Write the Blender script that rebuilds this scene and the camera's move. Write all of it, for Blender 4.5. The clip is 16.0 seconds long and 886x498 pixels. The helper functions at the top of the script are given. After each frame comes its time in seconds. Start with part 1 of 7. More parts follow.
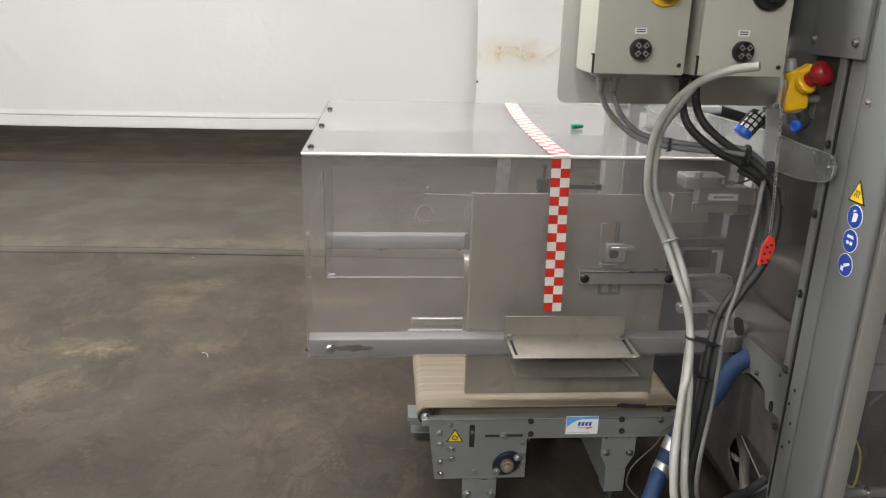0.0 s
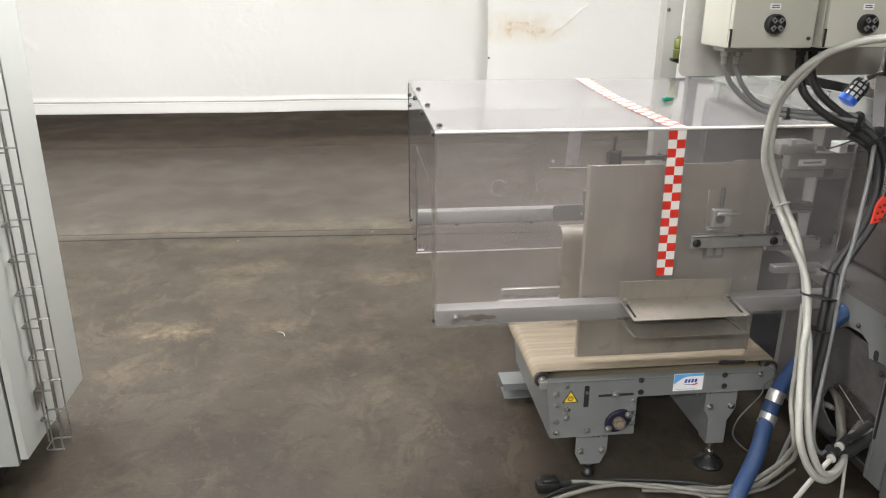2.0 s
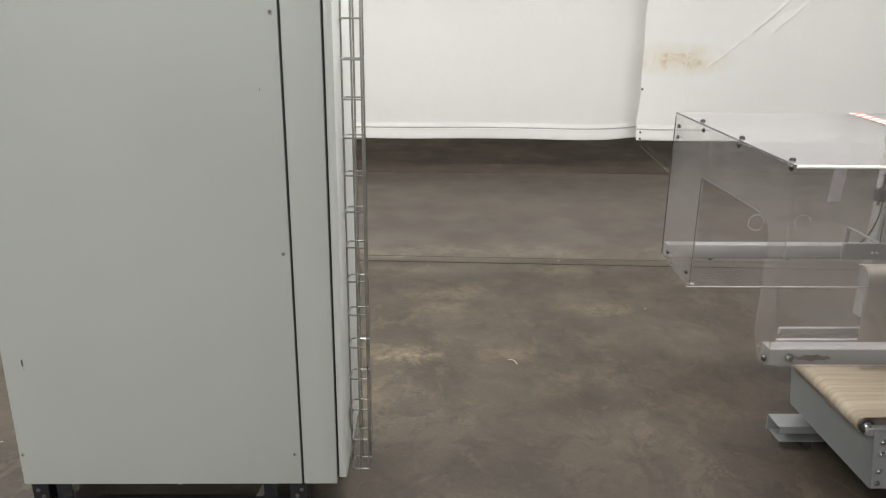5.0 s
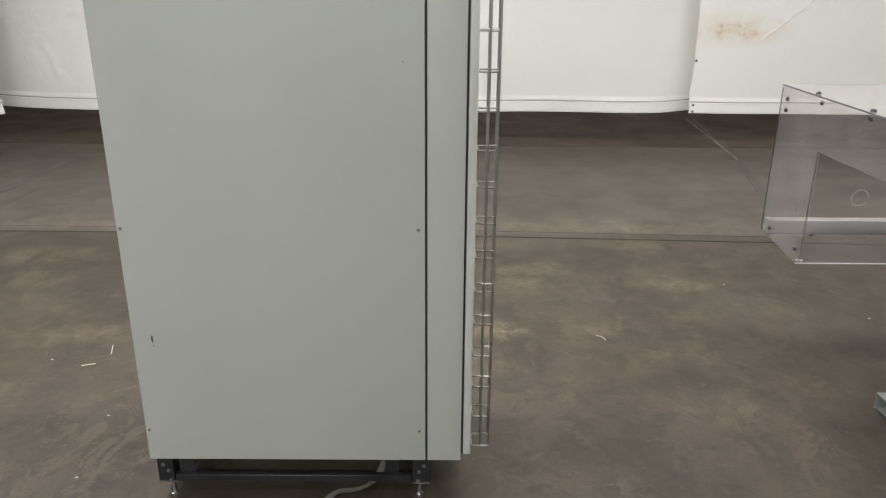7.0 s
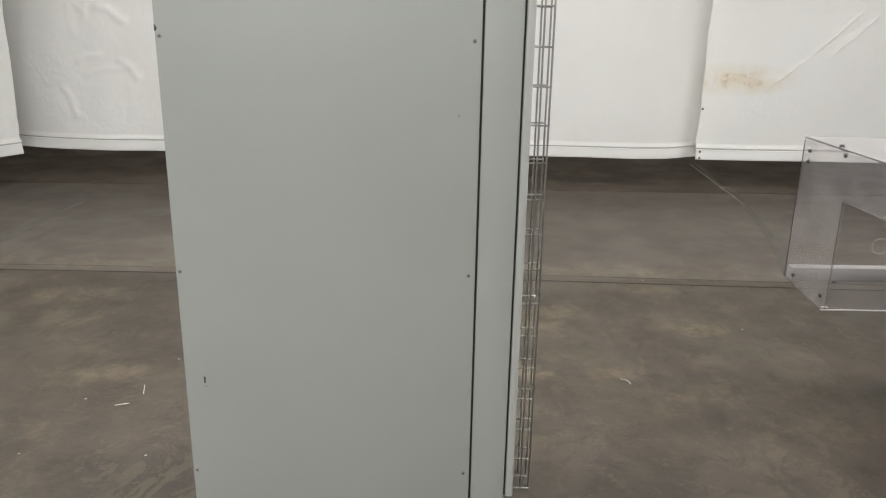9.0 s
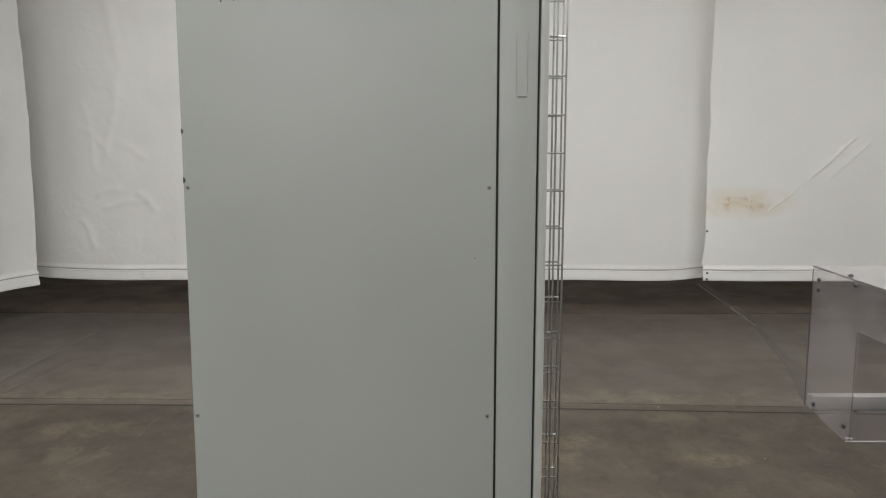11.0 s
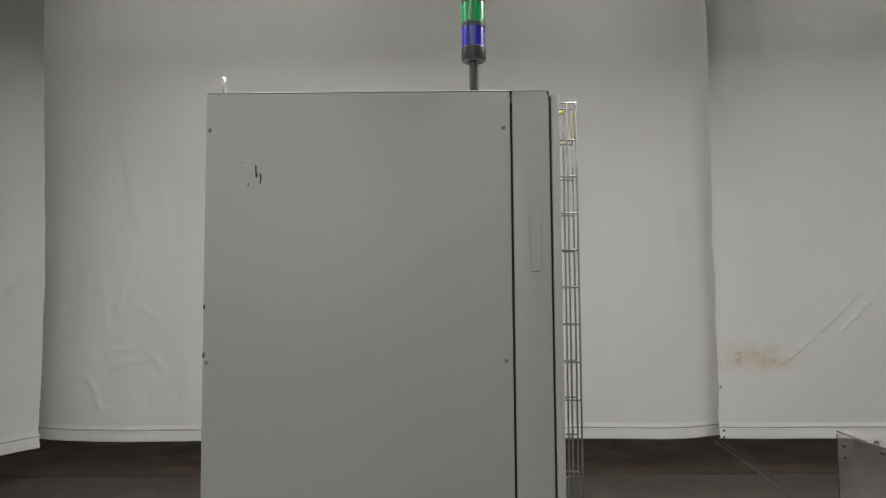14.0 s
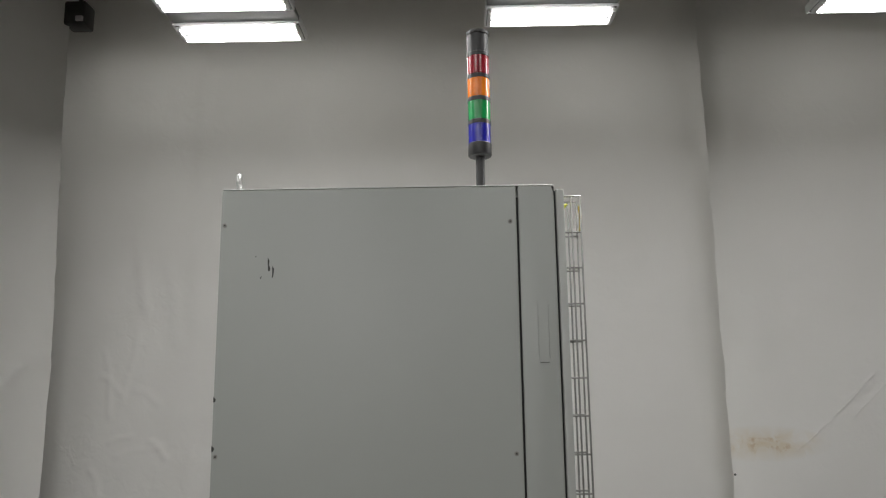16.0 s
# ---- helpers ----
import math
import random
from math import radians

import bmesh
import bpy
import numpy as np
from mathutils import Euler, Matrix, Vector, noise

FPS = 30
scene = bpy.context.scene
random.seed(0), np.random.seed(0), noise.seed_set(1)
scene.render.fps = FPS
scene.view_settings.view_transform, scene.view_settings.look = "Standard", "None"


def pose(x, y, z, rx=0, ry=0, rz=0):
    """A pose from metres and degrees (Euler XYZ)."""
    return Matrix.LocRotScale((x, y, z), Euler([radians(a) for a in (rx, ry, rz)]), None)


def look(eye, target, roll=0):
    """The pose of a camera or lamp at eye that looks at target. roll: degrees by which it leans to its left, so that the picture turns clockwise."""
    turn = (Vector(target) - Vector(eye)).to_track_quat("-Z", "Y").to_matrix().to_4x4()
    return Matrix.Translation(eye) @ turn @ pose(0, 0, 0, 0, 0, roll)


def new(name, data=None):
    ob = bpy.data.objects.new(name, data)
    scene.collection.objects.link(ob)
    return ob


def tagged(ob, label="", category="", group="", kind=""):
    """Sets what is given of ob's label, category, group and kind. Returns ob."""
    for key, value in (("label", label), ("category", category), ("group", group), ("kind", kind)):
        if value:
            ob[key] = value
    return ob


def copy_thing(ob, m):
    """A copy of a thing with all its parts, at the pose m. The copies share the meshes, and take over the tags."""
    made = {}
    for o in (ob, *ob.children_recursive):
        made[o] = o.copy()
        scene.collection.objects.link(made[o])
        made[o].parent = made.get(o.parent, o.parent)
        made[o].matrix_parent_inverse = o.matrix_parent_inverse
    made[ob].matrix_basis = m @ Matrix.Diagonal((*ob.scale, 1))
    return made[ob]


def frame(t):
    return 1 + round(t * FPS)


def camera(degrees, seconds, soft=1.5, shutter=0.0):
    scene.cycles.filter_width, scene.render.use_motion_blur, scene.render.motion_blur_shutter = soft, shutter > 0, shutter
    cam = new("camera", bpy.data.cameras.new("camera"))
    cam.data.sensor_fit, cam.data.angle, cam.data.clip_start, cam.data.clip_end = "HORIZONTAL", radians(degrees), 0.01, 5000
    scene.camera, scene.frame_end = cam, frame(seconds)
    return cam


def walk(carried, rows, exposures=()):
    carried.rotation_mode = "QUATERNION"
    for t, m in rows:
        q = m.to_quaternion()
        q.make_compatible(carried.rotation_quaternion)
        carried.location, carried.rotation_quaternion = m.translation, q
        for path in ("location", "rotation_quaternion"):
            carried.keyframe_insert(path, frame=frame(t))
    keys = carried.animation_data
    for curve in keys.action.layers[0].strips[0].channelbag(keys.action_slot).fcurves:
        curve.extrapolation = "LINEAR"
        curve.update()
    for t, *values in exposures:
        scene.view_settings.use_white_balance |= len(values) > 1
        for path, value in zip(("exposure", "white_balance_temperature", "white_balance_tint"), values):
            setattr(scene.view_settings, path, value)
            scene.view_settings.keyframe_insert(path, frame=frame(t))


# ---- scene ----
cam = camera(61.5, 16.0, 1.2)
PATH = [
    (0, (0.045, 0.028, 1.448), (0.196, 1.924, 0.829), 1.6),
    (0.5, (-0.026, 0.044, 1.45), (0.174, 1.914, 0.769), 1.7),
    (1, (-0.151, 0.007, 1.449), (0.064, 1.868, 0.75), 1.5),
    (1.5, (-0.276, -0.033, 1.452), (-0.031, 1.827, 0.76), 0.9),
    (2, (-0.371, -0.029, 1.458), (-0.151, 1.841, 0.784), 0.3),
    (2.5, (-0.491, 0.028, 1.454), (-0.398, 1.921, 0.815), -0.2),
    (3, (-0.602, 0.085, 1.457), (-0.543, 1.988, 0.844), -0.3),
    (3.5, (-0.703, 0.085, 1.467), (-0.67, 1.992, 0.865), 0.7),
    (4, (-0.852, 0.021, 1.469), (-0.802, 1.932, 0.881), 0.5),
    (4.2, (-0.917, -0.003, 1.46), (-0.858, 1.91, 0.877), 0.7),
    (6.3, (-1.298, 0.121, 1.449), (-1.291, 2.01, 0.792), 0.4),
    (6.5, (-1.329, 0.104, 1.446), (-1.322, 1.992, 0.789), 0.3),
    (7, (-1.424, 0.073, 1.448), (-1.419, 1.956, 0.775), 0.4),
    (7.5, (-1.498, 0.04, 1.448), (-1.501, 1.919, 0.761), 0.8),
    (8, (-1.534, 0.024, 1.449), (-1.537, 1.902, 0.761), 1.0),
    (8.5, (-1.544, 0.012, 1.462), (-1.537, 1.905, 0.818), 1.1),
    (9, (-1.568, 0.013, 1.481), (-1.552, 1.93, 0.911), 1.0),
    (11.5, (-1.597, -0.006, 1.555), (-1.608, 1.985, 1.374), -0.1),
    (12, (-1.601, -0.008, 1.567), (-1.613, 1.99, 1.463), -0.2),
    (12.5, (-1.609, -0.009, 1.575), (-1.618, 1.99, 1.544), -0.4),
    (13, (-1.619, -0.01, 1.584), (-1.626, 1.989, 1.621), -0.4),
    (13.5, (-1.624, -0.013, 1.588), (-1.638, 1.985, 1.682), -0.5),
    (14, (-1.625, -0.02, 1.6), (-1.644, 1.975, 1.743), -0.4),
    (14.5, (-1.627, -0.03, 1.606), (-1.653, 1.96, 1.801), -0.4),
    (15, (-1.632, -0.04, 1.612), (-1.662, 1.944, 1.861), -0.4),
    (15.5, (-1.634, -0.047, 1.619), (-1.667, 1.929, 1.926), -0.5),
    (16, (-1.633, -0.055, 1.622), (-1.664, 1.912, 1.983), -0.7),
]
EXPOSURES = [
    (0.0, -0.44), (0.6, -0.44), (1.0, -0.38), (1.5, -0.18), (2.0, -0.10), (2.5, -0.14), (3.0, -0.26), (4.0, -0.38),
    (6.5, -0.48), (8.0, -0.50), (9.0, -0.54), (11.5, -1.10), (12.5, -1.30), (14.0, -1.50), (16.0, -1.53),
]
walk(cam, [(t, look(eye, target, roll)) for t, eye, target, roll in PATH], EXPOSURES)

# ---- light ----
world = bpy.data.worlds.new("hall_ambient")
scene.world = world
world.use_nodes = True
world.node_tree.nodes["Background"].inputs[0].default_value = (0.9, 0.95, 1.0, 1)
world.node_tree.nodes["Background"].inputs[1].default_value = 0.01
LAMP_GLOW, LAMP_Z = 34.0, 4.05
LAMP_COLOUR = (1.0, 0.985, 0.965)
SEEN_LAMPS = [(-3.09, 4.53), (-0.97, 4.38), (1.18, 4.28), (3.3, 4.2)]
# Unseen rows added to brighten curtain, floor and cabinet; the last hangs behind the curtain.
UNSEEN_LAMP_ROWS = [(2.4, LAMP_Z, (0, 110, 190, 255, 250, 250)), (-0.6, LAMP_Z, (0, 12, 25, 10)), (-3.8, LAMP_Z, (100, 240, 370, 220)), (8.4, 5.25, (20, 40, 45, 45, 40, 30))]
SEEN_WATTS = (90, 10, 10, 35)
LAMP_X = (-7.9, -4.5, -2.9, -0.4, 2.1, 4.6)


# ---- materials ----
def material(name, base, rough=0.5, metal=0.0, var=0.15, scale=8.0, bump=0.0, bump_scale=60.0, tint=None, stretch=(1, 1, 1), rand=0.0, spec=0.5):
    """A surface with blotches at one scale, grain at a finer one and a slight relief."""
    m = bpy.data.materials.new(name)
    m.use_nodes = True
    nt = m.node_tree
    n, l = nt.nodes, nt.links
    p = n["Principled BSDF"]
    p.inputs["Metallic"].default_value = metal
    p.inputs["Specular IOR Level"].default_value = spec
    co = n.new("ShaderNodeTexCoord")
    mp = n.new("ShaderNodeMapping")
    mp.inputs["Scale"].default_value = stretch
    l.new(co.outputs["Object"], mp.inputs[0])
    a = n.new("ShaderNodeTexNoise")
    a.inputs["Scale"].default_value, a.inputs["Detail"].default_value = scale, 5
    b = n.new("ShaderNodeTexNoise")
    b.inputs["Scale"].default_value, b.inputs["Detail"].default_value = bump_scale, 3
    l.new(mp.outputs[0], a.inputs["Vector"])
    l.new(mp.outputs[0], b.inputs["Vector"])
    mix = n.new("ShaderNodeMix")
    mix.data_type = "RGBA"
    dark = tint or tuple(c * (1 - var * 2) for c in base)
    mix.inputs[6].default_value = (*dark, 1)
    mix.inputs[7].default_value = (*(min(1, c * (1 + var * 0.5)) for c in base), 1)
    fac = n.new("ShaderNodeMath")
    fac.operation = "MULTIPLY_ADD"
    l.new(b.outputs[0], fac.inputs[0])
    fac.inputs[1].default_value = 0.35
    l.new(a.outputs[0], fac.inputs[2])
    rng = n.new("ShaderNodeMapRange")
    rng.inputs[1].default_value, rng.inputs[2].default_value = 0.4, 0.95
    l.new(fac.outputs[0], rng.inputs[0])
    l.new(rng.outputs[0], mix.inputs[0])
    out = mix.outputs[2]
    if rand:
        oi = n.new("ShaderNodeObjectInfo")
        hsv = n.new("ShaderNodeHueSaturation")
        mr = n.new("ShaderNodeMapRange")
        mr.inputs[3].default_value, mr.inputs[4].default_value = 1 - rand, 1 + rand
        l.new(oi.outputs["Random"], mr.inputs[0])
        l.new(mr.outputs[0], hsv.inputs["Value"])
        l.new(out, hsv.inputs["Color"])
        out = hsv.outputs[0]
    l.new(out, p.inputs["Base Color"])
    rr = n.new("ShaderNodeMapRange")
    rr.inputs[3].default_value, rr.inputs[4].default_value = max(0.02, rough - 0.08), min(1, rough + 0.1)
    l.new(a.outputs[0], rr.inputs[0])
    l.new(rr.outputs[0], p.inputs["Roughness"])
    if bump:
        bu = n.new("ShaderNodeBump")
        bu.inputs["Strength"].default_value, bu.inputs["Distance"].default_value = bump, 0.004
        l.new(b.outputs[0], bu.inputs["Height"])
        l.new(bu.outputs[0], p.inputs["Normal"])
    return m


def clear_plastic(name, tint, rough=0.03, haze=0.1, sheen=0.95):
    """Thin polycarbonate sheet: light goes straight through, a gloss on top, a little milky scatter."""
    m = bpy.data.materials.new(name)
    m.use_nodes = True
    n, l = m.node_tree.nodes, m.node_tree.links
    n.remove(n["Principled BSDF"])
    tr = n.new("ShaderNodeBsdfTransparent")
    tr.inputs[0].default_value = (*tint, 1)
    gl = n.new("ShaderNodeBsdfGlossy")
    gl.inputs["Roughness"].default_value = rough
    df = n.new("ShaderNodeBsdfDiffuse")
    df.inputs[0].default_value = (0.6, 0.582, 0.575, 1)
    co = n.new("ShaderNodeTexCoord")
    no = n.new("ShaderNodeTexNoise")
    no.inputs["Scale"].default_value, no.inputs["Detail"].default_value = 6, 6
    l.new(co.outputs["Object"], no.inputs["Vector"])
    mr = n.new("ShaderNodeMapRange")
    mr.inputs[1].default_value, mr.inputs[2].default_value = 0.3, 0.8
    mr.inputs[3].default_value, mr.inputs[4].default_value = haze * 0.6, haze * 1.4
    l.new(no.outputs[0], mr.inputs[0])
    m1 = n.new("ShaderNodeMixShader")
    l.new(mr.outputs[0], m1.inputs[0])
    l.new(tr.outputs[0], m1.inputs[1])
    tl = n.new("ShaderNodeBsdfTranslucent")
    tl.inputs[0].default_value = (0.6, 0.582, 0.575, 1)
    m0 = n.new("ShaderNodeMixShader")
    m0.inputs[0].default_value = 0.5
    l.new(df.outputs[0], m0.inputs[1])
    l.new(tl.outputs[0], m0.inputs[2])
    l.new(m0.outputs[0], m1.inputs[2])
    lw = n.new("ShaderNodeLayerWeight")
    lw.inputs[0].default_value = 0.5
    pw = n.new("ShaderNodeMath")
    pw.operation = "POWER"
    pw.inputs[1].default_value = 4.2
    l.new(lw.outputs["Facing"], pw.inputs[0])
    fr = n.new("ShaderNodeMath")
    fr.operation = "MULTIPLY_ADD"
    fr.inputs[1].default_value, fr.inputs[2].default_value = sheen, 0.022
    l.new(pw.outputs[0], fr.inputs[0])
    m2 = n.new("ShaderNodeMixShader")
    l.new(fr.outputs[0], m2.inputs[0])
    l.new(m1.outputs[0], m2.inputs[1])
    l.new(gl.outputs[0], m2.inputs[2])
    l.new(m2.outputs[0], n["Material Output"].inputs[0])
    return m


def concrete_floor():
    """Worn brown-grey concrete: broad clouds, pale scuffed patches, fine grain, a greyer bay behind the joint."""
    m = bpy.data.materials.new("worn_concrete")
    m.use_nodes = True
    n, l = m.node_tree.nodes, m.node_tree.links
    p = n["Principled BSDF"]
    co = n.new("ShaderNodeTexCoord")

    def noise_node(scale, detail, rough=0.55, dist=0.0, stretch=(1, 1, 1)):
        mp = n.new("ShaderNodeMapping")
        mp.inputs["Scale"].default_value = stretch
        l.new(co.outputs["Object"], mp.inputs[0])
        t = n.new("ShaderNodeTexNoise")
        t.inputs["Scale"].default_value, t.inputs["Detail"].default_value = scale, detail
        t.inputs["Roughness"].default_value, t.inputs["Distortion"].default_value = rough, dist
        l.new(mp.outputs[0], t.inputs["Vector"])
        return t.outputs[0]

    def ramp(src, lo, hi, a=0.0, b=1.0):
        r = n.new("ShaderNodeMapRange")
        r.interpolation_type = "SMOOTHSTEP"
        for i, v in ((1, lo), (2, hi), (3, a), (4, b)):
            r.inputs[i].default_value = v
        l.new(src, r.inputs[0])
        return r.outputs[0]

    def blend(fac, a, b, mode="MIX"):
        x = n.new("ShaderNodeMix")
        x.data_type, x.blend_type = "RGBA", mode
        l.new(fac, x.inputs[0])
        for i, v in ((6, a), (7, b)):
            if isinstance(v, tuple):
                x.inputs[i].default_value = (*v, 1)
            else:
                l.new(v, x.inputs[i])
        return x.outputs[2]

    def mul(a, b):
        x = n.new("ShaderNodeMath")
        x.operation = "MULTIPLY"
        l.new(a, x.inputs[0])
        l.new(b, x.inputs[1])
        return x.outputs[0]

    cloud = ramp(noise_node(0.9, 6, 0.6, 0.6), 0.35, 0.68)
    near = ramp(noise_node(2.6, 7, 0.66, 1.0), 0.38, 0.66)
    col = blend(cloud, (0.030, 0.0248, 0.0195), (0.053, 0.0450, 0.036))
    col = blend(mul(near, ramp(noise_node(0.55, 3), 0.35, 0.65, 0.25, 0.75)), col, (0.060, 0.0495, 0.038))
    sep = n.new("ShaderNodeSeparateXYZ")
    l.new(co.outputs["Object"], sep.inputs[0])
    bay = ramp(sep.outputs[1], 4.36, 4.44)
    col = blend(bay, col, blend(ramp(noise_node(0.7, 5, 0.55, 0.0, (0.5, 1.6, 1)), 0.35, 0.7), (0.0675, 0.0590, 0.0515), (0.087, 0.0775, 0.068)))
    pale = mul(ramp(noise_node(2.1, 7, 0.62, 0.8), 0.54, 0.68), ramp(noise_node(0.6, 2), 0.42, 0.58))
    front = ramp(sep.outputs[1], 4.55, 4.30)
    grit = ramp(noise_node(26, 5, 0.7), 0.32, 0.72, 0.15, 0.9)
    col = blend(mul(mul(mul(pale, front), grit), ramp(noise_node(1.3, 3), 0.3, 0.6, 0.3, 0.9)), col, (0.115, 0.098, 0.072))
    ragged = noise_node(5.5, 7, 0.68, 1.5)
    beige, stain = (0.22, 0.18, 0.12), (0.036, 0.032, 0.027)
    for cx, cy, rx, ry, amount, tint in [(*row, beige) for row in ((-1.26, 3.07, 0.26, 0.13, 0.85), (-1.30, 2.70, 0.2, 0.1, 0.4), (-1.02, 3.6, 0.2, 0.16, 0.5), (-0.4, 4.53, 0.85, 0.12, 0.35), (-1.5, 4.56, 0.6, 0.10, 0.3), (-0.22, 3.6, 0.22, 0.12, 0.45), (-0.74, 3.07, 0.18, 0.10, 0.35), (-0.97, 3.8, 0.3, 0.12, 0.4), (-3.6, 4.0, 0.35, 0.16, 0.5), (-3.0, 3.0, 0.25, 0.14, 0.4), (-3.5, 4.55, 0.7, 0.09, 0.4), (0.01, 2.58, 0.2, 0.12, 0.3), (-0.45, 2.82, 0.22, 0.12, 0.25), (-0.85, 3.92, 0.12, 0.14, 0.3), (-1.2, 4.22, 0.5, 0.09, 0.3), (-0.3, 4.2, 0.5, 0.08, 0.25))] + [(*row, stain) for row in ((-0.91, 4.14, 0.15, 0.12, 0.8), (-0.48, 4.13, 0.16, 0.06, 0.8), (-1.02, 3.72, 0.09, 0.14, 0.6), (0.0, 3.75, 0.1, 0.2, 0.5))]:
        vm = n.new("ShaderNodeVectorMath")
        vm.operation = "SUBTRACT"
        vm.inputs[1].default_value = (cx, cy, 0)
        l.new(co.outputs["Object"], vm.inputs[0])
        vs = n.new("ShaderNodeVectorMath")
        vs.operation = "MULTIPLY"
        vs.inputs[1].default_value = (1 / rx, 1 / ry, 0)
        l.new(vm.outputs[0], vs.inputs[0])
        vl = n.new("ShaderNodeVectorMath")
        vl.operation = "LENGTH"
        l.new(vs.outputs[0], vl.inputs[0])
        ad = n.new("ShaderNodeMath")
        ad.operation = "MULTIPLY_ADD"
        l.new(ragged, ad.inputs[0])
        ad.inputs[1].default_value = 2.6
        l.new(vl.outputs["Value"], ad.inputs[2])
        col = blend(mul(ramp(ad.outputs[0], 2.3, 1.5, 0.0, amount), grit), col, tint)
    col = blend(mul(ramp(noise_node(4.2, 8, 0.68, 0.5), 0.52, 0.66, 0.0, 0.5), front), col, (0.060, 0.0475, 0.033))
    soft = ramp(sep.outputs[1], 4.30, 4.55, 1.0, 0.3)
    col = blend(mul(ramp(noise_node(9.0, 7, 0.7, 1.2, (1, 0.7, 1)), 0.58, 0.66, 0.0, 0.35), soft), col, (0.085, 0.069, 0.051))
    col = blend(mul(ramp(noise_node(3.4, 8, 0.7, 1.2), 0.60, 0.74, 0.0, 0.45), soft), col, (0.020, 0.017, 0.014))
    col = blend(mul(ramp(noise_node(7.5, 9, 0.72, 0.9), 0.50, 0.66, 0.0, 0.62), soft), col, (0.020, 0.0165, 0.0135))
    col = blend(mul(ramp(noise_node(1.6, 8, 0.7, 0.8, (1, 0.7, 1)), 0.56, 0.63, 0.0, 0.42), soft), col, (0.021, 0.017, 0.0135))
    col = blend(mul(ramp(noise_node(11.0, 8, 0.75, 0.6), 0.56, 0.70, 0.0, 0.5), front), col, (0.088, 0.074, 0.056))
    col = blend(mul(ramp(noise_node(3.1, 9, 0.74, 1.6, (1.15, 0.8, 1)), 0.535, 0.575, 0.0, 0.6), mul(front, ramp(noise_node(0.8, 3), 0.4, 0.6, 0.35, 1.0))), col, (0.080, 0.068, 0.050))
    col = blend(mul(ramp(noise_node(2.3, 10, 0.76, 1.3, (1.2, 0.8, 1)), 0.545, 0.60, 0.0, 0.5), front), col, (0.030, 0.0255, 0.0205))
    col = blend(mul(ramp(noise_node(14.0, 8, 0.75, 1.8, (0.6, 1.5, 1)), 0.60, 0.64, 0.0, 0.45), front), col, (0.095, 0.080, 0.060))
    col = blend(ramp(noise_node(90, 3), 0.3, 0.75, 0.0, 0.22), col, (0.017, 0.0145, 0.012))
    vo = n.new("ShaderNodeTexVoronoi")
    vo.feature, vo.inputs["Scale"].default_value = "DISTANCE_TO_EDGE", 0.45
    wob = n.new("ShaderNodeVectorMath")
    wob.operation = "MULTIPLY_ADD"
    nz = n.new("ShaderNodeTexNoise")
    nz.inputs["Scale"].default_value, nz.inputs["Detail"].default_value = 3.0, 6
    l.new(co.outputs["Object"], nz.inputs["Vector"])
    l.new(nz.outputs["Color"], wob.inputs[0])
    wob.inputs[1].default_value = (0.7, 0.7, 0)
    l.new(co.outputs["Object"], wob.inputs[2])
    l.new(wob.outputs[0], vo.inputs["Vector"])
    margin = mul(ramp(sep.outputs[1], 4.40, 4.46), ramp(sep.outputs[1], 4.90, 4.58))
    col = blend(mul(margin, ramp(noise_node(6.0, 7, 0.68, 0.8, (1.0, 0.7, 1)), 0.49, 0.60, 0.0, 0.62)), col, (0.118, 0.104, 0.080))
    col = blend(mul(margin, ramp(noise_node(9.5, 6, 0.65, 0.5), 0.52, 0.62, 0.0, 0.6)), col, (0.050, 0.043, 0.034))
    # Browner concrete past the joint, darkened further for the shade under the curtain.
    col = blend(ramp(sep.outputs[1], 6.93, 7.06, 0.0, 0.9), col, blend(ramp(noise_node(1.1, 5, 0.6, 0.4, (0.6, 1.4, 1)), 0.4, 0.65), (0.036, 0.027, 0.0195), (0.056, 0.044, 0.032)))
    crack = mul(ramp(vo.outputs["Distance"], 0.003, 0.0005, 0.0, 0.6), ramp(noise_node(0.8, 2), 0.52, 0.6))
    col = blend(crack, col, (0.04, 0.035, 0.03))
    specks = n.new("ShaderNodeTexVoronoi")
    specks.inputs["Scale"].default_value = 16
    l.new(co.outputs["Object"], specks.inputs["Vector"])
    col = blend(mul(ramp(specks.outputs["Distance"], 0.075, 0.04, 0.0, 0.8), ramp(noise_node(2.3, 2), 0.55, 0.6)), col, (0.016, 0.013, 0.011))
    warm = n.new("ShaderNodeMix")
    warm.data_type, warm.blend_type = "RGBA", "MULTIPLY"
    warm.inputs[0].default_value = 1.0
    warm.inputs[7].default_value = (0.90, 0.862, 0.795, 1)
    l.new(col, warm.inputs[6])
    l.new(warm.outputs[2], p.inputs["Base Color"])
    l.new(ramp(noise_node(1.7, 5), 0.3, 0.7, 0.42, 0.68), p.inputs["Roughness"])
    p.inputs["Specular IOR Level"].default_value = 0.35
    bu = n.new("ShaderNodeBump")
    bu.inputs["Strength"].default_value, bu.inputs["Distance"].default_value = 0.25, 0.003
    l.new(noise_node(45, 5, 0.65), bu.inputs["Height"])
    l.new(bu.outputs[0], p.inputs["Normal"])
    return m


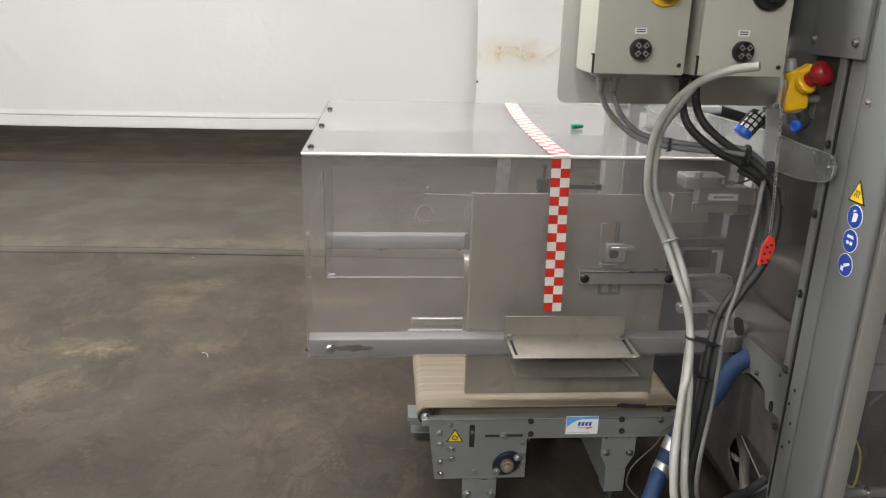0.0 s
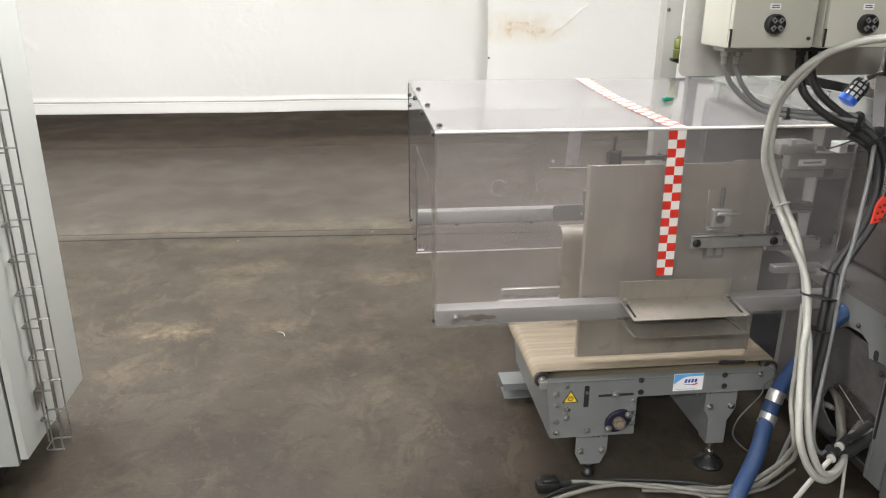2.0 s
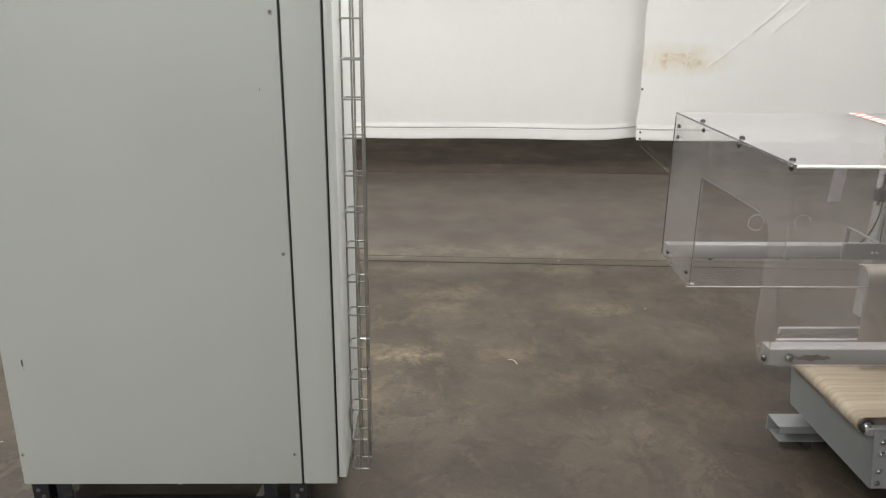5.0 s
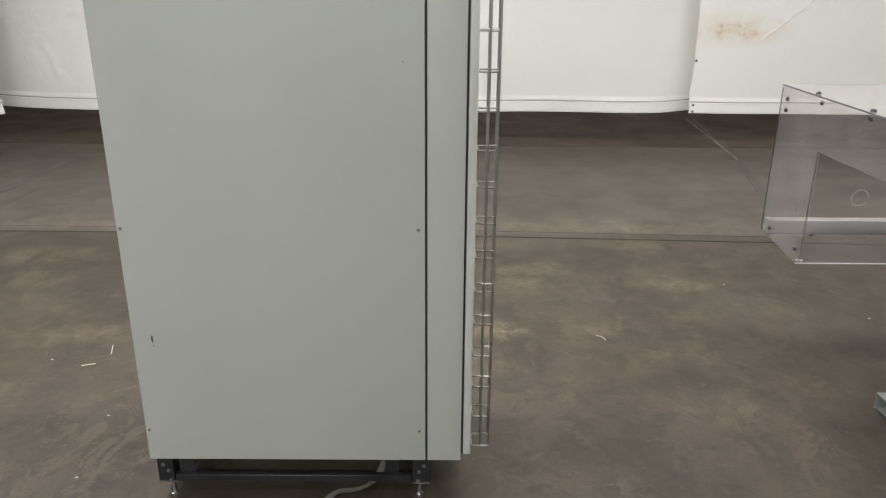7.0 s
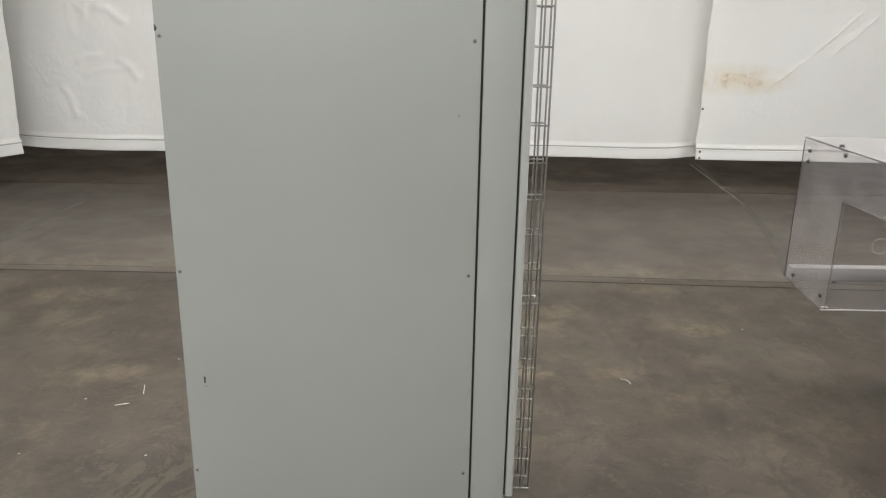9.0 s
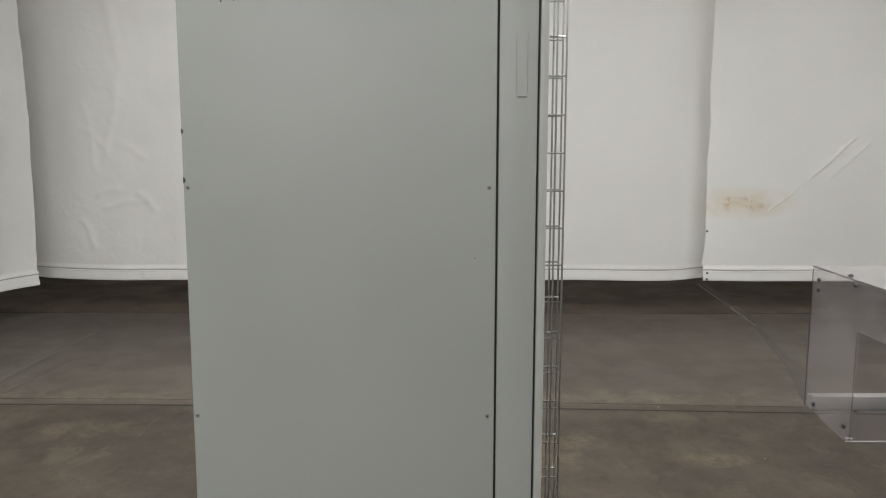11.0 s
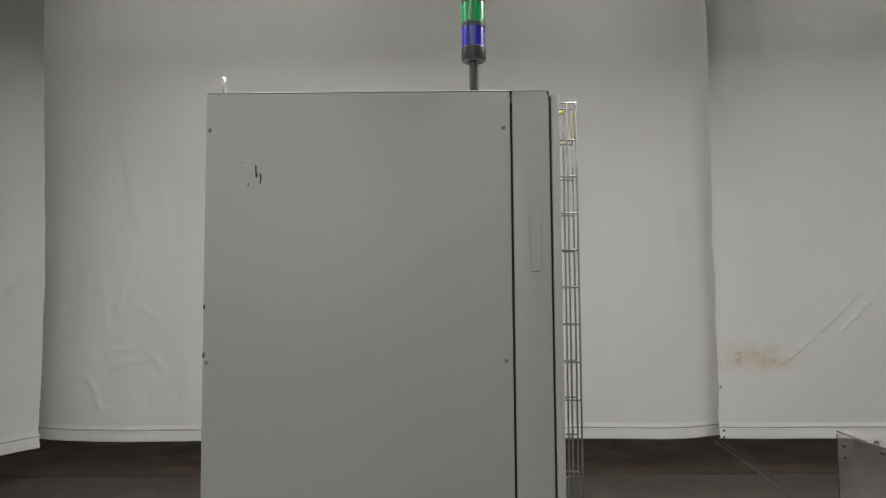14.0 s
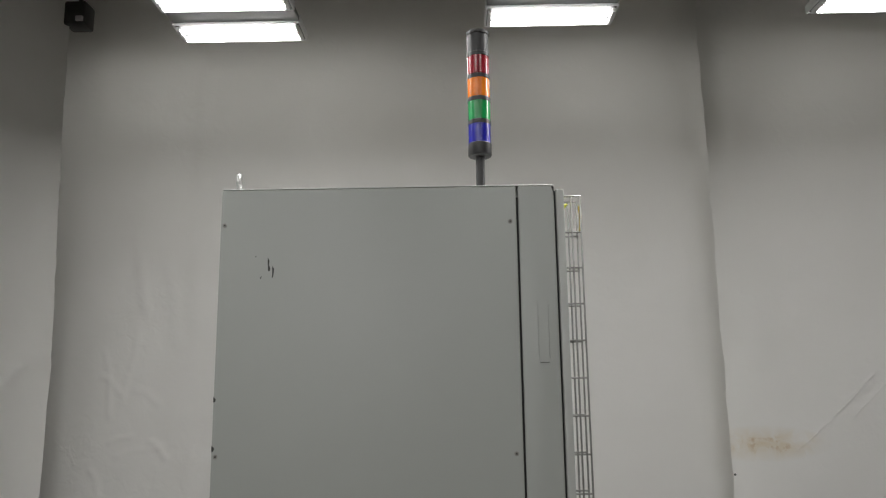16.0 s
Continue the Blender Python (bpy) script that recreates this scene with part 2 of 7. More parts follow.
def curtain_vinyl():
    """White tarpaulin with large creases, dimples and a faint rusty run."""
    m = bpy.data.materials.new("white_tarpaulin")
    m.use_nodes = True
    n, l = m.node_tree.nodes, m.node_tree.links
    p = n["Principled BSDF"]
    co = n.new("ShaderNodeTexCoord")
    a = n.new("ShaderNodeTexNoise")
    a.inputs["Scale"].default_value, a.inputs["Detail"].default_value = 1.1, 5
    b = n.new("ShaderNodeTexNoise")
    b.inputs["Scale"].default_value, b.inputs["Detail"].default_value, b.inputs["Distortion"].default_value = 9, 4, 0.8
    l.new(co.outputs["Object"], a.inputs["Vector"])
    l.new(co.outputs["Object"], b.inputs["Vector"])
    mix = n.new("ShaderNodeMix")
    mix.data_type = "RGBA"
    mix.inputs[6].default_value, mix.inputs[7].default_value = (0.80, 0.795, 0.77, 1), (0.87, 0.87, 0.85, 1)
    l.new(a.outputs[0], mix.inputs[0])
    geo = n.new("ShaderNodeVectorMath")
    geo.operation = "SUBTRACT"
    geo.inputs[1].default_value = (1.16, 7.0, 1.065)
    l.new(co.outputs["Object"], geo.inputs[0])
    sc = n.new("ShaderNodeVectorMath")
    sc.operation = "MULTIPLY"
    sc.inputs[1].default_value = (1.75, 0.0, 6.5)
    l.new(geo.outputs[0], sc.inputs[0])
    ln = n.new("ShaderNodeVectorMath")
    ln.operation = "LENGTH"
    l.new(sc.outputs[0], ln.inputs[0])
    c = n.new("ShaderNodeTexNoise")
    c.inputs["Scale"].default_value, c.inputs["Detail"].default_value, c.inputs["Distortion"].default_value = 7, 6, 1.0
    l.new(co.outputs["Object"], c.inputs["Vector"])
    st = n.new("ShaderNodeMapRange")
    st.inputs[1].default_value, st.inputs[2].default_value, st.inputs[3].default_value, st.inputs[4].default_value = 1.1, 0.0, 0.0, 1.0
    l.new(ln.outputs["Value"], st.inputs[0])
    sm = n.new("ShaderNodeMath")
    sm.operation = "MULTIPLY"
    cm = n.new("ShaderNodeMapRange")
    cm.inputs[1].default_value, cm.inputs[2].default_value = 0.22, 0.72
    l.new(c.outputs[0], cm.inputs[0])
    l.new(st.outputs[0], sm.inputs[0])
    l.new(cm.outputs[0], sm.inputs[1])
    stain = n.new("ShaderNodeMix")
    stain.data_type = "RGBA"
    stain.inputs[7].default_value = (0.70, 0.59, 0.40, 1)
    sep = n.new("ShaderNodeSeparateXYZ")
    l.new(co.outputs["Object"], sep.inputs[0])
    own = n.new("ShaderNodeMapRange")
    own.inputs[1].default_value, own.inputs[2].default_value = 7.035, 7.02
    l.new(sep.outputs[1], own.inputs[0])
    kept = n.new("ShaderNodeMath")
    kept.operation = "MULTIPLY"
    l.new(sm.outputs[0], kept.inputs[0])
    l.new(own.outputs[0], kept.inputs[1])
    l.new(kept.outputs[0], stain.inputs[0])
    l.new(mix.outputs[2], stain.inputs[6])
    # small rusty streaks in the middle of the stain
    rust = n.new("ShaderNodeTexNoise")
    rust.inputs["Scale"].default_value, rust.inputs["Detail"].default_value = 22, 5
    l.new(co.outputs["Object"], rust.inputs["Vector"])
    streak = n.new("ShaderNodeMapRange")
    streak.inputs[1].default_value, streak.inputs[2].default_value = 0.50, 0.62
    l.new(rust.outputs[0], streak.inputs[0])
    heart = n.new("ShaderNodeMapRange")
    heart.inputs[1].default_value, heart.inputs[2].default_value, heart.inputs[4].default_value = 0.30, 0.70, 0.7
    l.new(kept.outputs[0], heart.inputs[0])
    both = n.new("ShaderNodeMath")
    both.operation = "MULTIPLY"
    l.new(streak.outputs[0], both.inputs[0])
    l.new(heart.outputs[0], both.inputs[1])
    core = n.new("ShaderNodeMix")
    core.data_type = "RGBA"
    core.inputs[7].default_value = (0.50, 0.33, 0.15, 1)
    l.new(both.outputs[0], core.inputs[0])
    l.new(stain.outputs[2], core.inputs[6])
    l.new(core.outputs[2], p.inputs["Base Color"])
    p.inputs["Roughness"].default_value = 0.55
    p.inputs["Specular IOR Level"].default_value = 0.3
    msk = n.new("ShaderNodeMapRange")
    msk.inputs[1].default_value, msk.inputs[2].default_value = 0.45, 0.62
    l.new(a.outputs[0], msk.inputs[0])
    ml = n.new("ShaderNodeMath")
    ml.operation = "MULTIPLY"
    l.new(b.outputs[0], ml.inputs[0])
    l.new(msk.outputs[0], ml.inputs[1])
    bu = n.new("ShaderNodeBump")
    bu.inputs["Strength"].default_value, bu.inputs["Distance"].default_value = 0.3, 0.02

    def math_node(op, a, b):
        x = n.new("ShaderNodeMath")
        x.operation = op
        for i, v in ((0, a), (1, b)):
            if isinstance(v, (int, float)):
                x.inputs[i].default_value = v
            else:
                l.new(v, x.inputs[i])
        return x.outputs[0]

    def ramp(src, lo, hi, lo_out=0.0, hi_out=1.0):
        r = n.new("ShaderNodeMapRange")
        r.interpolation_type = "SMOOTHSTEP"
        for i, v in ((1, lo), (2, hi), (3, lo_out), (4, hi_out)):
            r.inputs[i].default_value = v
        l.new(src, r.inputs[0])
        return r.outputs[0]

    # sharp pressed creases and a crumpled patch beside them
    wob = n.new("ShaderNodeTexNoise")
    wob.inputs["Scale"].default_value, wob.inputs["Detail"].default_value = 6, 4
    l.new(co.outputs["Object"], wob.inputs["Vector"])
    bend = math_node("MULTIPLY", math_node("SUBTRACT", wob.outputs[0], 0.5), 0.05)
    height = ml.outputs[0]
    for x0, z0, x1, z1, width, tall in ((1.42, 0.97, 1.80, 1.281, 0.014, 1.1), (1.79, 1.272, 2.25, 1.70, 0.016, 1.5), (1.98, 1.27, 2.40, 1.68, 0.012, 0.8), (1.95, 1.45, 2.25, 1.71, 0.012, 1.0)):
        dx, dz = x1 - x0, z1 - z0
        size = math.hypot(dx, dz)
        dots = []
        for vec in ((dz / size, 0, -dx / size), (dx / size, 0, dz / size)):
            sub = n.new("ShaderNodeVectorMath")
            sub.operation = "SUBTRACT"
            sub.inputs[1].default_value = (x0, 0, z0)
            l.new(co.outputs["Object"], sub.inputs[0])
            dot = n.new("ShaderNodeVectorMath")
            dot.operation = "DOT_PRODUCT"
            dot.inputs[1].default_value = vec
            l.new(sub.outputs[0], dot.inputs[0])
            dots.append(dot.outputs["Value"])
        ridge = ramp(math_node("ABSOLUTE", math_node("ADD", dots[0], bend), 0.0), width, 0.0, 0.0, tall)
        along = math_node("MULTIPLY", ramp(dots[1], 0.0, 0.12), ramp(dots[1], size, size - 0.12))
        height = math_node("ADD", height, math_node("MULTIPLY", ridge, along))
    far = n.new("ShaderNodeVectorMath")
    far.operation = "DISTANCE"
    far.inputs[1].default_value = (2.35, 7.0, 1.42)
    l.new(co.outputs["Object"], far.inputs[0])
    fine = n.new("ShaderNodeTexNoise")
    fine.inputs["Scale"].default_value, fine.inputs["Detail"].default_value = 16, 3
    l.new(co.outputs["Object"], fine.inputs["Vector"])
    height = math_node("ADD", height, math_node("MULTIPLY", fine.outputs[0], ramp(far.outputs["Value"], 0.75, 0.1, 0.0, 1.1)))
    l.new(height, bu.inputs["Height"])
    l.new(bu.outputs[0], p.inputs["Normal"])
    return m


def brushed_steel():
    """Stainless sheet with upright brushing, cloudy smudges and a few wiped streaks."""
    m = bpy.data.materials.new("brushed_stainless_sheet")
    m.use_nodes = True
    n, l = m.node_tree.nodes, m.node_tree.links
    p = n["Principled BSDF"]
    p.inputs["Metallic"].default_value = 0.8
    co = n.new("ShaderNodeTexCoord")

    def noise_node(scale, detail, stretch, dist=0.0):
        mp = n.new("ShaderNodeMapping")
        mp.inputs["Scale"].default_value = stretch
        l.new(co.outputs["Object"], mp.inputs[0])
        t = n.new("ShaderNodeTexNoise")
        t.inputs["Scale"].default_value, t.inputs["Detail"].default_value = scale, detail
        t.inputs["Distortion"].default_value = dist
        l.new(mp.outputs[0], t.inputs["Vector"])
        return t.outputs[0]

    def ramp(src, lo, hi, a, b):
        r = n.new("ShaderNodeMapRange")
        for i, v in ((1, lo), (2, hi), (3, a), (4, b)):
            r.inputs[i].default_value = v
        l.new(src, r.inputs[0])
        return r.outputs[0]

    col = (0.50, 0.47, 0.415)
    last = None
    for src, lo, hi, amount, dark in ((noise_node(3.2, 5, (1.6, 1.6, 0.7), 0.6), 0.35, 0.7, 0.7, (0.38, 0.35, 0.305)), (noise_node(5, 4, (6, 6, 0.5)), 0.5, 0.75, 0.45, (0.33, 0.305, 0.265)), (noise_node(14, 4, (1, 1, 1), 0.8), 0.58, 0.75, 0.4, (0.27, 0.245, 0.21))):
        x = n.new("ShaderNodeMix")
        x.data_type = "RGBA"
        l.new(ramp(src, lo, hi, 0.0, amount), x.inputs[0])
        if last is None:
            x.inputs[6].default_value = (*col, 1)
        else:
            l.new(last, x.inputs[6])
        x.inputs[7].default_value = (*dark, 1)
        last = x.outputs[2]
    l.new(last, p.inputs["Base Color"])
    l.new(ramp(noise_node(4, 5, (1, 1, 0.8), 0.4), 0.3, 0.7, 0.32, 0.50), p.inputs["Roughness"])
    bu = n.new("ShaderNodeBump")
    bu.inputs["Strength"].default_value, bu.inputs["Distance"].default_value = 0.03, 0.002
    l.new(noise_node(160, 2, (9, 9, 0.4)), bu.inputs["Height"])
    l.new(bu.outputs[0], p.inputs["Normal"])
    return m


def glow(name, colour, strength):
    m = bpy.data.materials.new(name)
    m.use_nodes = True
    p = m.node_tree.nodes["Principled BSDF"]
    p.inputs["Base Color"].default_value = (*colour, 1)
    p.inputs["Emission Color"].default_value = (*colour, 1)
    p.inputs["Emission Strength"].default_value = strength
    return m


def lens_plastic(name, colour):
    """Coloured ribbed lamp lens, unlit."""
    m = material(name, colour, 0.22, 0, 0.08, 30, spec=0.5)
    p = m.node_tree.nodes["Principled BSDF"]
    p.inputs["Coat Weight"].default_value, p.inputs["Coat Roughness"].default_value = 0.35, 0.1
    return m


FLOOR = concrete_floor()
VINYL = curtain_vinyl()
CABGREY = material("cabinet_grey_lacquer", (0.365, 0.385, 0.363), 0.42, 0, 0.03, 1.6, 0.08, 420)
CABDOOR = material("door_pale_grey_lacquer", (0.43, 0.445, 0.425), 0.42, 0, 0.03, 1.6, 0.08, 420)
BLACKGAP = material("black_rubber_seal", (0.012, 0.013, 0.013), 0.7, 0, 0.2, 40)
PLINTH = material("black_steel_plinth", (0.02, 0.02, 0.024), 0.45, 0.2, 0.3, 14, 0.1)
MACHGREY = material("machine_grey_paint", (0.150, 0.154, 0.150), 0.45, 0, 0.06, 3, 0.12, 300)
MACHPALE = material("machine_pale_paint", (0.26, 0.255, 0.235), 0.42, 0, 0.06, 3, 0.12, 300)
CONVGREY = material("conveyor_grey_paint", (0.19, 0.199, 0.197), 0.38, 0.1, 0.10, 6, 0.15, 260)
ZINC = material("zinc_plated_steel", (0.62, 0.62, 0.61), 0.28, 1.0, 0.12, 20, 0.05, 120)
WIRE = material("bright_zinc_wire", (0.40, 0.40, 0.385), 0.3, 1.0, 0.12, 30)
STAINLESS = brushed_steel()
RAILGREY = material("rail_grey_anodised", (0.30, 0.296, 0.292), 0.42, 0.35, 0.06, 6, 0.08, 160)
BOXPAINT = material("isolator_box_cream_grey", (0.44, 0.435, 0.375), 0.4, 0, 0.04, 4, 0.1, 300)
BLACKPL = material("black_plastic", (0.014, 0.014, 0.015), 0.42, 0, 0.25, 25, 0.1)
RUBBER = material("black_rubber_sheath", (0.022, 0.022, 0.023), 0.5, 0, 0.2, 20, 0.1)
GREYCABLE = material("grey_cable_sheath", (0.17, 0.174, 0.174), 0.45, 0, 0.12, 18, 0.1)
WHITEHOSE = material("cream_hose", (0.38, 0.38, 0.345), 0.4, 0, 0.12, 12, 0.1, 80)
FLOORCABLE = material("dusty_light_cable", (0.23, 0.225, 0.20), 0.5, 0, 0.15, 14, 0.1)
BLUEHOSE = material("blue_suction_hose", (0.010, 0.031, 0.098), 0.6, 0, 0.35, 22, 0.25, 60, tint=(0.028, 0.050, 0.10), spec=0.3)
BELT = material("cream_belt", (0.29, 0.25, 0.19), 0.6, 0, 0.1, 5, 0.15, 90, tint=(0.19, 0.155, 0.11), stretch=(0.5, 14, 1), spec=0.25)
REDVINYL = material("red_tape_print", (0.62, 0.035, 0.02), 0.38, 0, 0.12, 15, spec=0.4)
WHITEVINYL = material("white_tape_print", (0.74, 0.71, 0.67), 0.38, 0, 0.06, 15, spec=0.4)
YELLOW = material("yellow_sign", (0.80, 0.55, 0.02), 0.35, 0, 0.08, 15)
YELLOWCAST = material("yellow_cast_body", (0.72, 0.42, 0.01), 0.35, 0, 0.12, 25, 0.15)
REDKNOB = material("red_plastic_knob", (0.24, 0.006, 0.010), 0.3, 0, 0.1, 15)
REDHASP = material("red_hasp_coating", (0.72, 0.05, 0.03), 0.4, 0, 0.12, 25)
BLUESIGN = material("blue_sign", (0.018, 0.06, 0.36), 0.3, 0, 0.06, 15)
BLUERING = material("blue_plastic", (0.02, 0.11, 0.55), 0.35, 0, 0.1, 15)
WHITEPRINT = material("white_print", (0.78, 0.79, 0.80), 0.4, 0, 0.03, 15)
OLIVE = material("olive_plastic", (0.085, 0.10, 0.018), 0.4, 0, 0.1, 20)
GREENPL = material("green_fitting_plastic", (0.0, 0.16, 0.10), 0.3, 0, 0.1, 20)
RUST = material("brown_rust_stain", (0.13, 0.095, 0.070), 0.7, 0, 0.3, 40)
GRIME = material("grimy_brown_metal", (0.055, 0.045, 0.038), 0.65, 0.1, 0.3, 12, 0.2, 60)
DIRTYHOSE = material("dirty_white_hose", (0.20, 0.19, 0.17), 0.5, 0, 0.25, 14, 0.1)
CLAMP = material("bright_clamp_steel", (0.60, 0.60, 0.58), 0.36, 0.9, 0.12, 30, 0.1, 90)
DARKSTEEL = material("dark_steel", (0.07, 0.07, 0.07), 0.42, 0.7, 0.2, 12, 0.1)
DULLZINC = material("dull_zinc", (0.13, 0.132, 0.13), 0.5, 0.4, 0.15, 10, 0.1)
GREYMECH = material("grey_machined_aluminium", (0.46, 0.46, 0.45), 0.34, 0.8, 0.1, 8, 0.1)
SCUFF = material("dark_scuff", (0.05, 0.052, 0.05), 0.7, 0, 0.3, 60)
WALLDARK = material("dim_plaster_wall", (0.33, 0.31, 0.28), 0.8, 0, 0.15, 1.5, 0.2, 40)
CEIL = material("painted_ceiling", (0.56, 0.56, 0.54), 0.8, 0, 0.1, 1.5, 0.2, 40)
LAMPWHITE = material("grey_lamp_housing", (0.11, 0.11, 0.11), 0.4, 0, 0.03, 6)
PAPER = material("paper_scrap", (0.42, 0.40, 0.34), 0.7, 0, 0.08, 30)
JOINT = material("joint_filler", (0.022, 0.019, 0.016), 0.7, 0, 0.3, 20, 0.3, 50)
YELLOWGREEN = material("yellow_green_wire", (0.62, 0.66, 0.02), 0.4, 0, 0.1, 20)
YELLOWCABLE = material("yellow_cable", (0.55, 0.40, 0.02), 0.45, 0, 0.1, 20)
POLY = clear_plastic("clear_polycarbonate", (0.975, 0.968, 0.965), 0.02, 0.125)
POLYBACK = clear_plastic("clean_polycarbonate", (0.96, 0.955, 0.96), 0.03, 0.02)
FROST = clear_plastic("worn_flange_polycarbonate", (0.91, 0.90, 0.91), 0.35, 0.025, 0.08)
POLYTOP = clear_plastic("scratched_polycarbonate", (0.93, 0.915, 0.93), 0.09, 0.27)
SMOKE = clear_plastic("smoky_polycarbonate", (0.9, 0.88, 0.87), 0.05, 0.05, 0.55)
DOORSHEET = clear_plastic("dusty_door_polycarbonate", (0.9, 0.9, 0.92), 0.04, 0.13)
EDGE = material("cut_plastic_edge", (0.42, 0.40, 0.42), 0.2, 0, 0.1, 12)
GREENGLASS = clear_plastic("greenish_acrylic", (0.80, 0.86, 0.81), 0.10, 0.36)
GREENPALE = material("pale_green_cut_edge", (0.22, 0.25, 0.22), 0.3, 0, 0.1, 12)
TUBE = glow("lit_led_tube", LAMP_COLOUR, LAMP_GLOW)


# ---- mesh helpers ----
def box(bm, x0, x1, y0, y1, z0, z1, bevel=0.0, seg=1):
    made = bmesh.ops.create_cube(bm, size=1)["verts"]
    for v in made:
        v.co = Vector(((x0 + x1) / 2 + v.co.x * (x1 - x0), (y0 + y1) / 2 + v.co.y * (y1 - y0), (z0 + z1) / 2 + v.co.z * (z1 - z0)))
    if bevel:
        edges = list({e for v in made for e in v.link_edges})
        bmesh.ops.bevel(bm, geom=edges, offset=bevel, segments=seg, affect="EDGES", profile=0.5)
    return bm


def turned(bm, profile, m, seg=24):
    """A body of revolution about its own z from (radius, height) pairs, placed by m."""
    rings = []
    for r, h in profile:
        rings.append([bm.verts.new(m @ Vector((max(r, 1e-5) * math.cos(2 * math.pi * i / seg), max(r, 1e-5) * math.sin(2 * math.pi * i / seg), h))) for i in range(seg)])
    for a, b in zip(rings, rings[1:]):
        for i in range(seg):
            f = bm.faces.new((a[i], a[(i + 1) % seg], b[(i + 1) % seg], b[i]))
            f.smooth = True
    bm.faces.new(rings[0][::-1])
    bm.faces.new(rings[-1])
    return bm


def aim(a, b):
    """A frame at a whose z points to b."""
    d = Vector(b) - Vector(a)
    return Matrix.Translation(a) @ d.to_track_quat("Z", "Y").to_matrix().to_4x4()


def rod(bm, a, b, r, seg=14, chamfer=0.0):
    h = (Vector(b) - Vector(a)).length
    c = min(chamfer, r * 0.4)
    return turned(bm, [(r - c, 0), (r, c), (r, h - c), (r - c, h)] if c else [(r, 0), (r, h)], aim(a, b), seg)


def smooth_path(points, steps=8):
    p = [Vector(q) for q in points]
    p = [p[0] * 2 - p[1]] + p + [p[-1] * 2 - p[-2]]
    out = []
    for i in range(1, len(p) - 2):
        for k in range(steps):
            t = k / steps
            out.append(0.5 * (2 * p[i] + (p[i + 1] - p[i - 1]) * t + (2 * p[i - 1] - 5 * p[i] + 4 * p[i + 1] - p[i + 2]) * t * t + (3 * p[i] - p[i - 1] - 3 * p[i + 1] + p[i + 2]) * t ** 3))
    out.append(p[-2])
    return out


def hose(bm, points, r, steps=8, seg=10, ribs=0.0, raw=False):
    """A round hose along a smooth path; ribs swell it in turn."""
    path = [Vector(q) for q in points] if raw else smooth_path(points, steps)
    up, rings = Vector((0.3, 0.2, 1)).normalized(), []
    for i, q in enumerate(path):
        d = (path[min(i + 1, len(path) - 1)] - path[max(i - 1, 0)]).normalized()
        side = d.cross(up)
        if side.length < 1e-3:
            side = d.cross(Vector((1, 0, 0)))
        side.normalize()
        up = side.cross(d).normalized()
        rr = r * (1 + (ribs if i % 2 else -ribs))
        rings.append([bm.verts.new(q + (side * math.cos(2 * math.pi * k / seg) + up * math.sin(2 * math.pi * k / seg)) * rr) for k in range(seg)])
    for a, b in zip(rings, rings[1:]):
        for k in range(seg):
            f = bm.faces.new((a[k], a[(k + 1) % seg], b[(k + 1) % seg], b[k]))
            f.smooth = True
    bm.faces.new(rings[0][::-1])
    bm.faces.new(rings[-1])
    return bm


def slab(bm, outline, axis, a, b, bevel=0.0):
    """A flat plate: an outline of pairs in the two other axes, from a to b along axis ('x', 'y' or 'z')."""
    def place(u, v, w):
        return {"x": (w, u, v), "y": (u, w, v), "z": (u, v, w)}[axis]
    low = [bm.verts.new(place(u, v, a)) for u, v in outline]
    high = [bm.verts.new(place(u, v, b)) for u, v in outline]
    n = len(outline)
    faces = [bm.faces.new(low), bm.faces.new(high[::-1])]
    for i in range(n):
        faces.append(bm.faces.new((low[i], high[i], high[(i + 1) % n], low[(i + 1) % n])))
    bmesh.ops.recalc_face_normals(bm, faces=faces)
    if bevel:
        bmesh.ops.bevel(bm, geom=list({e for f in faces for e in f.edges}), offset=bevel, segments=1, affect="EDGES")
    return bm


def rounded(x0, x1, y0, y1, r, seg=5):
    """The outline of a rectangle with round corners."""
    out = []
    for cx, cy, s in ((x1 - r, y1 - r, 0), (x0 + r, y1 - r, 90), (x0 + r, y0 + r, 180), (x1 - r, y0 + r, 270)):
        for k in range(seg + 1):
            a = radians(s + 90 * k / seg)
            out.append((cx + r * math.cos(a), cy + r * math.sin(a)))
    return out


def bolt(bm, at, way, r=0.007, h=0.006, washer=True):
    """Hexagon head on a washer."""
    m = aim(at, Vector(at) + Vector(way))
    if washer:
        turned(bm, [(r * 1.55, 0), (r * 1.55, 0.0016)], m, 14)
    turned(bm, [(r, 0.0016), (r, h), (r * 0.8, h + 0.0012)], m, 6)
    return bm


def part(name, bm, mat, parent, label=""):
    me = bpy.data.meshes.new(name)
    bm.to_mesh(me)
    bm.free()
    for x in (mat if isinstance(mat, (list, tuple)) else (mat,)):
        me.materials.append(x)
    me.set_sharp_from_angle(angle=radians(38))
    ob = new(name, me)
    if parent is not None:
        ob.parent = parent
    if label:
        ob["label"] = label
    return ob


def thing(name, label, category, group="", kind="", at=(0, 0, 0)):
    return tagged(new(name), label, category, group, kind)


def B():
    return bmesh.new()


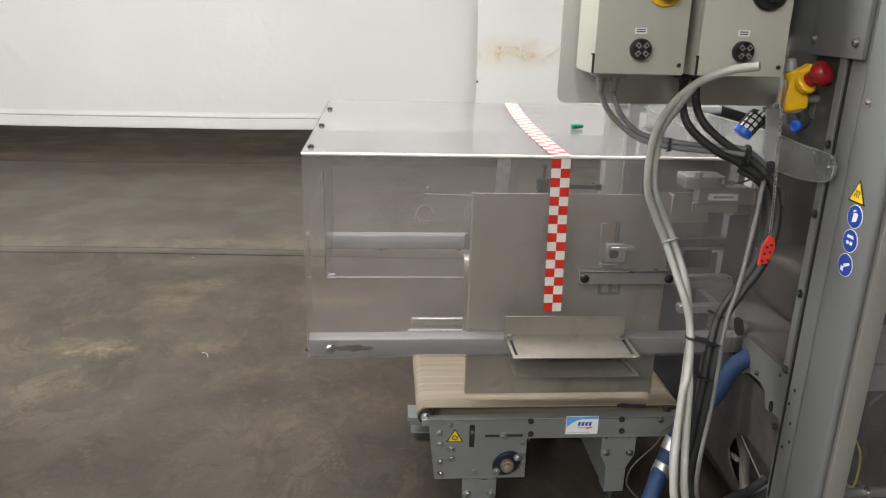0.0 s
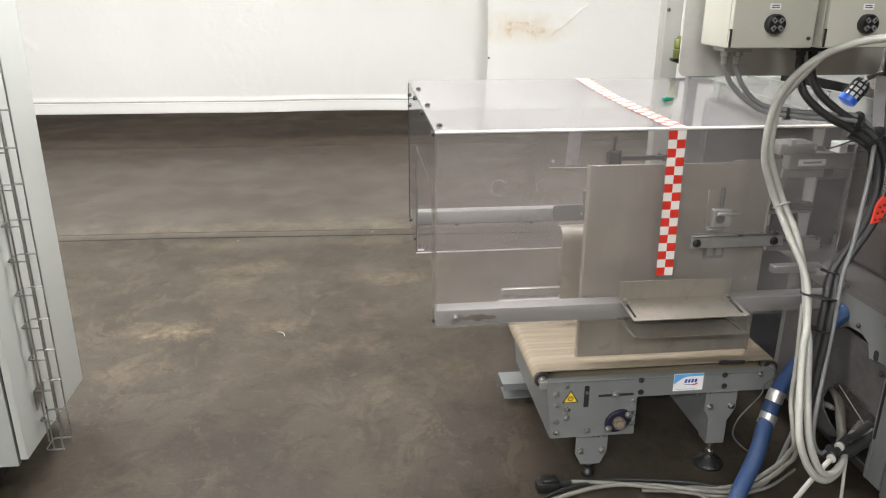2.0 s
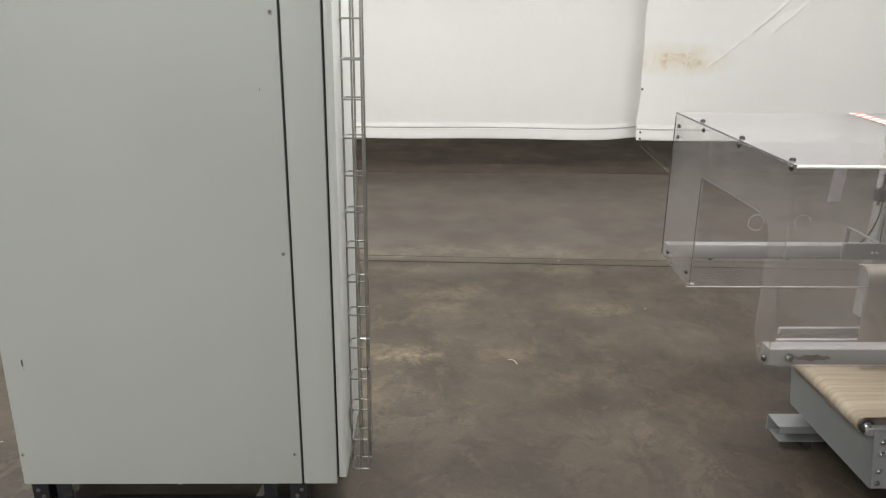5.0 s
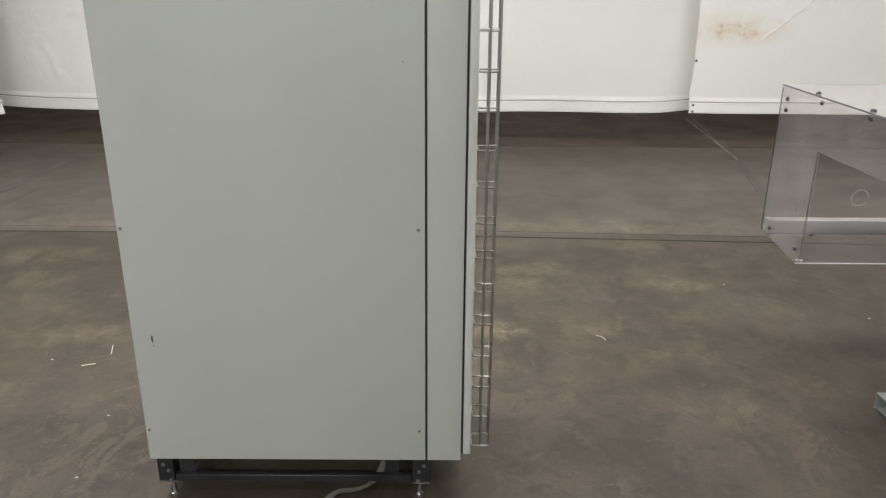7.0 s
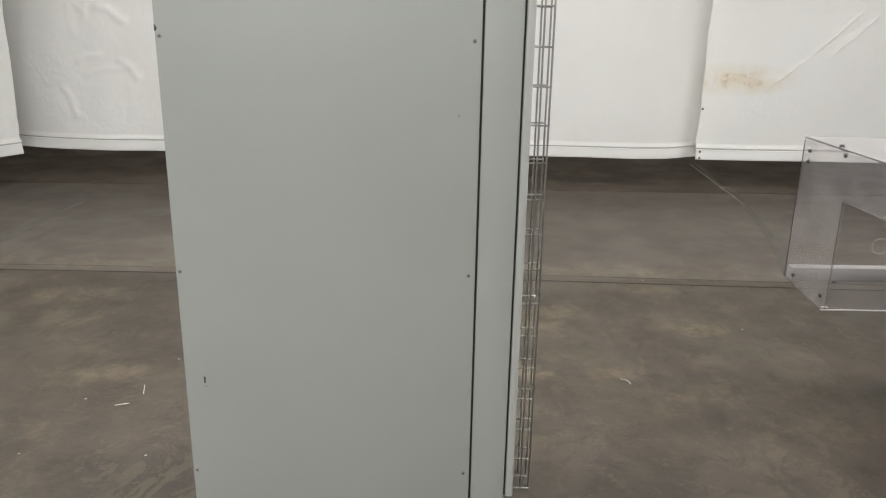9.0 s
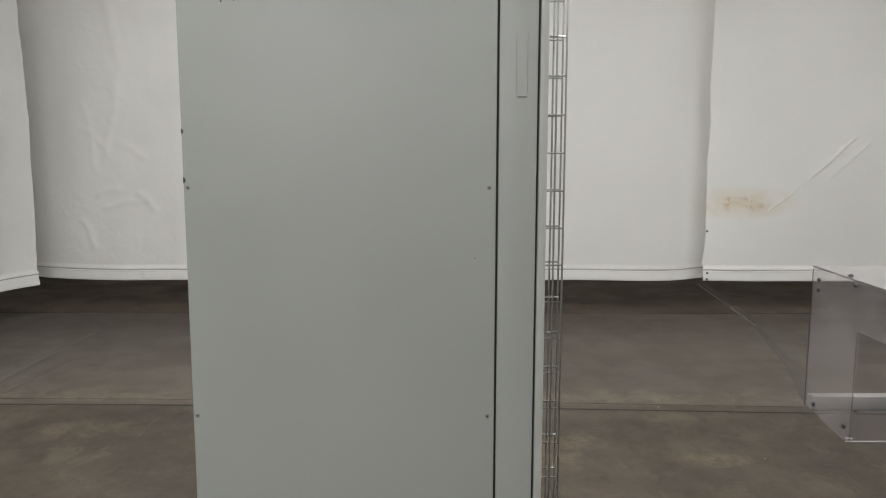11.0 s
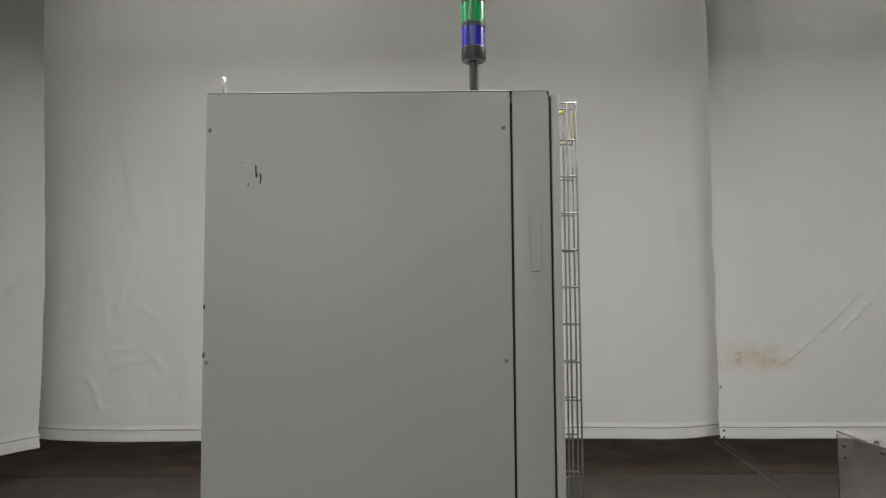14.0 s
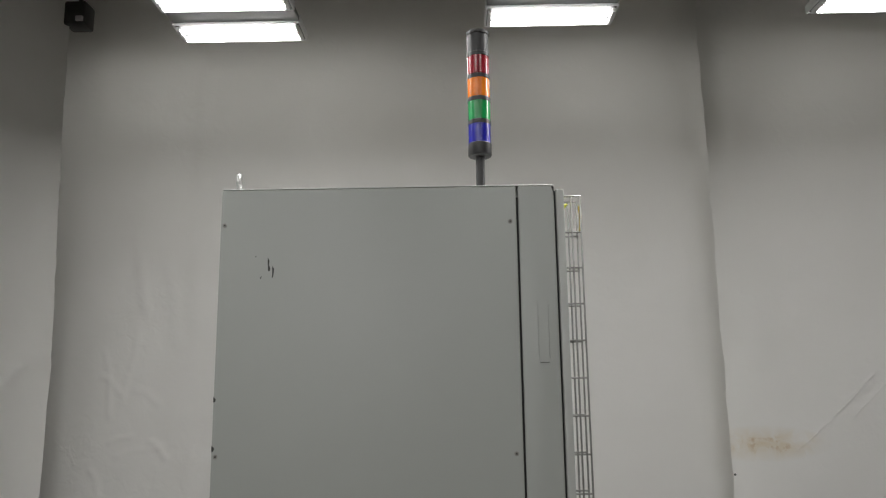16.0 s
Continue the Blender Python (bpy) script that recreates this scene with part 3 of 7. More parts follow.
# ---- setting ----
def build_floor():
    bm = B()
    slab(bm, [(-14, -9), (12, -9), (12, 13), (-14, 13)], "z", -0.2, 0.0)
    floor = tagged(part("floor", bm, FLOOR, None), "worn brown-grey concrete floor with pale scuffs", "floor", kind="structure")
    bm = B()
    rim = [(-9, 4.43), (-3.8, 4.418), (-1.5, 4.384), (0.5, 4.291), (2.5, 4.206), (6, 4.056)]
    slab(bm, [(x, y - 0.013) for x, y in rim] + [(x, y + 0.088) for x, y in rim[::-1]], "z", -0.02, 0.0015)
    part("floor_joint", bm, FLOOR, floor, "worn filler strip in concrete")
    for side, seed in ((-0.015, 1.0), (0.088, 7.0)):
        bm = B()
        line = []
        for (x0, y0), (x1, y1) in zip(rim, rim[1:]):
            for k in range(40):
                x = x0 + (x1 - x0) * k / 40
                line.append((x, y0 + (y1 - y0) * k / 40 + side + 0.004 * noise.noise(Vector((x * 5, seed, 0))), (0.0055 if side < 0 else 0.003) + 0.003 * noise.noise(Vector((x * 3, seed, 4)))))
        slab(bm, [(x, y - w) for x, y, w in line] + [(x, y + w) for x, y, w in line[::-1]], "z", -0.02, 0.0025)
        part("floor_joint", bm, JOINT if side < 0 else material("faint_joint_edge", (0.034, 0.030, 0.025), 0.7, 0, 0.3, 20), floor, "dark ragged edge of the joint")
    bm = B()
    band = material("worn_seam_band", (0.066, 0.058, 0.048), 0.6, 0, 0.35, 5, 0.2, 50)
    slab(bm, [(1.42, 8.6), (1.25, 6.94), (0.89, 5.27), (0.62, 4.44), (0.70, 4.44), (0.95, 5.25), (1.31, 6.93), (1.47, 8.6)], "z", -0.02, 0.0016)
    part("floor_joint", bm, band, floor, "broad worn band along a seam in concrete")
    bm = B()
    slab(bm, [(1.362, 8.6), (1.215, 6.94), (1.17, 6.5), (1.185, 6.5), (1.235, 6.935), (1.380, 8.6)], "z", -0.02, 0.002)
    part("floor_joint", bm, material("pale_seam", (0.19, 0.165, 0.13), 0.7, 0, 0.4, 9), floor, "pale worn seam line in concrete")
    bm = B()
    slab(bm, [(-6, 7.02), (6, 7.02), (6, 7.035), (-6, 7.035)], "z", -0.02, 0.0018)
    part("floor_joint", bm, JOINT, floor)
    for x0, y0, x1, y1, w in ((-4.66, 4.75, -4.60, 6.3, 0.055), (-4.47, 4.55, -4.40, 5.4, 0.04)):
        d = Vector((x1 - x0, y1 - y0)).normalized()
        s = Vector((-d.y, d.x)) * w
        bm = B()
        slab(bm, [(x0 + s.x, y0 + s.y), (x0 - s.x, y0 - s.y), (x1 - s.x * 0.5, y1 - s.y * 0.5), (x1 + s.x * 0.5, y1 + s.y * 0.5)], "z", -0.02, 0.0012)
        part("worn_streak", bm, material("pale_streak", (0.082, 0.072, 0.060), 0.6, 0, 0.35, 7), floor, "pale worn streak on concrete")
    return floor


def wall(name, x0, x1, y0, y1, z0=0.0, z1=6.6, label="dim plaster wall of the hall"):
    bm = B()
    box(bm, x0, x1, y0, y1, z0, z1)
    return tagged(part(name, bm, WALLDARK, None), label, "wall", kind="structure")


build_floor()
wall("wall_north", -13.0, 11.0, 9.6, 9.8)
wall("wall_south", -13.0, 11.0, -7.7, -7.5)
wall("wall_west", -13.2, -13.0, -7.7, 9.8)
wall("wall_east", 11.0, 11.2, -7.7, 9.8)
bm = B()
box(bm, -13.2, 11.2, -7.7, 9.8, 6.6, 6.8)
tagged(part("ceiling", bm, CEIL, None), "painted hall ceiling", "ceiling", kind="structure")


def curtain(label, a, b, top, bottom, seed, folds, ripple, edge=0.0, creases=(), lean=None):
    """A hanging tarpaulin from plan point a to b with soft folds, a seam and a pocket hem at the foot; lean shifts its far edge with the height."""
    root = thing("curtain", label, "curtain", "white partition curtains")
    a, b = Vector((*a, 0)), Vector((*b, 0))
    d = (b - a)
    length = d.length
    d.normalize()
    nrm = Vector((d.y, -d.x, 0))
    nu, nv = int(length / 0.024), 210

    def off(u, z):
        k = (top - z) / (top - bottom)
        s = sum(w * math.exp(-((u - c) / g) ** 2) * (0.35 + 0.65 * k if tied else 1.0) for c, g, w, tied in folds)
        calm = 1.0 if lean is None else min(1.0, max(0.08, (length - u) / 1.2))
        s += calm * ripple * (noise.noise(Vector((u * 0.55 + seed, z * 0.28, seed))) + 0.35 * noise.noise(Vector((u * 1.9, z * 0.8, seed + 5))))
        for (u0, z0), (u1, z1), w, h in creases:
            du, dz = u1 - u0, z1 - z0
            k = ((u - u0) * du + (z - z0) * dz) / (du * du + dz * dz)
            if -0.05 < k < 1.05:
                off_line = ((u - u0) * dz - (z - z0) * du) / math.hypot(du, dz) + 0.02 * math.sin(5 * k)
                s += h * math.exp(-(off_line / w) ** 2) * min(1, max(0, min(k + 0.05, 1.05 - k) * 8))
        return s

    def along(i, z):
        """How far along the run column i stands at height z, with its ragged edges."""
        near = max(0.0, 1 - min(i, nu - i) / 5)
        wob = edge * (noise.noise(Vector((z * 3.1, seed, 1.7))) + 0.5 * noise.noise(Vector((z * 8.5, seed, 4.1)))) * near
        if lean is not None:
            wob += lean(z) * max(0.0, 1 - (nu - i) / 14)
        return length * i / nu + wob

    def sheet(levels, thick):
        """Rows of (height, push towards the viewer) joined into one cloth."""
        bm = B()
        grid = []
        for z, push in levels:
            row = []
            for i in range(nu + 1):
                u = length * i / nu
                sag = 0.008 * noise.noise(Vector((u * 0.8, seed, 0)))
                row.append(bm.verts.new(a + d * along(i, z) + nrm * (off(u, z) + push) + Vector((0, 0, z + sag))))
            grid.append(row)
        for r0, r1 in zip(grid, grid[1:]):
            for i in range(nu):
                f = bm.faces.new((r0[i], r0[i + 1], r1[i + 1], r1[i]))
                f.smooth = True
        bmesh.ops.solidify(bm, geom=bm.faces[:], thickness=thick)
        return bm

    z0 = bottom + 0.106
    cloth = [(z0, 0.016), (z0 + 0.006, 0.020), (z0 + 0.014, 0.017), (z0 + 0.026, 0.006), (z0 + 0.045, 0.0)]
    cloth += [(z0 + 0.045 + (top - z0 - 0.045) * (j / nv) ** 1.6, 0.0) for j in range(1, nv + 1)]
    part("sheet", sheet(cloth, 0.003), VINYL, root)
    hem = [(bottom, 0.020), (bottom + 0.008, 0.027), (bottom + 0.030, 0.026), (bottom + 0.060, 0.018), (bottom + 0.092, 0.014), (bottom + 0.098, 0.006)]
    part("hem", sheet(hem, 0.010), VINYL, root, "sewn pocket hem of the white tarpaulin")
    # Stitching in a grey that also paints the shade of the crevice above the hem.
    thread = material("grey_seam_and_shade", (0.42, 0.41, 0.39), 0.8, 0, 0.15, 30)
    for up, push, r in ((0.102, 0.0125, 0.0042),):
        bm = B()
        hose(bm, [a + d * along(i, bottom + up) + nrm * (off(length * i / nu, bottom + up) + push) + Vector((0, 0, bottom + up + 0.008 * noise.noise(Vector((length * i / nu * 0.8, seed, 0))))) for i in range(0, nu + 1, 2)], r, seg=6, raw=True)
        part("seam", bm, thread, root, "stitched seam of the hem with its crevice shade painted grey")
    return root


def side_lean(z):
    """The free edge bellies out low down and draws back towards the top."""
    k = min(1.0, max(0.0, (z - 2.0) / 3.0))
    return 0.05 * math.exp(-((z - 1.5) / 1.1) ** 2) - 0.11 * k * k * (3 - 2 * k)


BACK_CREASES = [((1.30, 2.0), (1.43, 1.35), 0.025, 0.008), ((1.63, 2.2), (1.53, 1.5), 0.03, 0.006), ((1.78, 1.15), (1.98, 1.0), 0.025, 0.010), ((1.48, 1.0), (1.93, 1.12), 0.025, 0.006), ((1.40, 1.12), (1.63, 1.22), 0.02, 0.008), ((1.23, 0.9), (1.38, 0.62), 0.025, 0.010), ((5.48, 1.9), (6.18, 1.75), 0.05, 0.006), ((2.88, 1.1), (3.18, 0.9), 0.03, 0.006),
                ((1.45, 3.3), (1.72, 2.35), 0.05, 0.012), ((1.28, 1.75), (1.52, 1.60), 0.02, 0.012), ((1.62, 1.62), (1.90, 1.50), 0.03, 0.010), ((1.85, 2.9), (2.05, 2.0), 0.07, 0.008)]
curtain("white tarpaulin partition curtain with sewn hem", (-6.3, 7.06), (1.15, 7.06), 6.6, 0.32, 3.0, [(7.32, 0.30, -0.20, False), (-0.40, 0.95, -0.68, False), (1.63, 0.16, 0.015, True), (2.18, 0.10, 0.010, False)], 0.05, 0.0, BACK_CREASES)
curtain("white tarpaulin curtain with a long crease and rusty stain", (0.862, 6.99), (7.5, 6.99), 6.6, 0.325, 11.0, [(0.0, 0.25, -0.03, False)], 0.014, 0.014, [((0.60, 0.99), (0.94, 1.281), 0.03, 0.006), ((0.94, 1.281), (1.30, 1.62), 0.03, 0.009), ((1.15, 1.29), (1.47, 1.60), 0.03, 0.007)])
curtain("white tarpaulin side curtain with wavy edge", (-5.50, 1.0), (-5.54, 6.72), 6.6, 0.32, 21.0, [(6.1, 0.5, 0.35, False)], 0.07, 0.022, [((4.9, 1.2), (5.5, 1.9), 0.08, 0.02)], side_lean)


def curtain_stud(x, y, z):
    """A press stud with its bent tab that ties a hem corner."""
    root = thing("press_stud", "small dull metal press stud in the curtain hem corner", "stud", "curtain studs")
    part("cap", turned(B(), [(0.011, 0), (0.011, 0.002), (0.006, 0.005)], aim((x, y, z), (x, y - 1, z)), 14), DULLZINC, root)
    return root


for x, y, z in ((0.885, 6.985, 0.345), (0.885, 6.985, 0.405), (0.872, 7.0, 0.80)):
    curtain_stud(x, y - 0.02, z)


# ---- lamps ----
def ceiling_lamp(x, y, z=LAMP_Z):
    root = thing("ceiling_light", "white LED batten ceiling light with four lit tubes", "ceiling light", "ceiling lights")
    for dy in (-0.235, 0.2):
        bm = B()
        box(bm, -0.43, 0.43, dy - 0.13, dy + 0.13, 0.0, 0.05, 0.008)
        hs = part("housing", bm, LAMPWHITE, root)
        bm = B()
        for y0, y1 in ((dy - 0.136, dy - 0.124), (dy + 0.124, dy + 0.136)):
            box(bm, -0.436, 0.436, y0, y1, -0.006, 0.052, 0.002)
        for x0, x1 in ((-0.436, -0.424), (0.424, 0.436)):
            box(bm, x0, x1, dy - 0.124, dy + 0.124, -0.006, 0.052, 0.002)
        part("frame", bm, WHITEPRINT, hs, "white lamp frame")
        for k in (-0.408, 0.408):
            part("tube_holder", box(B(), k - 0.012, k + 0.012, dy - 0.095, dy + 0.095, -0.030, 0.0, 0.004), WHITEPRINT, hs)
        for k in (-0.06, 0.06):
            bm = B()
            rod(bm, (-0.394, dy + k, -0.020), (0.394, dy + k, -0.020), 0.0175, 10, 0.006)
            part("tube", bm, TUBE, root, "lit white tube")
    bm = B()
    box(bm, -0.43, 0.43, -0.10, 0.07, 0.008, 0.044, 0.004)
    part("spine", bm, LAMPWHITE, root)
    for k in (-0.3, 0.3):
        bm = B()
        rod(bm, (k, 0, 0.04), (k, 0, 6.6 - z), 0.006, 8)
        part("hanger", bm, ZINC, root)
    root.location = (x, y, z)
    return root


first = None
for xx, yy in SEEN_LAMPS:
    if first is None:
        first = ceiling_lamp(xx, yy)
    else:
        copy_thing(first, pose(xx, yy, LAMP_Z))
for (xx, yy), power in zip(SEEN_LAMPS, SEEN_WATTS):
    la = bpy.data.lights.new("led_light", "AREA")
    la.shape, la.size, la.size_y, la.energy, la.color = "RECTANGLE", 0.8, 0.6, power, LAMP_COLOUR
    new("led_light", la).matrix_basis = pose(xx, yy, LAMP_Z - 0.06)
# Out-of-view copies of the lamp, each with an added area light.
high = ceiling_lamp(0, 0, UNSEEN_LAMP_ROWS[0][1])
high.location = (LAMP_X[-1] + 2.5, UNSEEN_LAMP_ROWS[0][0], UNSEEN_LAMP_ROWS[0][1])
for yy, zz, watts in UNSEEN_LAMP_ROWS:
    for xx, power in zip(LAMP_X, watts):
        if not power:
            continue
        copy_thing(high, pose(xx, yy, zz))
        la = bpy.data.lights.new("led_light", "AREA")
        la.shape, la.size, la.size_y, la.energy, la.color = "RECTANGLE", 1.4, 0.8, power, LAMP_COLOUR
        new("led_light", la).matrix_basis = pose(xx, yy, zz - 0.10)


# ---- switch cabinet ----
def switch_cabinet():
    X0, X1, Y0, Y1, Z0, Z1 = -2.262, -1.462, 1.897, 2.36, 0.146, 2.15
    root = thing("switch_cabinet", "tall grey lacquered steel switch cabinet on levelling feet", "cabinet")
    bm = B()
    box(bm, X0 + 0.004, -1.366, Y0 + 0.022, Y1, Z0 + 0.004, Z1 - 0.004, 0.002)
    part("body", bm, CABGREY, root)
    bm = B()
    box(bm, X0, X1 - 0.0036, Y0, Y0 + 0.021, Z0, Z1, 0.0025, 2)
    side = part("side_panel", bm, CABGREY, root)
    bm = B()
    box(bm, X1 - 0.0035, X1 + 0.0020, Y0 + 0.006, Y0 + 0.020, Z0 + 0.004, Z1 - 0.03)
    part("gasket", bm, BLACKGAP, root, "black gap between the panels")
    bm = B()
    box(bm, X1 + 0.0022, -1.3635, Y0 + 0.001, Y0 + 0.021, Z0 - 0.001, Z1 + 0.001, 0.003, 2)
    part("corner_profile", bm, CABGREY, root)
    bm = B()
    box(bm, -1.3655, -1.3585, Y0 + 0.010, Y1 - 0.01, Z0 + 0.02, Z1 - 0.012)
    part("door_seal", bm, BLACKGAP, root)
    bm = B()
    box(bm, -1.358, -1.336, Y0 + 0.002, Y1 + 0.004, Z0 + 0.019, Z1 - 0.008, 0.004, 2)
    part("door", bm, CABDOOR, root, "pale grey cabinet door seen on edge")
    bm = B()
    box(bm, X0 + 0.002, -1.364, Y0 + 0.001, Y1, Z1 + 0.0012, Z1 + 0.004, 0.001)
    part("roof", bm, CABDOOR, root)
    for x in (-2.251, -1.483):
        for z in (0.244, 0.847, 1.45, 2.053):
            bm = B()
            m = aim((x, Y0 - 0.0005, z), (x, Y0 - 1, z))
            turned(bm, [(0.0058, 0), (0.0056, 0.0014), (0.0046, 0.0020), (0.0036, 0.0008)], m, 14)
            part("screw", bm, MACHPALE, side)
            part("screw_slot", turned(B(), [(0.0022, 0), (0.0022, 0.0012)], m, 10), DARKSTEEL, side)
    for x in (-1.4175, -1.3895):
        part("label_holder", box(B(), x - 0.0009, x + 0.0009, Y0 - 0.0012, Y0 + 0.001, 1.69, 1.832, 0.0003), CABGREY, root, "edge of a clear empty label holder")
    bm = B()
    box(bm, -1.415, -1.392, Y0 - 0.0026, Y0, 1.677, 1.6792)
    part("label_lip", bm, MACHGREY, root)
    # chipped and scuffed lacquer
    for pts in ([(-2.132, 1.963), (-2.1275, 1.957), (-2.128, 1.943), (-2.1245, 1.936), (-2.1255, 1.928), (-2.130, 1.927), (-2.131, 1.937), (-2.132, 1.948)], [(-2.1195, 1.941), (-2.1145, 1.934), (-2.115, 1.924), (-2.117, 1.909), (-2.1195, 1.911), (-2.119, 1.926)], [(-2.152, 1.91), (-2.147, 1.914), (-2.149, 1.905)], [(-2.166, 1.968), (-2.163, 1.970), (-2.164, 1.965)],
                [(-2.211, 0.540), (-2.206, 0.541), (-2.206, 0.522), (-2.210, 0.520)], [(-2.208, 0.512), (-2.205, 0.513), (-2.206, 0.508)], [(-2.262, 1.600), (-2.256, 1.594), (-2.257, 1.588), (-2.262, 1.586)], [(-2.262, 1.478), (-2.255, 1.471), (-2.257, 1.463), (-2.262, 1.462)],
                [(-1.52, 1.27), (-1.517, 1.272), (-1.518, 1.266)], [(-1.37, 2.148), (-1.3635, 2.148), (-1.3635, 2.11), (-1.3655, 2.135)]):
        bm = B()
        slab(bm, pts, "y", Y0 - 0.0004, Y0 + 0.0009)
        part("lacquer_chip", bm, SCUFF, side, "dark chip in the lacquer")
    # plinth
    pl = part("plinth", box(B(), X0 + 0.062, -1.507, Y0 + 0.012, Y0 + 0.03, 0.062, 0.084, 0.002), PLINTH, root, "open black steel plinth frame")
    for x0, x1 in ((X0 + 0.012, X0 + 0.06), (-1.505, -1.452)):
        part("plinth_corner", box(B(), x0, x1, Y0 + 0.012, Y0 + 0.06, 0.062, Z0 + 0.003, 0.002), PLINTH, pl)
        part("plinth_corner", box(B(), x0, x1, Y1 - 0.06, Y1 - 0.012, 0.062, Z0 + 0.003, 0.002), PLINTH, pl)
    for x0, x1 in ((X0 + 0.072, X0 + 0.115), (-1.585, -1.545)):
        part("plinth_stay", box(B(), x0, x1, Y0 + 0.03, Y0 + 0.036, 0.064, Z0 + 0.003, 0.001), PLINTH, pl)
    part("plinth_rail", box(B(), X0 + 0.012, -1.452, Y0 + 0.032, Y0 + 0.036, 0.125, Z0 + 0.003, 0.001), PLINTH, pl)
    part("plinth_rail", box(B(), X0 + 0.012, -1.452, Y1 - 0.03, Y1 - 0.012, 0.064, Z0 + 0.003, 0.002), PLINTH, pl)
    for x in (X0 + 0.018, -1.455):
        part("plinth_rail", box(B(), x - 0.004, x + 0.004, Y0 + 0.06, Y1 - 0.06, 0.064, Z0, 0.001), PLINTH, pl)
    part("plinth_rail", box(B(), X0 + 0.07, -1.51, Y0 + 0.20, Y0 + 0.24, 0.085, 0.125, 0.002), PLINTH, pl)
    for x, s in ((X0 + 0.014, 1), (-1.454, -1)):
        # The triangular glint in the corner is built as a bright steel plate.
        part("corner_glint", slab(B(), [(x + 0.046 * s, Z0 + 0.002), (x + 0.066 * s, Z0 + 0.002), (x + 0.046 * s, Z0 - 0.026)], "y", Y0 + 0.05, Y0 + 0.053), GREYMECH, pl, "steel triangle standing in for a white glint")
        part("corner_shelf", box(B(), min(x, x + 0.05 * s), max(x, x + 0.05 * s), Y0 + 0.006, Y0 + 0.06, 0.0595, 0.0618, 0.0008), DULLZINC, pl, "thin steel corner plate")
        for dx, dz in ((0.016, 0.118), (0.030, 0.098), (0.034, 0.066)):
            bm = B()
            bolt(bm, (x + dx * s, Y0 + 0.0115, dz), (0, -1, 0), 0.004, 0.005)
            part("plinth_bolt", bm, DULLZINC, pl, "dull steel bolt")
    for x in (-2.09, -1.97, -1.83, -1.70):
        part("inner_block", box(B(), x - 0.022, x + 0.022, Y0 + 0.16, Y0 + 0.19, 0.092, 0.122, 0.003), BLACKPL, pl)
    for x in (X0 + 0.045, -1.485):
        for y in (Y0 + 0.035, Y1 - 0.035):
            bm = B()
            turned(bm, [(0.013, 0.0), (0.013, 0.006), (0.0065, 0.008), (0.0065, 0.062), (0.011, 0.0622), (0.011, 0.07), (0.0065, 0.0702), (0.0065, 0.09)], Matrix.Translation((x, y, 0.0)), 12)
            part("levelling_foot", bm, ZINC, root, "threaded zinc levelling foot")
    # lifting eye
    bm = B()
    ring = []
    for i in range(17):
        a = -0.25 * math.pi + 1.5 * math.pi * i / 16
        ring.append((-2.236, 1.965 + 0.011 * math.cos(a), Z1 + 0.044 + 0.018 * math.sin(a)))
    hose(bm, ring, 0.0058, seg=8, raw=True)
    turned(bm, [(0.0085, 0.0), (0.0085, 0.006), (0.006, 0.009), (0.006, 0.030)], Matrix.Translation((-2.236, 1.965, Z1 + 0.003)), 14)
    part("lifting_eye", bm, GREYMECH, root, "zinc lifting eye bolt")
    return root


switch_cabinet()


def signal_tower():
    """Stack light on the cabinet roof: black pole and base, four coloured lenses, black buzzer cap."""
    root = thing("signal_tower", "unlit stack light with blue, green, orange and red lenses", "signal light")
    r, base = 0.0355, 0.164
    part("pole", rod(B(), (0, 0, 0.004), (0, 0, base), 0.0135, 16), RUBBER, root, "black pole")
    part("base", turned(B(), [(r * 0.9, 0), (r * 0.97, 0.002), (r, 0.005), (r, 0.038), (r * 0.95, 0.040)], Matrix.Translation((0, 0, base - 0.02)), 32), BLACKPL, root)
    z = base + 0.019
    for name, col in (("blue", (0.012, 0.014, 0.30)), ("green", (0.0, 0.28, 0.06)), ("orange", (0.80, 0.20, 0.003)), ("red", (0.27, 0.005, 0.016))):
        bm = B()
        prof = []
        for k in range(13):
            prof.append((r * (0.955 + 0.008 * (k % 2)), 0.059 * k / 12))
        turned(bm, prof, Matrix.Translation((0, 0, z)), 36)
        part("lens", bm, lens_plastic(name + "_lens", col), root, name + " unlit ribbed lens")
        part("collar", turned(B(), [(r * 0.94, 0), (r, 0.002), (r, 0.012), (r * 0.94, 0.014)], Matrix.Translation((0, 0, z + 0.0585)), 32), BLACKPL, root)
        z += 0.0725
    part("cap", turned(B(), [(r * 0.93, 0), (r * 0.95, 0.058), (r, 0.060), (r, 0.068), (r * 0.8, 0.074), (r * 0.3, 0.076)], Matrix.Translation((0, 0, z)), 32), BLACKPL, root, "black buzzer cap")
    for k in range(16):
        a = 2 * math.pi * k / 16
        bm = B()
        box(bm, r * 0.985, r * 1.015, -0.003, 0.003, 0.059, 0.069)
        bm.transform(Matrix.Translation((0, 0, z)) @ Matrix.Rotation(a, 4, "Z"))
        part("cap_rib", bm, DARKSTEEL, root)
    root.location = (-1.552, 2.10, 2.153)
    return root


signal_tower()


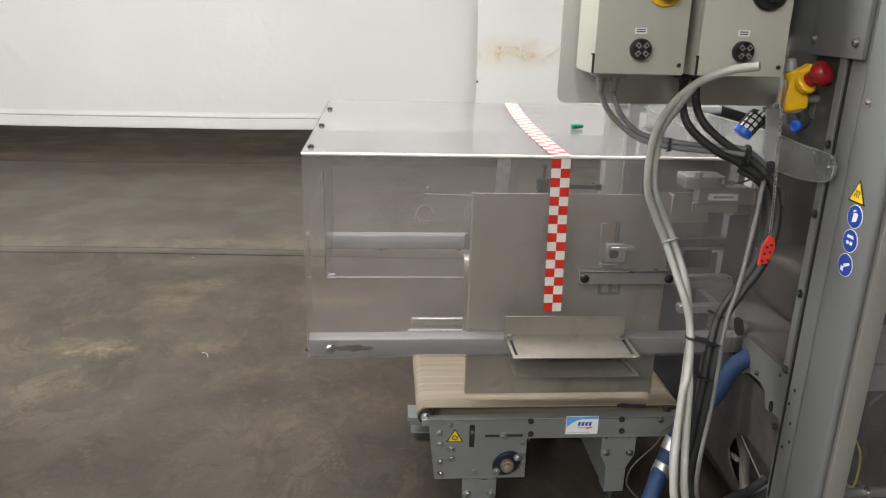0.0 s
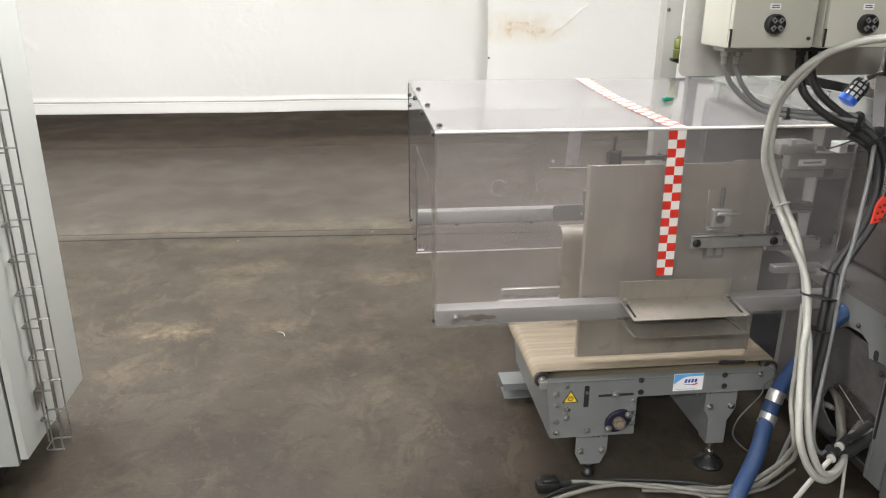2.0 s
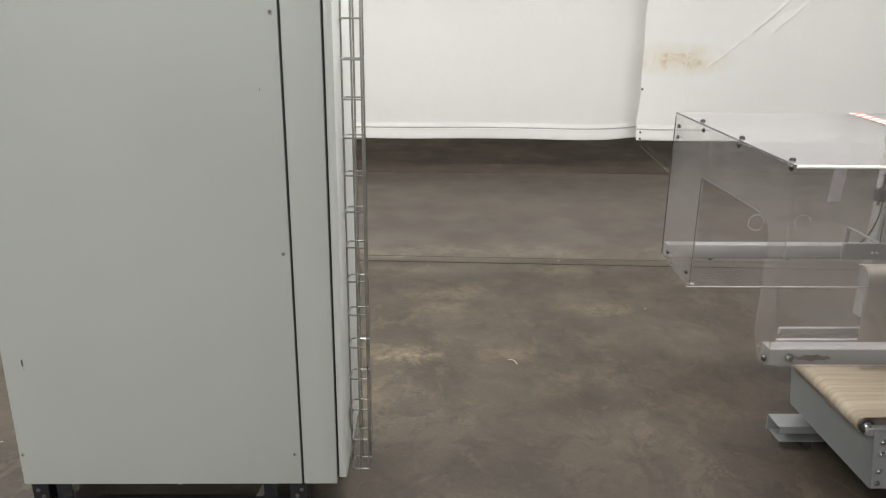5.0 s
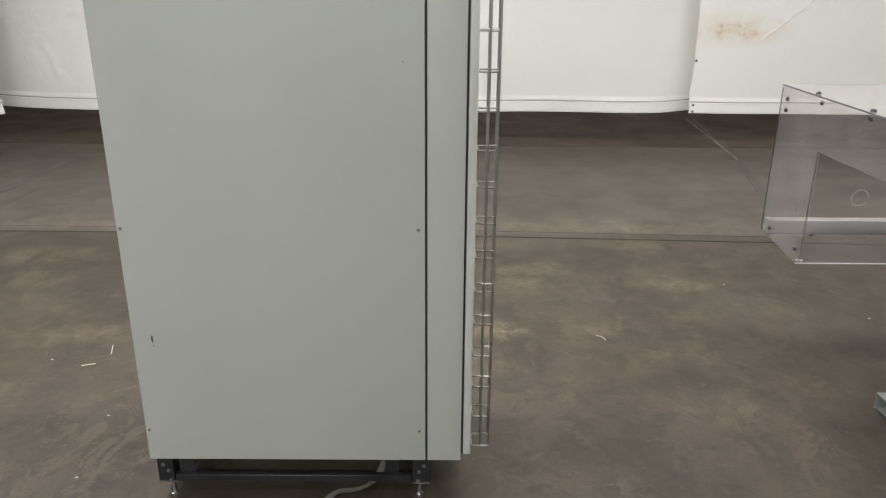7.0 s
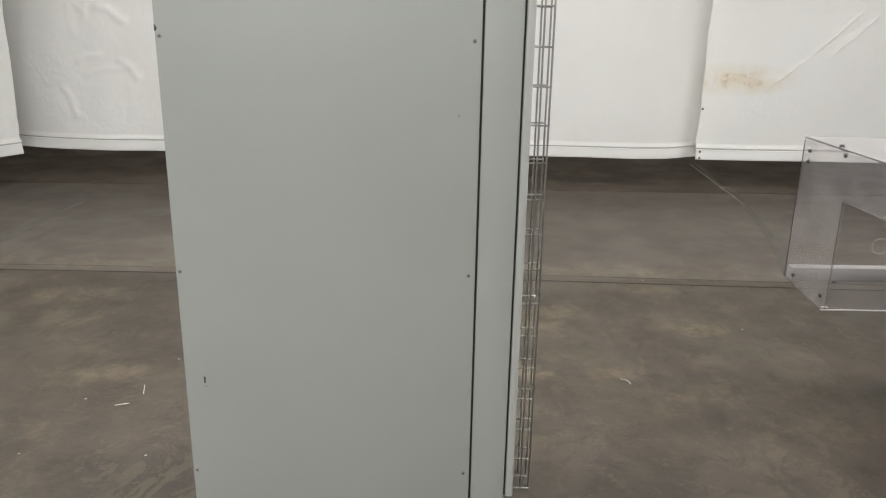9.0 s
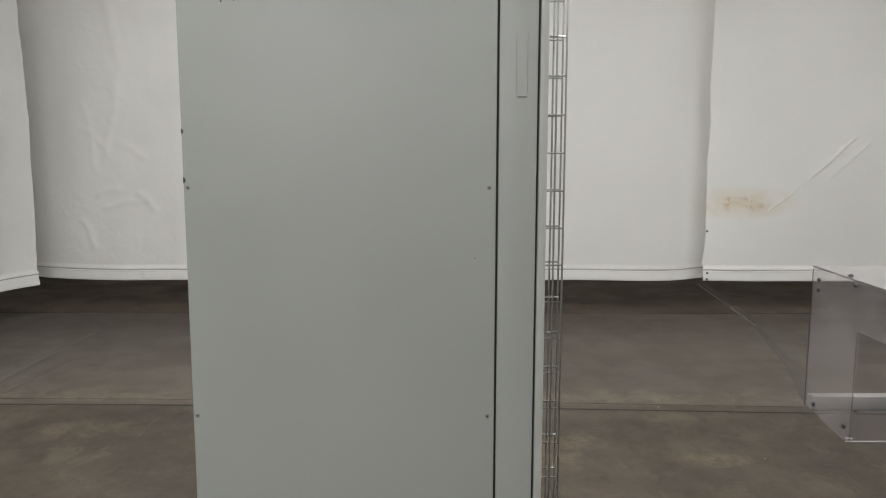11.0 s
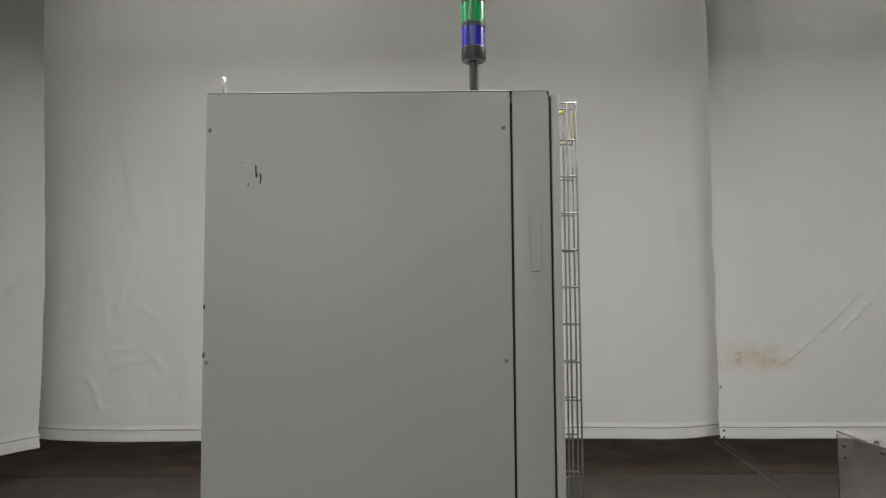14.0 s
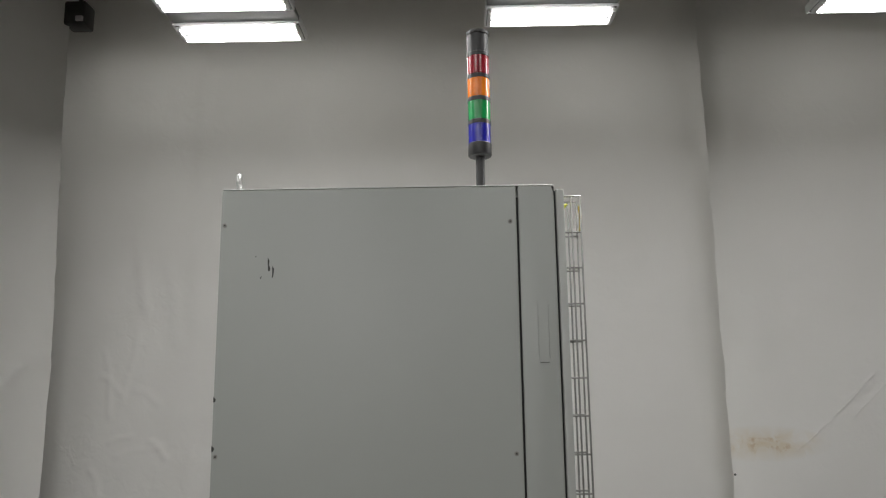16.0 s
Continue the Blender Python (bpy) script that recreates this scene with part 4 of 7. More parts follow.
def wire_tray():
    """Wire-mesh cable tray standing against the cabinet door, its open side away from the door."""
    root = thing("cable_tray", "zinc-plated wire mesh cable tray fixed upright on the cabinet door", "cable tray")
    xa, xb, ya, yb, r = -1.329, -1.276, 1.995, 2.058, 0.0026
    for k in range(21):
        z = 0.131 + 0.1005 * k + (0.003 if k == 20 else 0)
        bm = B()
        c = 0.008
        pts = [(xb, ya, z), (xa + c, ya, z), (xa + c * 0.3, ya + c * 0.3, z), (xa, ya + c, z), (xa, yb - c, z), (xa + c * 0.3, yb - c * 0.3, z), (xa + c, yb, z), (xb, yb, z)]
        hose(bm, pts, r, seg=6, raw=True)
        part("rung", bm, WIRE, root)
    for x, y in ((xb - 0.002, ya - 0.002), (-1.303, ya - 0.003), (xa - 0.003, 2.033), (-1.303, yb + 0.003), (xb - 0.002, yb + 0.002)):
        part("wire", rod(B(), (x, y, 0.136), (x, y, 2.143), r, 6), WIRE, root)
    for z in (0.30,):
        bm = B()
        slab(bm, [(2.0, z - 0.035), (2.066, z - 0.005), (2.066, z + 0.03), (2.0, z + 0.03)], "x", -1.3335, -1.3305)
        bolt(bm, (-1.3305, 2.03, z + 0.01), (1, 0, 0), 0.005, 0.005)
        part("fixing_bracket", bm, WIRE, root)
    return root


wire_tray()
yg = thing("earth_wire", "loose yellow-green earth wire at the tray top", "wire")
part("wire", hose(B(), [(-1.336, 2.0, 2.152), (-1.333, 2.003, 2.13), (-1.329, 2.0, 2.118), (-1.318, 2.008, 2.122), (-1.312, 2.02, 2.126), (-1.322, 2.03, 2.116), (-1.33, 2.04, 2.12)], 0.0032, seg=8), YELLOWGREEN, yg)
yc = thing("yellow_cable", "short yellow cable hanging in the wire tray", "cable")
part("cable", hose(B(), [(-1.278, 2.01, 2.118), (-1.276, 2.008, 2.09), (-1.277, 2.007, 2.06), (-1.279, 2.01, 2.046)], 0.0038, seg=8), YELLOWCABLE, yc)

# loose strap under the cabinet
bm = B()
pts = smooth_path([(-1.585, 1.99, 0.10), (-1.605, 1.935, 0.072), (-1.632, 1.915, 0.050), (-1.675, 1.915, 0.030), (-1.725, 1.915, 0.022), (-1.757, 1.89, 0.014), (-1.80, 1.836, 0.006), (-1.83, 1.77, 0.005)], 8)
vs = []
for i, q in enumerate(pts):
    d = (pts[min(i + 1, len(pts) - 1)] - pts[max(i - 1, 0)])
    s = Vector((-d.y, d.x, 0)).normalized() * 0.0105
    vs.append((bm.verts.new(q + s), bm.verts.new(q - s)))
for (a, b), (c, d) in zip(vs, vs[1:]):
    bm.faces.new((a, b, d, c))
bmesh.ops.solidify(bm, geom=bm.faces[:], thickness=0.0025)
strap = thing("flat_strap", "grey flat webbing strap trailing on the floor", "strap")
part("webbing", bm, FLOORCABLE, strap)


# ---- transparent guard box ----
GX0, GX1, GY0, GY1, GZ0, GZ1 = -0.168, 1.02, 1.881, 2.856, 0.53, 1.094
T, RISE = 0.006, 0.012


def top_at(y):
    """The top sheet rises a little towards the back."""
    return GZ1 + RISE * (y - GY0) / (GY1 - GY0)


def guard_box():
    root = thing("machine_guard", "clear polycarbonate guard box over the discharge conveyor", "machine guard")
    part("top_panel", slab(B(), [(GY0 + 0.012, GZ1 - T), (GY0 + 0.012, GZ1), (GY1, top_at(GY1)), (GY1, top_at(GY1) - T)], "x", GX0, GX1), POLYTOP, root, "scratched clear plastic top")
    # front sheet bent over the top edge
    bm = B()
    prof = [(GY0, GZ0), (GY0, GZ1 - 0.012), (GY0 + 0.0035, GZ1 - 0.0035), (GY0 + 0.012, GZ1), (GY0 + 0.012, GZ1 - T), (GY0 + 0.0075, GZ1 - 0.0075), (GY0 + T, GZ1 - 0.013), (GY0 + T, GZ0)]
    slab(bm, prof, "x", GX0, GX1)
    part("front_panel", bm, POLY, root)
    # The gleam along the bend is a white rod.
    part("bent_edge", rod(B(), (GX0, GY0 + 0.0035, GZ1 - 0.0035), (GX1, GY0 + 0.0035, GZ1 - 0.0035), 0.0042, 8), WHITEVINYL, root, "bent edge of the sheet, its glint painted white")
    part("back_panel", box(B(), GX0, GX1, GY1 - T, GY1, GZ0 + 0.015, GZ1 + RISE - T), POLYBACK, root)
    # end sheet with a round-cornered opening that is open at the foot
    out = [(GY0 + T, GZ0), (GY0 + T, GZ1 - T), (GY1 - T, GZ1 + RISE - T), (GY1 - T, GZ0 + 0.015), (2.545, GZ0 - 0.01), (2.52, GZ0 + 0.03), (2.52, 0.925), (2.04, 0.925), (2.012, 0.918), (1.992, 0.90), (1.985, 0.872), (1.985, GZ0 + 0.06), (1.94, GZ0)]
    bm = B()
    slab(bm, out, "x", GX0, GX0 + T)
    part("end_panel", bm, POLY, root, "clear end sheet with a large cut-out")
    for p, q in (((2.52, 0.53), (2.52, 0.925)), ((2.52, 0.925), (2.03, 0.925)), ((GY1 - 0.004, GZ0 + 0.015), (GY1 - 0.004, GZ1)), ((GY0 + 0.006, GZ1 - 0.002), (GY1, GZ1 + RISE - 0.002))):
        part("cut_edge", rod(B(), (GX0 - 0.0005, *p), (GX0 - 0.0005, *q), 0.0012 if p[0] > 2 and q[0] < 2.6 else 0.0018, 6), DARKSTEEL if p[0] > 2.5 or p[1] > 1.0 else EDGE, root)
    bm = B()
    slab(bm, [(GY1, GZ0 + 0.018), (GY1, GZ0 + 0.024), (2.545, GZ0 - 0.008), (2.545, GZ0 - 0.014)], "x", GX0, 0.74)
    part("bottom_flange", bm, FROST, root)
    part("flange_edge", rod(B(), (GX0, 2.545, GZ0 - 0.011), (0.74, 2.545, GZ0 - 0.011), 0.0026, 6), EDGE, root)
    part("corner_tab", box(B(), GX0 + 0.006, GX0 + 0.03, 2.548, 2.562, GZ0 - 0.006, GZ0 - 0.002, 0.001), EDGE, root)
    for y in (1.95, 2.28, 2.62):
        bm = B()
        turned(bm, [(0.009, 0), (0.009, 0.003), (0.006, 0.007)], Matrix.Translation((GX0 + 0.018, y, top_at(y))), 12)
        part("screw", bm, BLACKPL, root, "black screw head")
    for y, z in ((2.80, 1.06), (2.80, 1.02), (2.55, 1.083), (2.25, 1.083), (1.91, 1.083), (2.78, 0.575), (2.56, 0.57), (1.90, 0.548)):
        bm = B()
        turned(bm, [(0.008, 0), (0.008, 0.003), (0.0055, 0.007)], aim((GX0, y, z), (GX0 - 1, y, z)), 12)
        part("screw", bm, BLACKPL, root, "black screw head")
    # grey rails front and back
    part("front_rail", box(B(), GX0 + 0.004, 1.06, GY0 + 0.0075, GY0 + 0.058, 0.533, 0.581, 0.003, 2), RAILGREY, root, "grey square-tube rail")
    bm = B()
    bolt(bm, (-0.109, GY0 - 0.0005, 0.559), (0, -1, 0), 0.0085, 0.008)
    part("rail_bolt", bm, ZINC, root)
    bm = B()
    pts = [(-0.098 + 0.11 * (k / 11), 0.556 + 0.008 * math.sin(math.pi * k / 11) + 0.003 * math.sin(k * 2.1)) for k in range(12)] + [(0.012 - 0.11 * (k / 11), 0.554 - 0.008 * math.sin(math.pi * k / 11) + 0.003 * math.cos(k * 1.7)) for k in range(1, 11)]
    slab(bm, pts, "y", GY0 + 0.0068, GY0 + 0.0085)
    part("rust_stain", bm, RUST, root, "brown rust stain behind the sheet")
    part("back_rail", box(B(), GX0 + 0.004, 1.06, GY1 - 0.055, GY1 - 0.0075, 0.541, 0.597, 0.003, 2), RAILGREY, root, "grey square-tube rail")
    for x in (0.02, 0.33):
        bm = B()
        bolt(bm, (x, GY1 - 0.03, 0.541), (0, 0, -1), 0.008, 0.012)
        part("rail_bolt", bm, DARKSTEEL, root)
    for cx in (0.194, 0.38):
        bm = B()
        hose(bm, [(cx + 0.032 * math.cos(2 * math.pi * k / 20), GY1 - T - 0.0005, 0.676 + 0.032 * math.sin(2 * math.pi * k / 20)) for k in range(14 if cx > 0.3 else 19)], 0.0011, seg=5, raw=True)
        part("scribed_ring", bm, EDGE, root, "faint scribed ring")
    part("scribe_line", rod(B(), (0.14, GY0 + T, 0.99), (0.272, GY0 + T, 0.987), 0.0011, 5), EDGE, root)
    bm = B()
    turned(bm, [(0.0045, 0), (0.0035, 0.002)], aim((0.15, GY0, 1.008), (0.15, GY0 - 1, 1.008)), 12)
    part("screw", bm, EDGE, root)
    # flat handle bar on the front sheet
    h = part("handle_bar", box(B(), 0.556, 0.832, GY0 - 0.022, GY0 - 0.016, 0.752, 0.788, 0.0015), GREYMECH, root, "flat aluminium handle bar")
    part("handle_lip", box(B(), 0.556, 0.832, GY0 - 0.022, GY0 - 0.002, 0.784, 0.790, 0.001), ZINC, root)
    for x in (0.572, 0.802):
        bm = B()
        turned(bm, [(0.012, 0), (0.012, 0.004), (0.008, 0.006), (0.008, 0.012), (0.004, 0.013)], aim((x, GY0 - 0.02, 0.768), (x, GY0 - 1, 0.768)), 16)
        part("handle_screw", bm, BLACKPL, h)
    return root


guard_box()


def barrier_tape():
    root = thing("barrier_tape", "red and white chequered warning tape stuck over the guard box", "tape")

    def strip(path, w, name, mats=(REDVINYL, WHITEVINYL)):
        """path: centre points and width directions, one row of checks for each step."""
        bm = B()
        rows = []
        for c, s in path:
            rows.append([bm.verts.new(c - s * w / 2), bm.verts.new(c), bm.verts.new(c + s * w / 2)])
        for i, (a, b) in enumerate(zip(rows, rows[1:])):
            for k in (0, 1):
                f = bm.faces.new((a[k], a[k + 1], b[k + 1], b[k]))
                f.material_index = (i + k) % 2
        return part(name, bm, mats, root)

    e = 0.0015
    s = Vector((1, 0, 0))
    strip([(Vector((0.4895 + 0.006 * k / 17, GY0 - e, GZ1 - 0.008 - 0.0247 * k)), s) for k in range(18)], 0.049, "front_strip")
    n = 38
    strip([(Vector((0.4885 - 0.012 * math.sin(math.pi * k / n) + 0.024 * (k / n) ** 2, GY0 + 0.002 + (GY1 - GY0 - 0.004) * k / n, GZ1 + RISE * k / n + e)), s) for k in range(n + 1)], 0.049, "top_strip")
    strip([(Vector((0.513 - 0.02 * k / 14, GY1 + e, GZ1 + RISE - 0.002 - 0.0245 * k)), s) for k in range(15)], 0.052, "back_strip", (material("tape_back", (0.50, 0.46, 0.48), 0.5, 0, 0.05), material("tape_back_pale", (0.58, 0.55, 0.57), 0.5, 0, 0.05)))
    part("fold", box(B(), 0.464, 0.514, GY0 - 0.002, GY0 + 0.004, GZ1 - 0.008, GZ1 + 0.0022, 0.002), WHITEVINYL, root)
    return root


barrier_tape()
gf = thing("hose_fitting", "small green plastic push-in fitting lying on the guard", "fitting")
part("body", rod(B(), (0.612, 2.29, GZ1 + 0.0135), (0.634, 2.296, GZ1 + 0.0135), 0.008, 12, 0.002), GREENPL, gf)
part("cap", rod(B(), (0.634, 2.296, GZ1 + 0.0135), (0.648, 2.30, GZ1 + 0.0135), 0.006, 12, 0.001), GREENPL, gf)


# ---- stainless chute ----
def discharge_chute():
    root = thing("discharge_chute", "brushed stainless sheet chute standing over the conveyor belt", "chute")
    part("front_plate", box(B(), 0.276, 0.822, 1.944, 1.947, 0.380, 0.979, 0.001), STAINLESS, root)
    bm = B()
    slab(bm, [(0.279, 1.947), (0.276, 1.944), (0.271, 1.948), (0.272, 1.960), (0.275, 1.960), (0.2745, 1.950)], "z", 0.380, 0.979)
    part("front_flange", bm, STAINLESS, root)
    part("right_edge", box(B(), 0.8185, 0.8245, 1.942, 1.975, 0.375, 0.979, 0.001), STAINLESS, root)
    # rear plate, its head rolled over backwards
    bm = B()
    prof = [(2.222, 0.372), (2.222, 0.655)] + [(2.262 - 0.040 * math.cos(radians(a)), 0.655 + 0.045 * math.sin(radians(a))) for a in range(0, 100, 15)] + [(2.29, 0.694)]
    back = [(y + 0.0025, z - (0.0025 if i > 3 else 0)) for i, (y, z) in enumerate(prof)]
    slab(bm, prof + back[::-1], "x", 0.29, 0.82)
    part("rear_plate", bm, STAINLESS, root)
    for x in (0.30, 0.78):
        bm = B()
        bolt(bm, (x, 1.944, 0.975 if x < 0.5 else 0.62), (0, -1, 0), 0.004, 0.003, False)
        part("screw", bm, ZINC, root)
    for x in (0.60, 0.77):
        part("hanger", box(B(), x, x + 0.03, 1.947, 2.222, 0.60, 0.604), STAINLESS, root)
    return root


discharge_chute()


def slotted_bracket():
    root = thing("slotted_bracket", "bent stainless bracket with long slots fixed on the chute", "bracket")
    y0 = GY0 - 0.003
    part("flange", box(B(), 0.366, 0.702, y0 - 0.0025, y0, 0.596, 0.653, 0.0008), STAINLESS, root)

    def shelf(name, z_back, z_front, yb, yf, x0, x1):
        bm = B()
        n = 26
        pts = [(x0, yb), (x0 + 0.012, yf), (x1 + 0.02, yf), (x1, yb)]
        for a, b, c, d in (((x0 + 0.026, yb), (x0 + 0.034, yf + 0.006), (x1 - 0.012, yf + 0.006), (x1 - 0.026, yb)),):
            def at(u, v):
                return Vector((u, v, z_back + (z_front - z_back) * (v - yb) / (yf - yb)))
            for quad in ([pts[0], (x0 + 0.008, yb), (x0 + 0.020, yf), pts[1]], [(x0 + 0.016, yb), (x1 - 0.016, yb), (x1 + 0.002, yf), (x0 + 0.028, yf)], [(x1 - 0.008, yb), pts[3], pts[2], (x1 + 0.010, yf)], [(x0 + 0.0075, yb), (x0 + 0.0165, yb), (x0 + 0.0185, yb - 0.018), (x0 + 0.0095, yb - 0.018)], [(x0 + 0.018, yf + 0.014), (x0 + 0.027, yf + 0.014), (x0 + 0.0285, yf), (x0 + 0.0195, yf)], [(x1 - 0.0165, yb), (x1 - 0.0075, yb), (x1 - 0.0055, yb - 0.018), (x1 - 0.0145, yb - 0.018)], [(x1 - 0.001, yf + 0.014), (x1 + 0.0085, yf + 0.014), (x1 + 0.0105, yf), (x1 + 0.001, yf)]):
                vs = [bm.verts.new(at(*q)) for q in quad]
                bm.faces.new(vs)
        bmesh.ops.recalc_face_normals(bm, faces=bm.faces[:])
        bmesh.ops.solidify(bm, geom=bm.faces[:], thickness=0.0025)
        return part(name, bm, STAINLESS, root)

    shelf("upper_shelf", 0.598, 0.573, y0 - 0.001, 1.782, 0.367, 0.70)
    shelf("lower_shelf", 0.529, 0.517, 1.9435, 1.785, 0.372, 0.705)
    # Black rods lie along the slots to draw the shade in them.
    for x, dx in ((0.379, 0.011), (0.688, 0.0175)):
        part("slot_shadow", hose(B(), [(x + 0.002, y0 - 0.021, 0.5925), (x + dx, 1.797, 0.5745)], 0.0034, 2, 6), BLACKPL, root, "dark rod for the shade in an open slot")
    for x in (0.379, 0.688):
        bm = B()
        bolt(bm, (x, y0 - 0.018, 0.596), (0, -0.2, 1), 0.008, 0.009)
        part("bolt", bm, ZINC, root)
    return root


slotted_bracket()
for x0, x1, z0, z1, y, m in ((0.134, 0.62, 0.386, 0.412, 2.42, GREYMECH), (0.12, 0.62, 0.366, 0.376, 2.40, EDGE)):
    g = thing("guide_strip", "aluminium side guide strip above the belt" if m is GREYMECH else "white plastic wear strip above the belt", "guide rail")
    part("strip", box(B(), x0, x1, y, y + 0.014, z0, z1, 0.002), m, g)
    part("stay", box(B(), 0.45, 0.47, y + 0.014, y + 0.05, z0 - 0.06, z0 + 0.008), GREYMECH, g)


# ---- belt conveyor ----
def belt_conveyor():
    root = thing("belt_conveyor", "short grey belt conveyor with a cream belt on steel feet", "conveyor")
    ya, yb, r = 1.905, 2.335, 0.026
    # belt as one closed loop round two end rollers
    bm = B()
    loop = []
    for a in range(90, 271, 15):
        loop.append((0.158 + r * math.cos(radians(a)), 0.334 + r * math.sin(radians(a))))
    for a in range(-90, 91, 15):
        loop.append((0.885 + r * math.cos(radians(a)), 0.334 + r * math.sin(radians(a))))
    inner = [(0.158 + (x - 0.158) * 0.88 if x < 0.2 else 0.885 + (x - 0.885) * 0.88, 0.334 + (z - 0.334) * 0.88) for x, z in loop]
    n = len(loop)
    rings = [[bm.verts.new((x, y, z)) for x, z in ring] for ring, y in ((loop, ya), (loop, yb), (inner, yb), (inner, ya))]
    for a, b in zip(rings, rings[1:] + rings[:1]):
        for i in range(n):
            f = bm.faces.new((a[i], a[(i + 1) % n], b[(i + 1) % n], b[i]))
            f.smooth = True
    bmesh.ops.recalc_face_normals(bm, faces=bm.faces[:])
    part("belt", bm, BELT, root, "cream rubber belt with worn streaks")
    bm = B()
    slab(bm, [(0.715, ya - 0.001), (0.728, ya + 0.009), (0.742, ya + 0.010), (0.75, ya + 0.004), (0.80, ya + 0.002), (0.80, ya - 0.003)], "z", 0.352, 0.3608)
    part("torn_edge", bm, RUBBER, root, "torn dark belt edge")
    for x in (0.158, 0.885):
        part("roller", turned(B(), [(0.008, -0.018), (0.008, -0.004), (0.022, -0.003), (0.0225, 0.45), (0.008, 0.452)], aim((x, ya - 0.006, 0.334), (x, ya + 1, 0.334)), 20), ZINC, root)
        part("roller_bearing", turned(B(), [(0.0225, 0), (0.0225, 0.006), (0.014, 0.007), (0.0135, 0.002)], aim((x, ya - 0.003, 0.334), (x, ya - 1, 0.334)), 20), RUBBER, root)
    for sgn, yp in ((1, 1.867), (-1, 2.372)):
        y2 = yp + 0.005 * sgn
        lo, hi = min(yp, y2), max(yp, y2)
        bm = B()
        slab(bm, [(0.166, 0.341), (0.166, 0.318), (0.186, 0.146), (0.449, 0.146), (0.449, 0.276), (0.882, 0.276), (0.882, 0.338), (0.80, 0.341)], "y", lo, hi, 0.0012)
        sp = part("side_plate", bm, CONVGREY, root)
        part("top_lip", box(B(), 0.167, 0.882, min(yp, yp + 0.03 * sgn), max(yp, yp + 0.03 * sgn), 0.3365, 0.3405, 0.001), CONVGREY, root)
        part("dark_skirt", box(B(), 0.19, 0.87, yp + 0.026 * sgn - 0.002, yp + 0.026 * sgn + 0.002, 0.29, 0.336), RUBBER, root)
        if sgn > 0:
            front = sp
        part("end_fork", box(B(), 0.146, 0.178, lo + 0.006 * sgn, hi + 0.012 * sgn, 0.316, 0.340, 0.002), GREYMECH, root, "steel roller fork")
    # sloping end cover below the roller
    bm = B()
    slab(bm, [(0.170, 0.318), (0.167, 0.315), (0.184, 0.146), (0.1875, 0.146)], "y", 1.872, 2.367)
    part("end_cover", bm, CONVGREY, root)
    part("bottom_cover", box(B(), 0.205, 0.448, 1.873, 2.366, 0.146, 0.150), CONVGREY, root)
    # drive side details
    yp = 1.867
    part("slot", slab(B(), rounded(0.2815, 0.2965, 0.251, 0.324, 0.004), "y", yp - 0.0008, yp + 0.001), RUBBER, front, "black adjusting slot")
    part("slot", slab(B(), rounded(0.326, 0.436, 0.283, 0.291, 0.003), "y", yp - 0.0008, yp + 0.001), RUBBER, front, "black adjusting slot")
    for x, z, r0 in ((0.227, 0.325, 0.005), (0.196, 0.300, 0.0065), (0.198, 0.262, 0.006), (0.232, 0.246, 0.0065), (0.232, 0.216, 0.0065), (0.200, 0.205, 0.006), (0.30, 0.168, 0.0065), (0.38, 0.287, 0.0075), (0.438, 0.262, 0.0055), (0.44, 0.222, 0.0055), (0.44, 0.184, 0.0055), (0.289, 0.30, 0.004), (0.202, 0.165, 0.006),
                     (0.456, 0.333, 0.006), (0.458, 0.292, 0.006), (0.72, 0.335, 0.006), (0.723, 0.297, 0.006), (0.835, 0.331, 0.006)):
        bm = B()
        bolt(bm, (x, yp, z), (0, -1, 0), r0, r0 * 0.9)
        part("bolt", bm, ZINC if x < 0.45 or x > 0.8 else DARKSTEEL, front)
    # flanged bearing
    bm = B()
    pts = []
    for k in range(28):
        a = 2 * math.pi * k / 28
        rad = 0.034 + 0.010 * abs(math.cos(a - 0.65)) ** 3
        pts.append((0.392 + rad * math.cos(a), 0.200 + rad * math.sin(a)))
    slab(bm, pts, "y", yp - 0.012, yp, 0.002)
    be = part("flange_bearing", bm, material("blue_black_cast_iron", (0.018, 0.018, 0.04), 0.42, 0.3, 0.2, 30, 0.2), root, "dark blue cast flange bearing")
    part("shaft_end", turned(B(), [(0.019, 0), (0.019, 0.016), (0.017, 0.017), (0.017, 0.014), (0.013, 0.014), (0.013, 0.024), (0.010, 0.026)], aim((0.392, yp - 0.010, 0.199), (0.392, yp - 1, 0.199)), 20), material("tan_shaft", (0.24, 0.20, 0.15), 0.5, 0.3, 0.2, 40), be, "tan shaft end")
    for a in (0.65, 0.65 + math.pi):
        bm = B()
        bolt(bm, (0.392 + 0.037 * math.cos(a), yp - 0.012, 0.2 + 0.037 * math.sin(a)), (0, -1, 0), 0.0075, 0.009)
        part("bolt", bm, ZINC, be)
    # warning triangle
    bm = B()
    slab(bm, [(0.216, 0.2695), (0.2645, 0.2695), (0.240, 0.3115)], "y", yp - 0.0006, yp + 0.0005)
    wt = part("warning_sign", bm, BLACKPL, root, "yellow triangular rotating-parts warning sign")
    part("sign_face", slab(B(), [(0.2205, 0.272), (0.260, 0.272), (0.240, 0.3065)], "y", yp - 0.0010, yp - 0.0004), YELLOW, wt)
    part("sign_symbol", hose(B(), [(0.240 + 0.0075 * math.cos(2 * math.pi * k / 14), yp - 0.0012, 0.2835 + 0.0065 * math.sin(2 * math.pi * k / 14)) for k in range(15)], 0.0016, seg=5, raw=True), BLACKPL, wt)
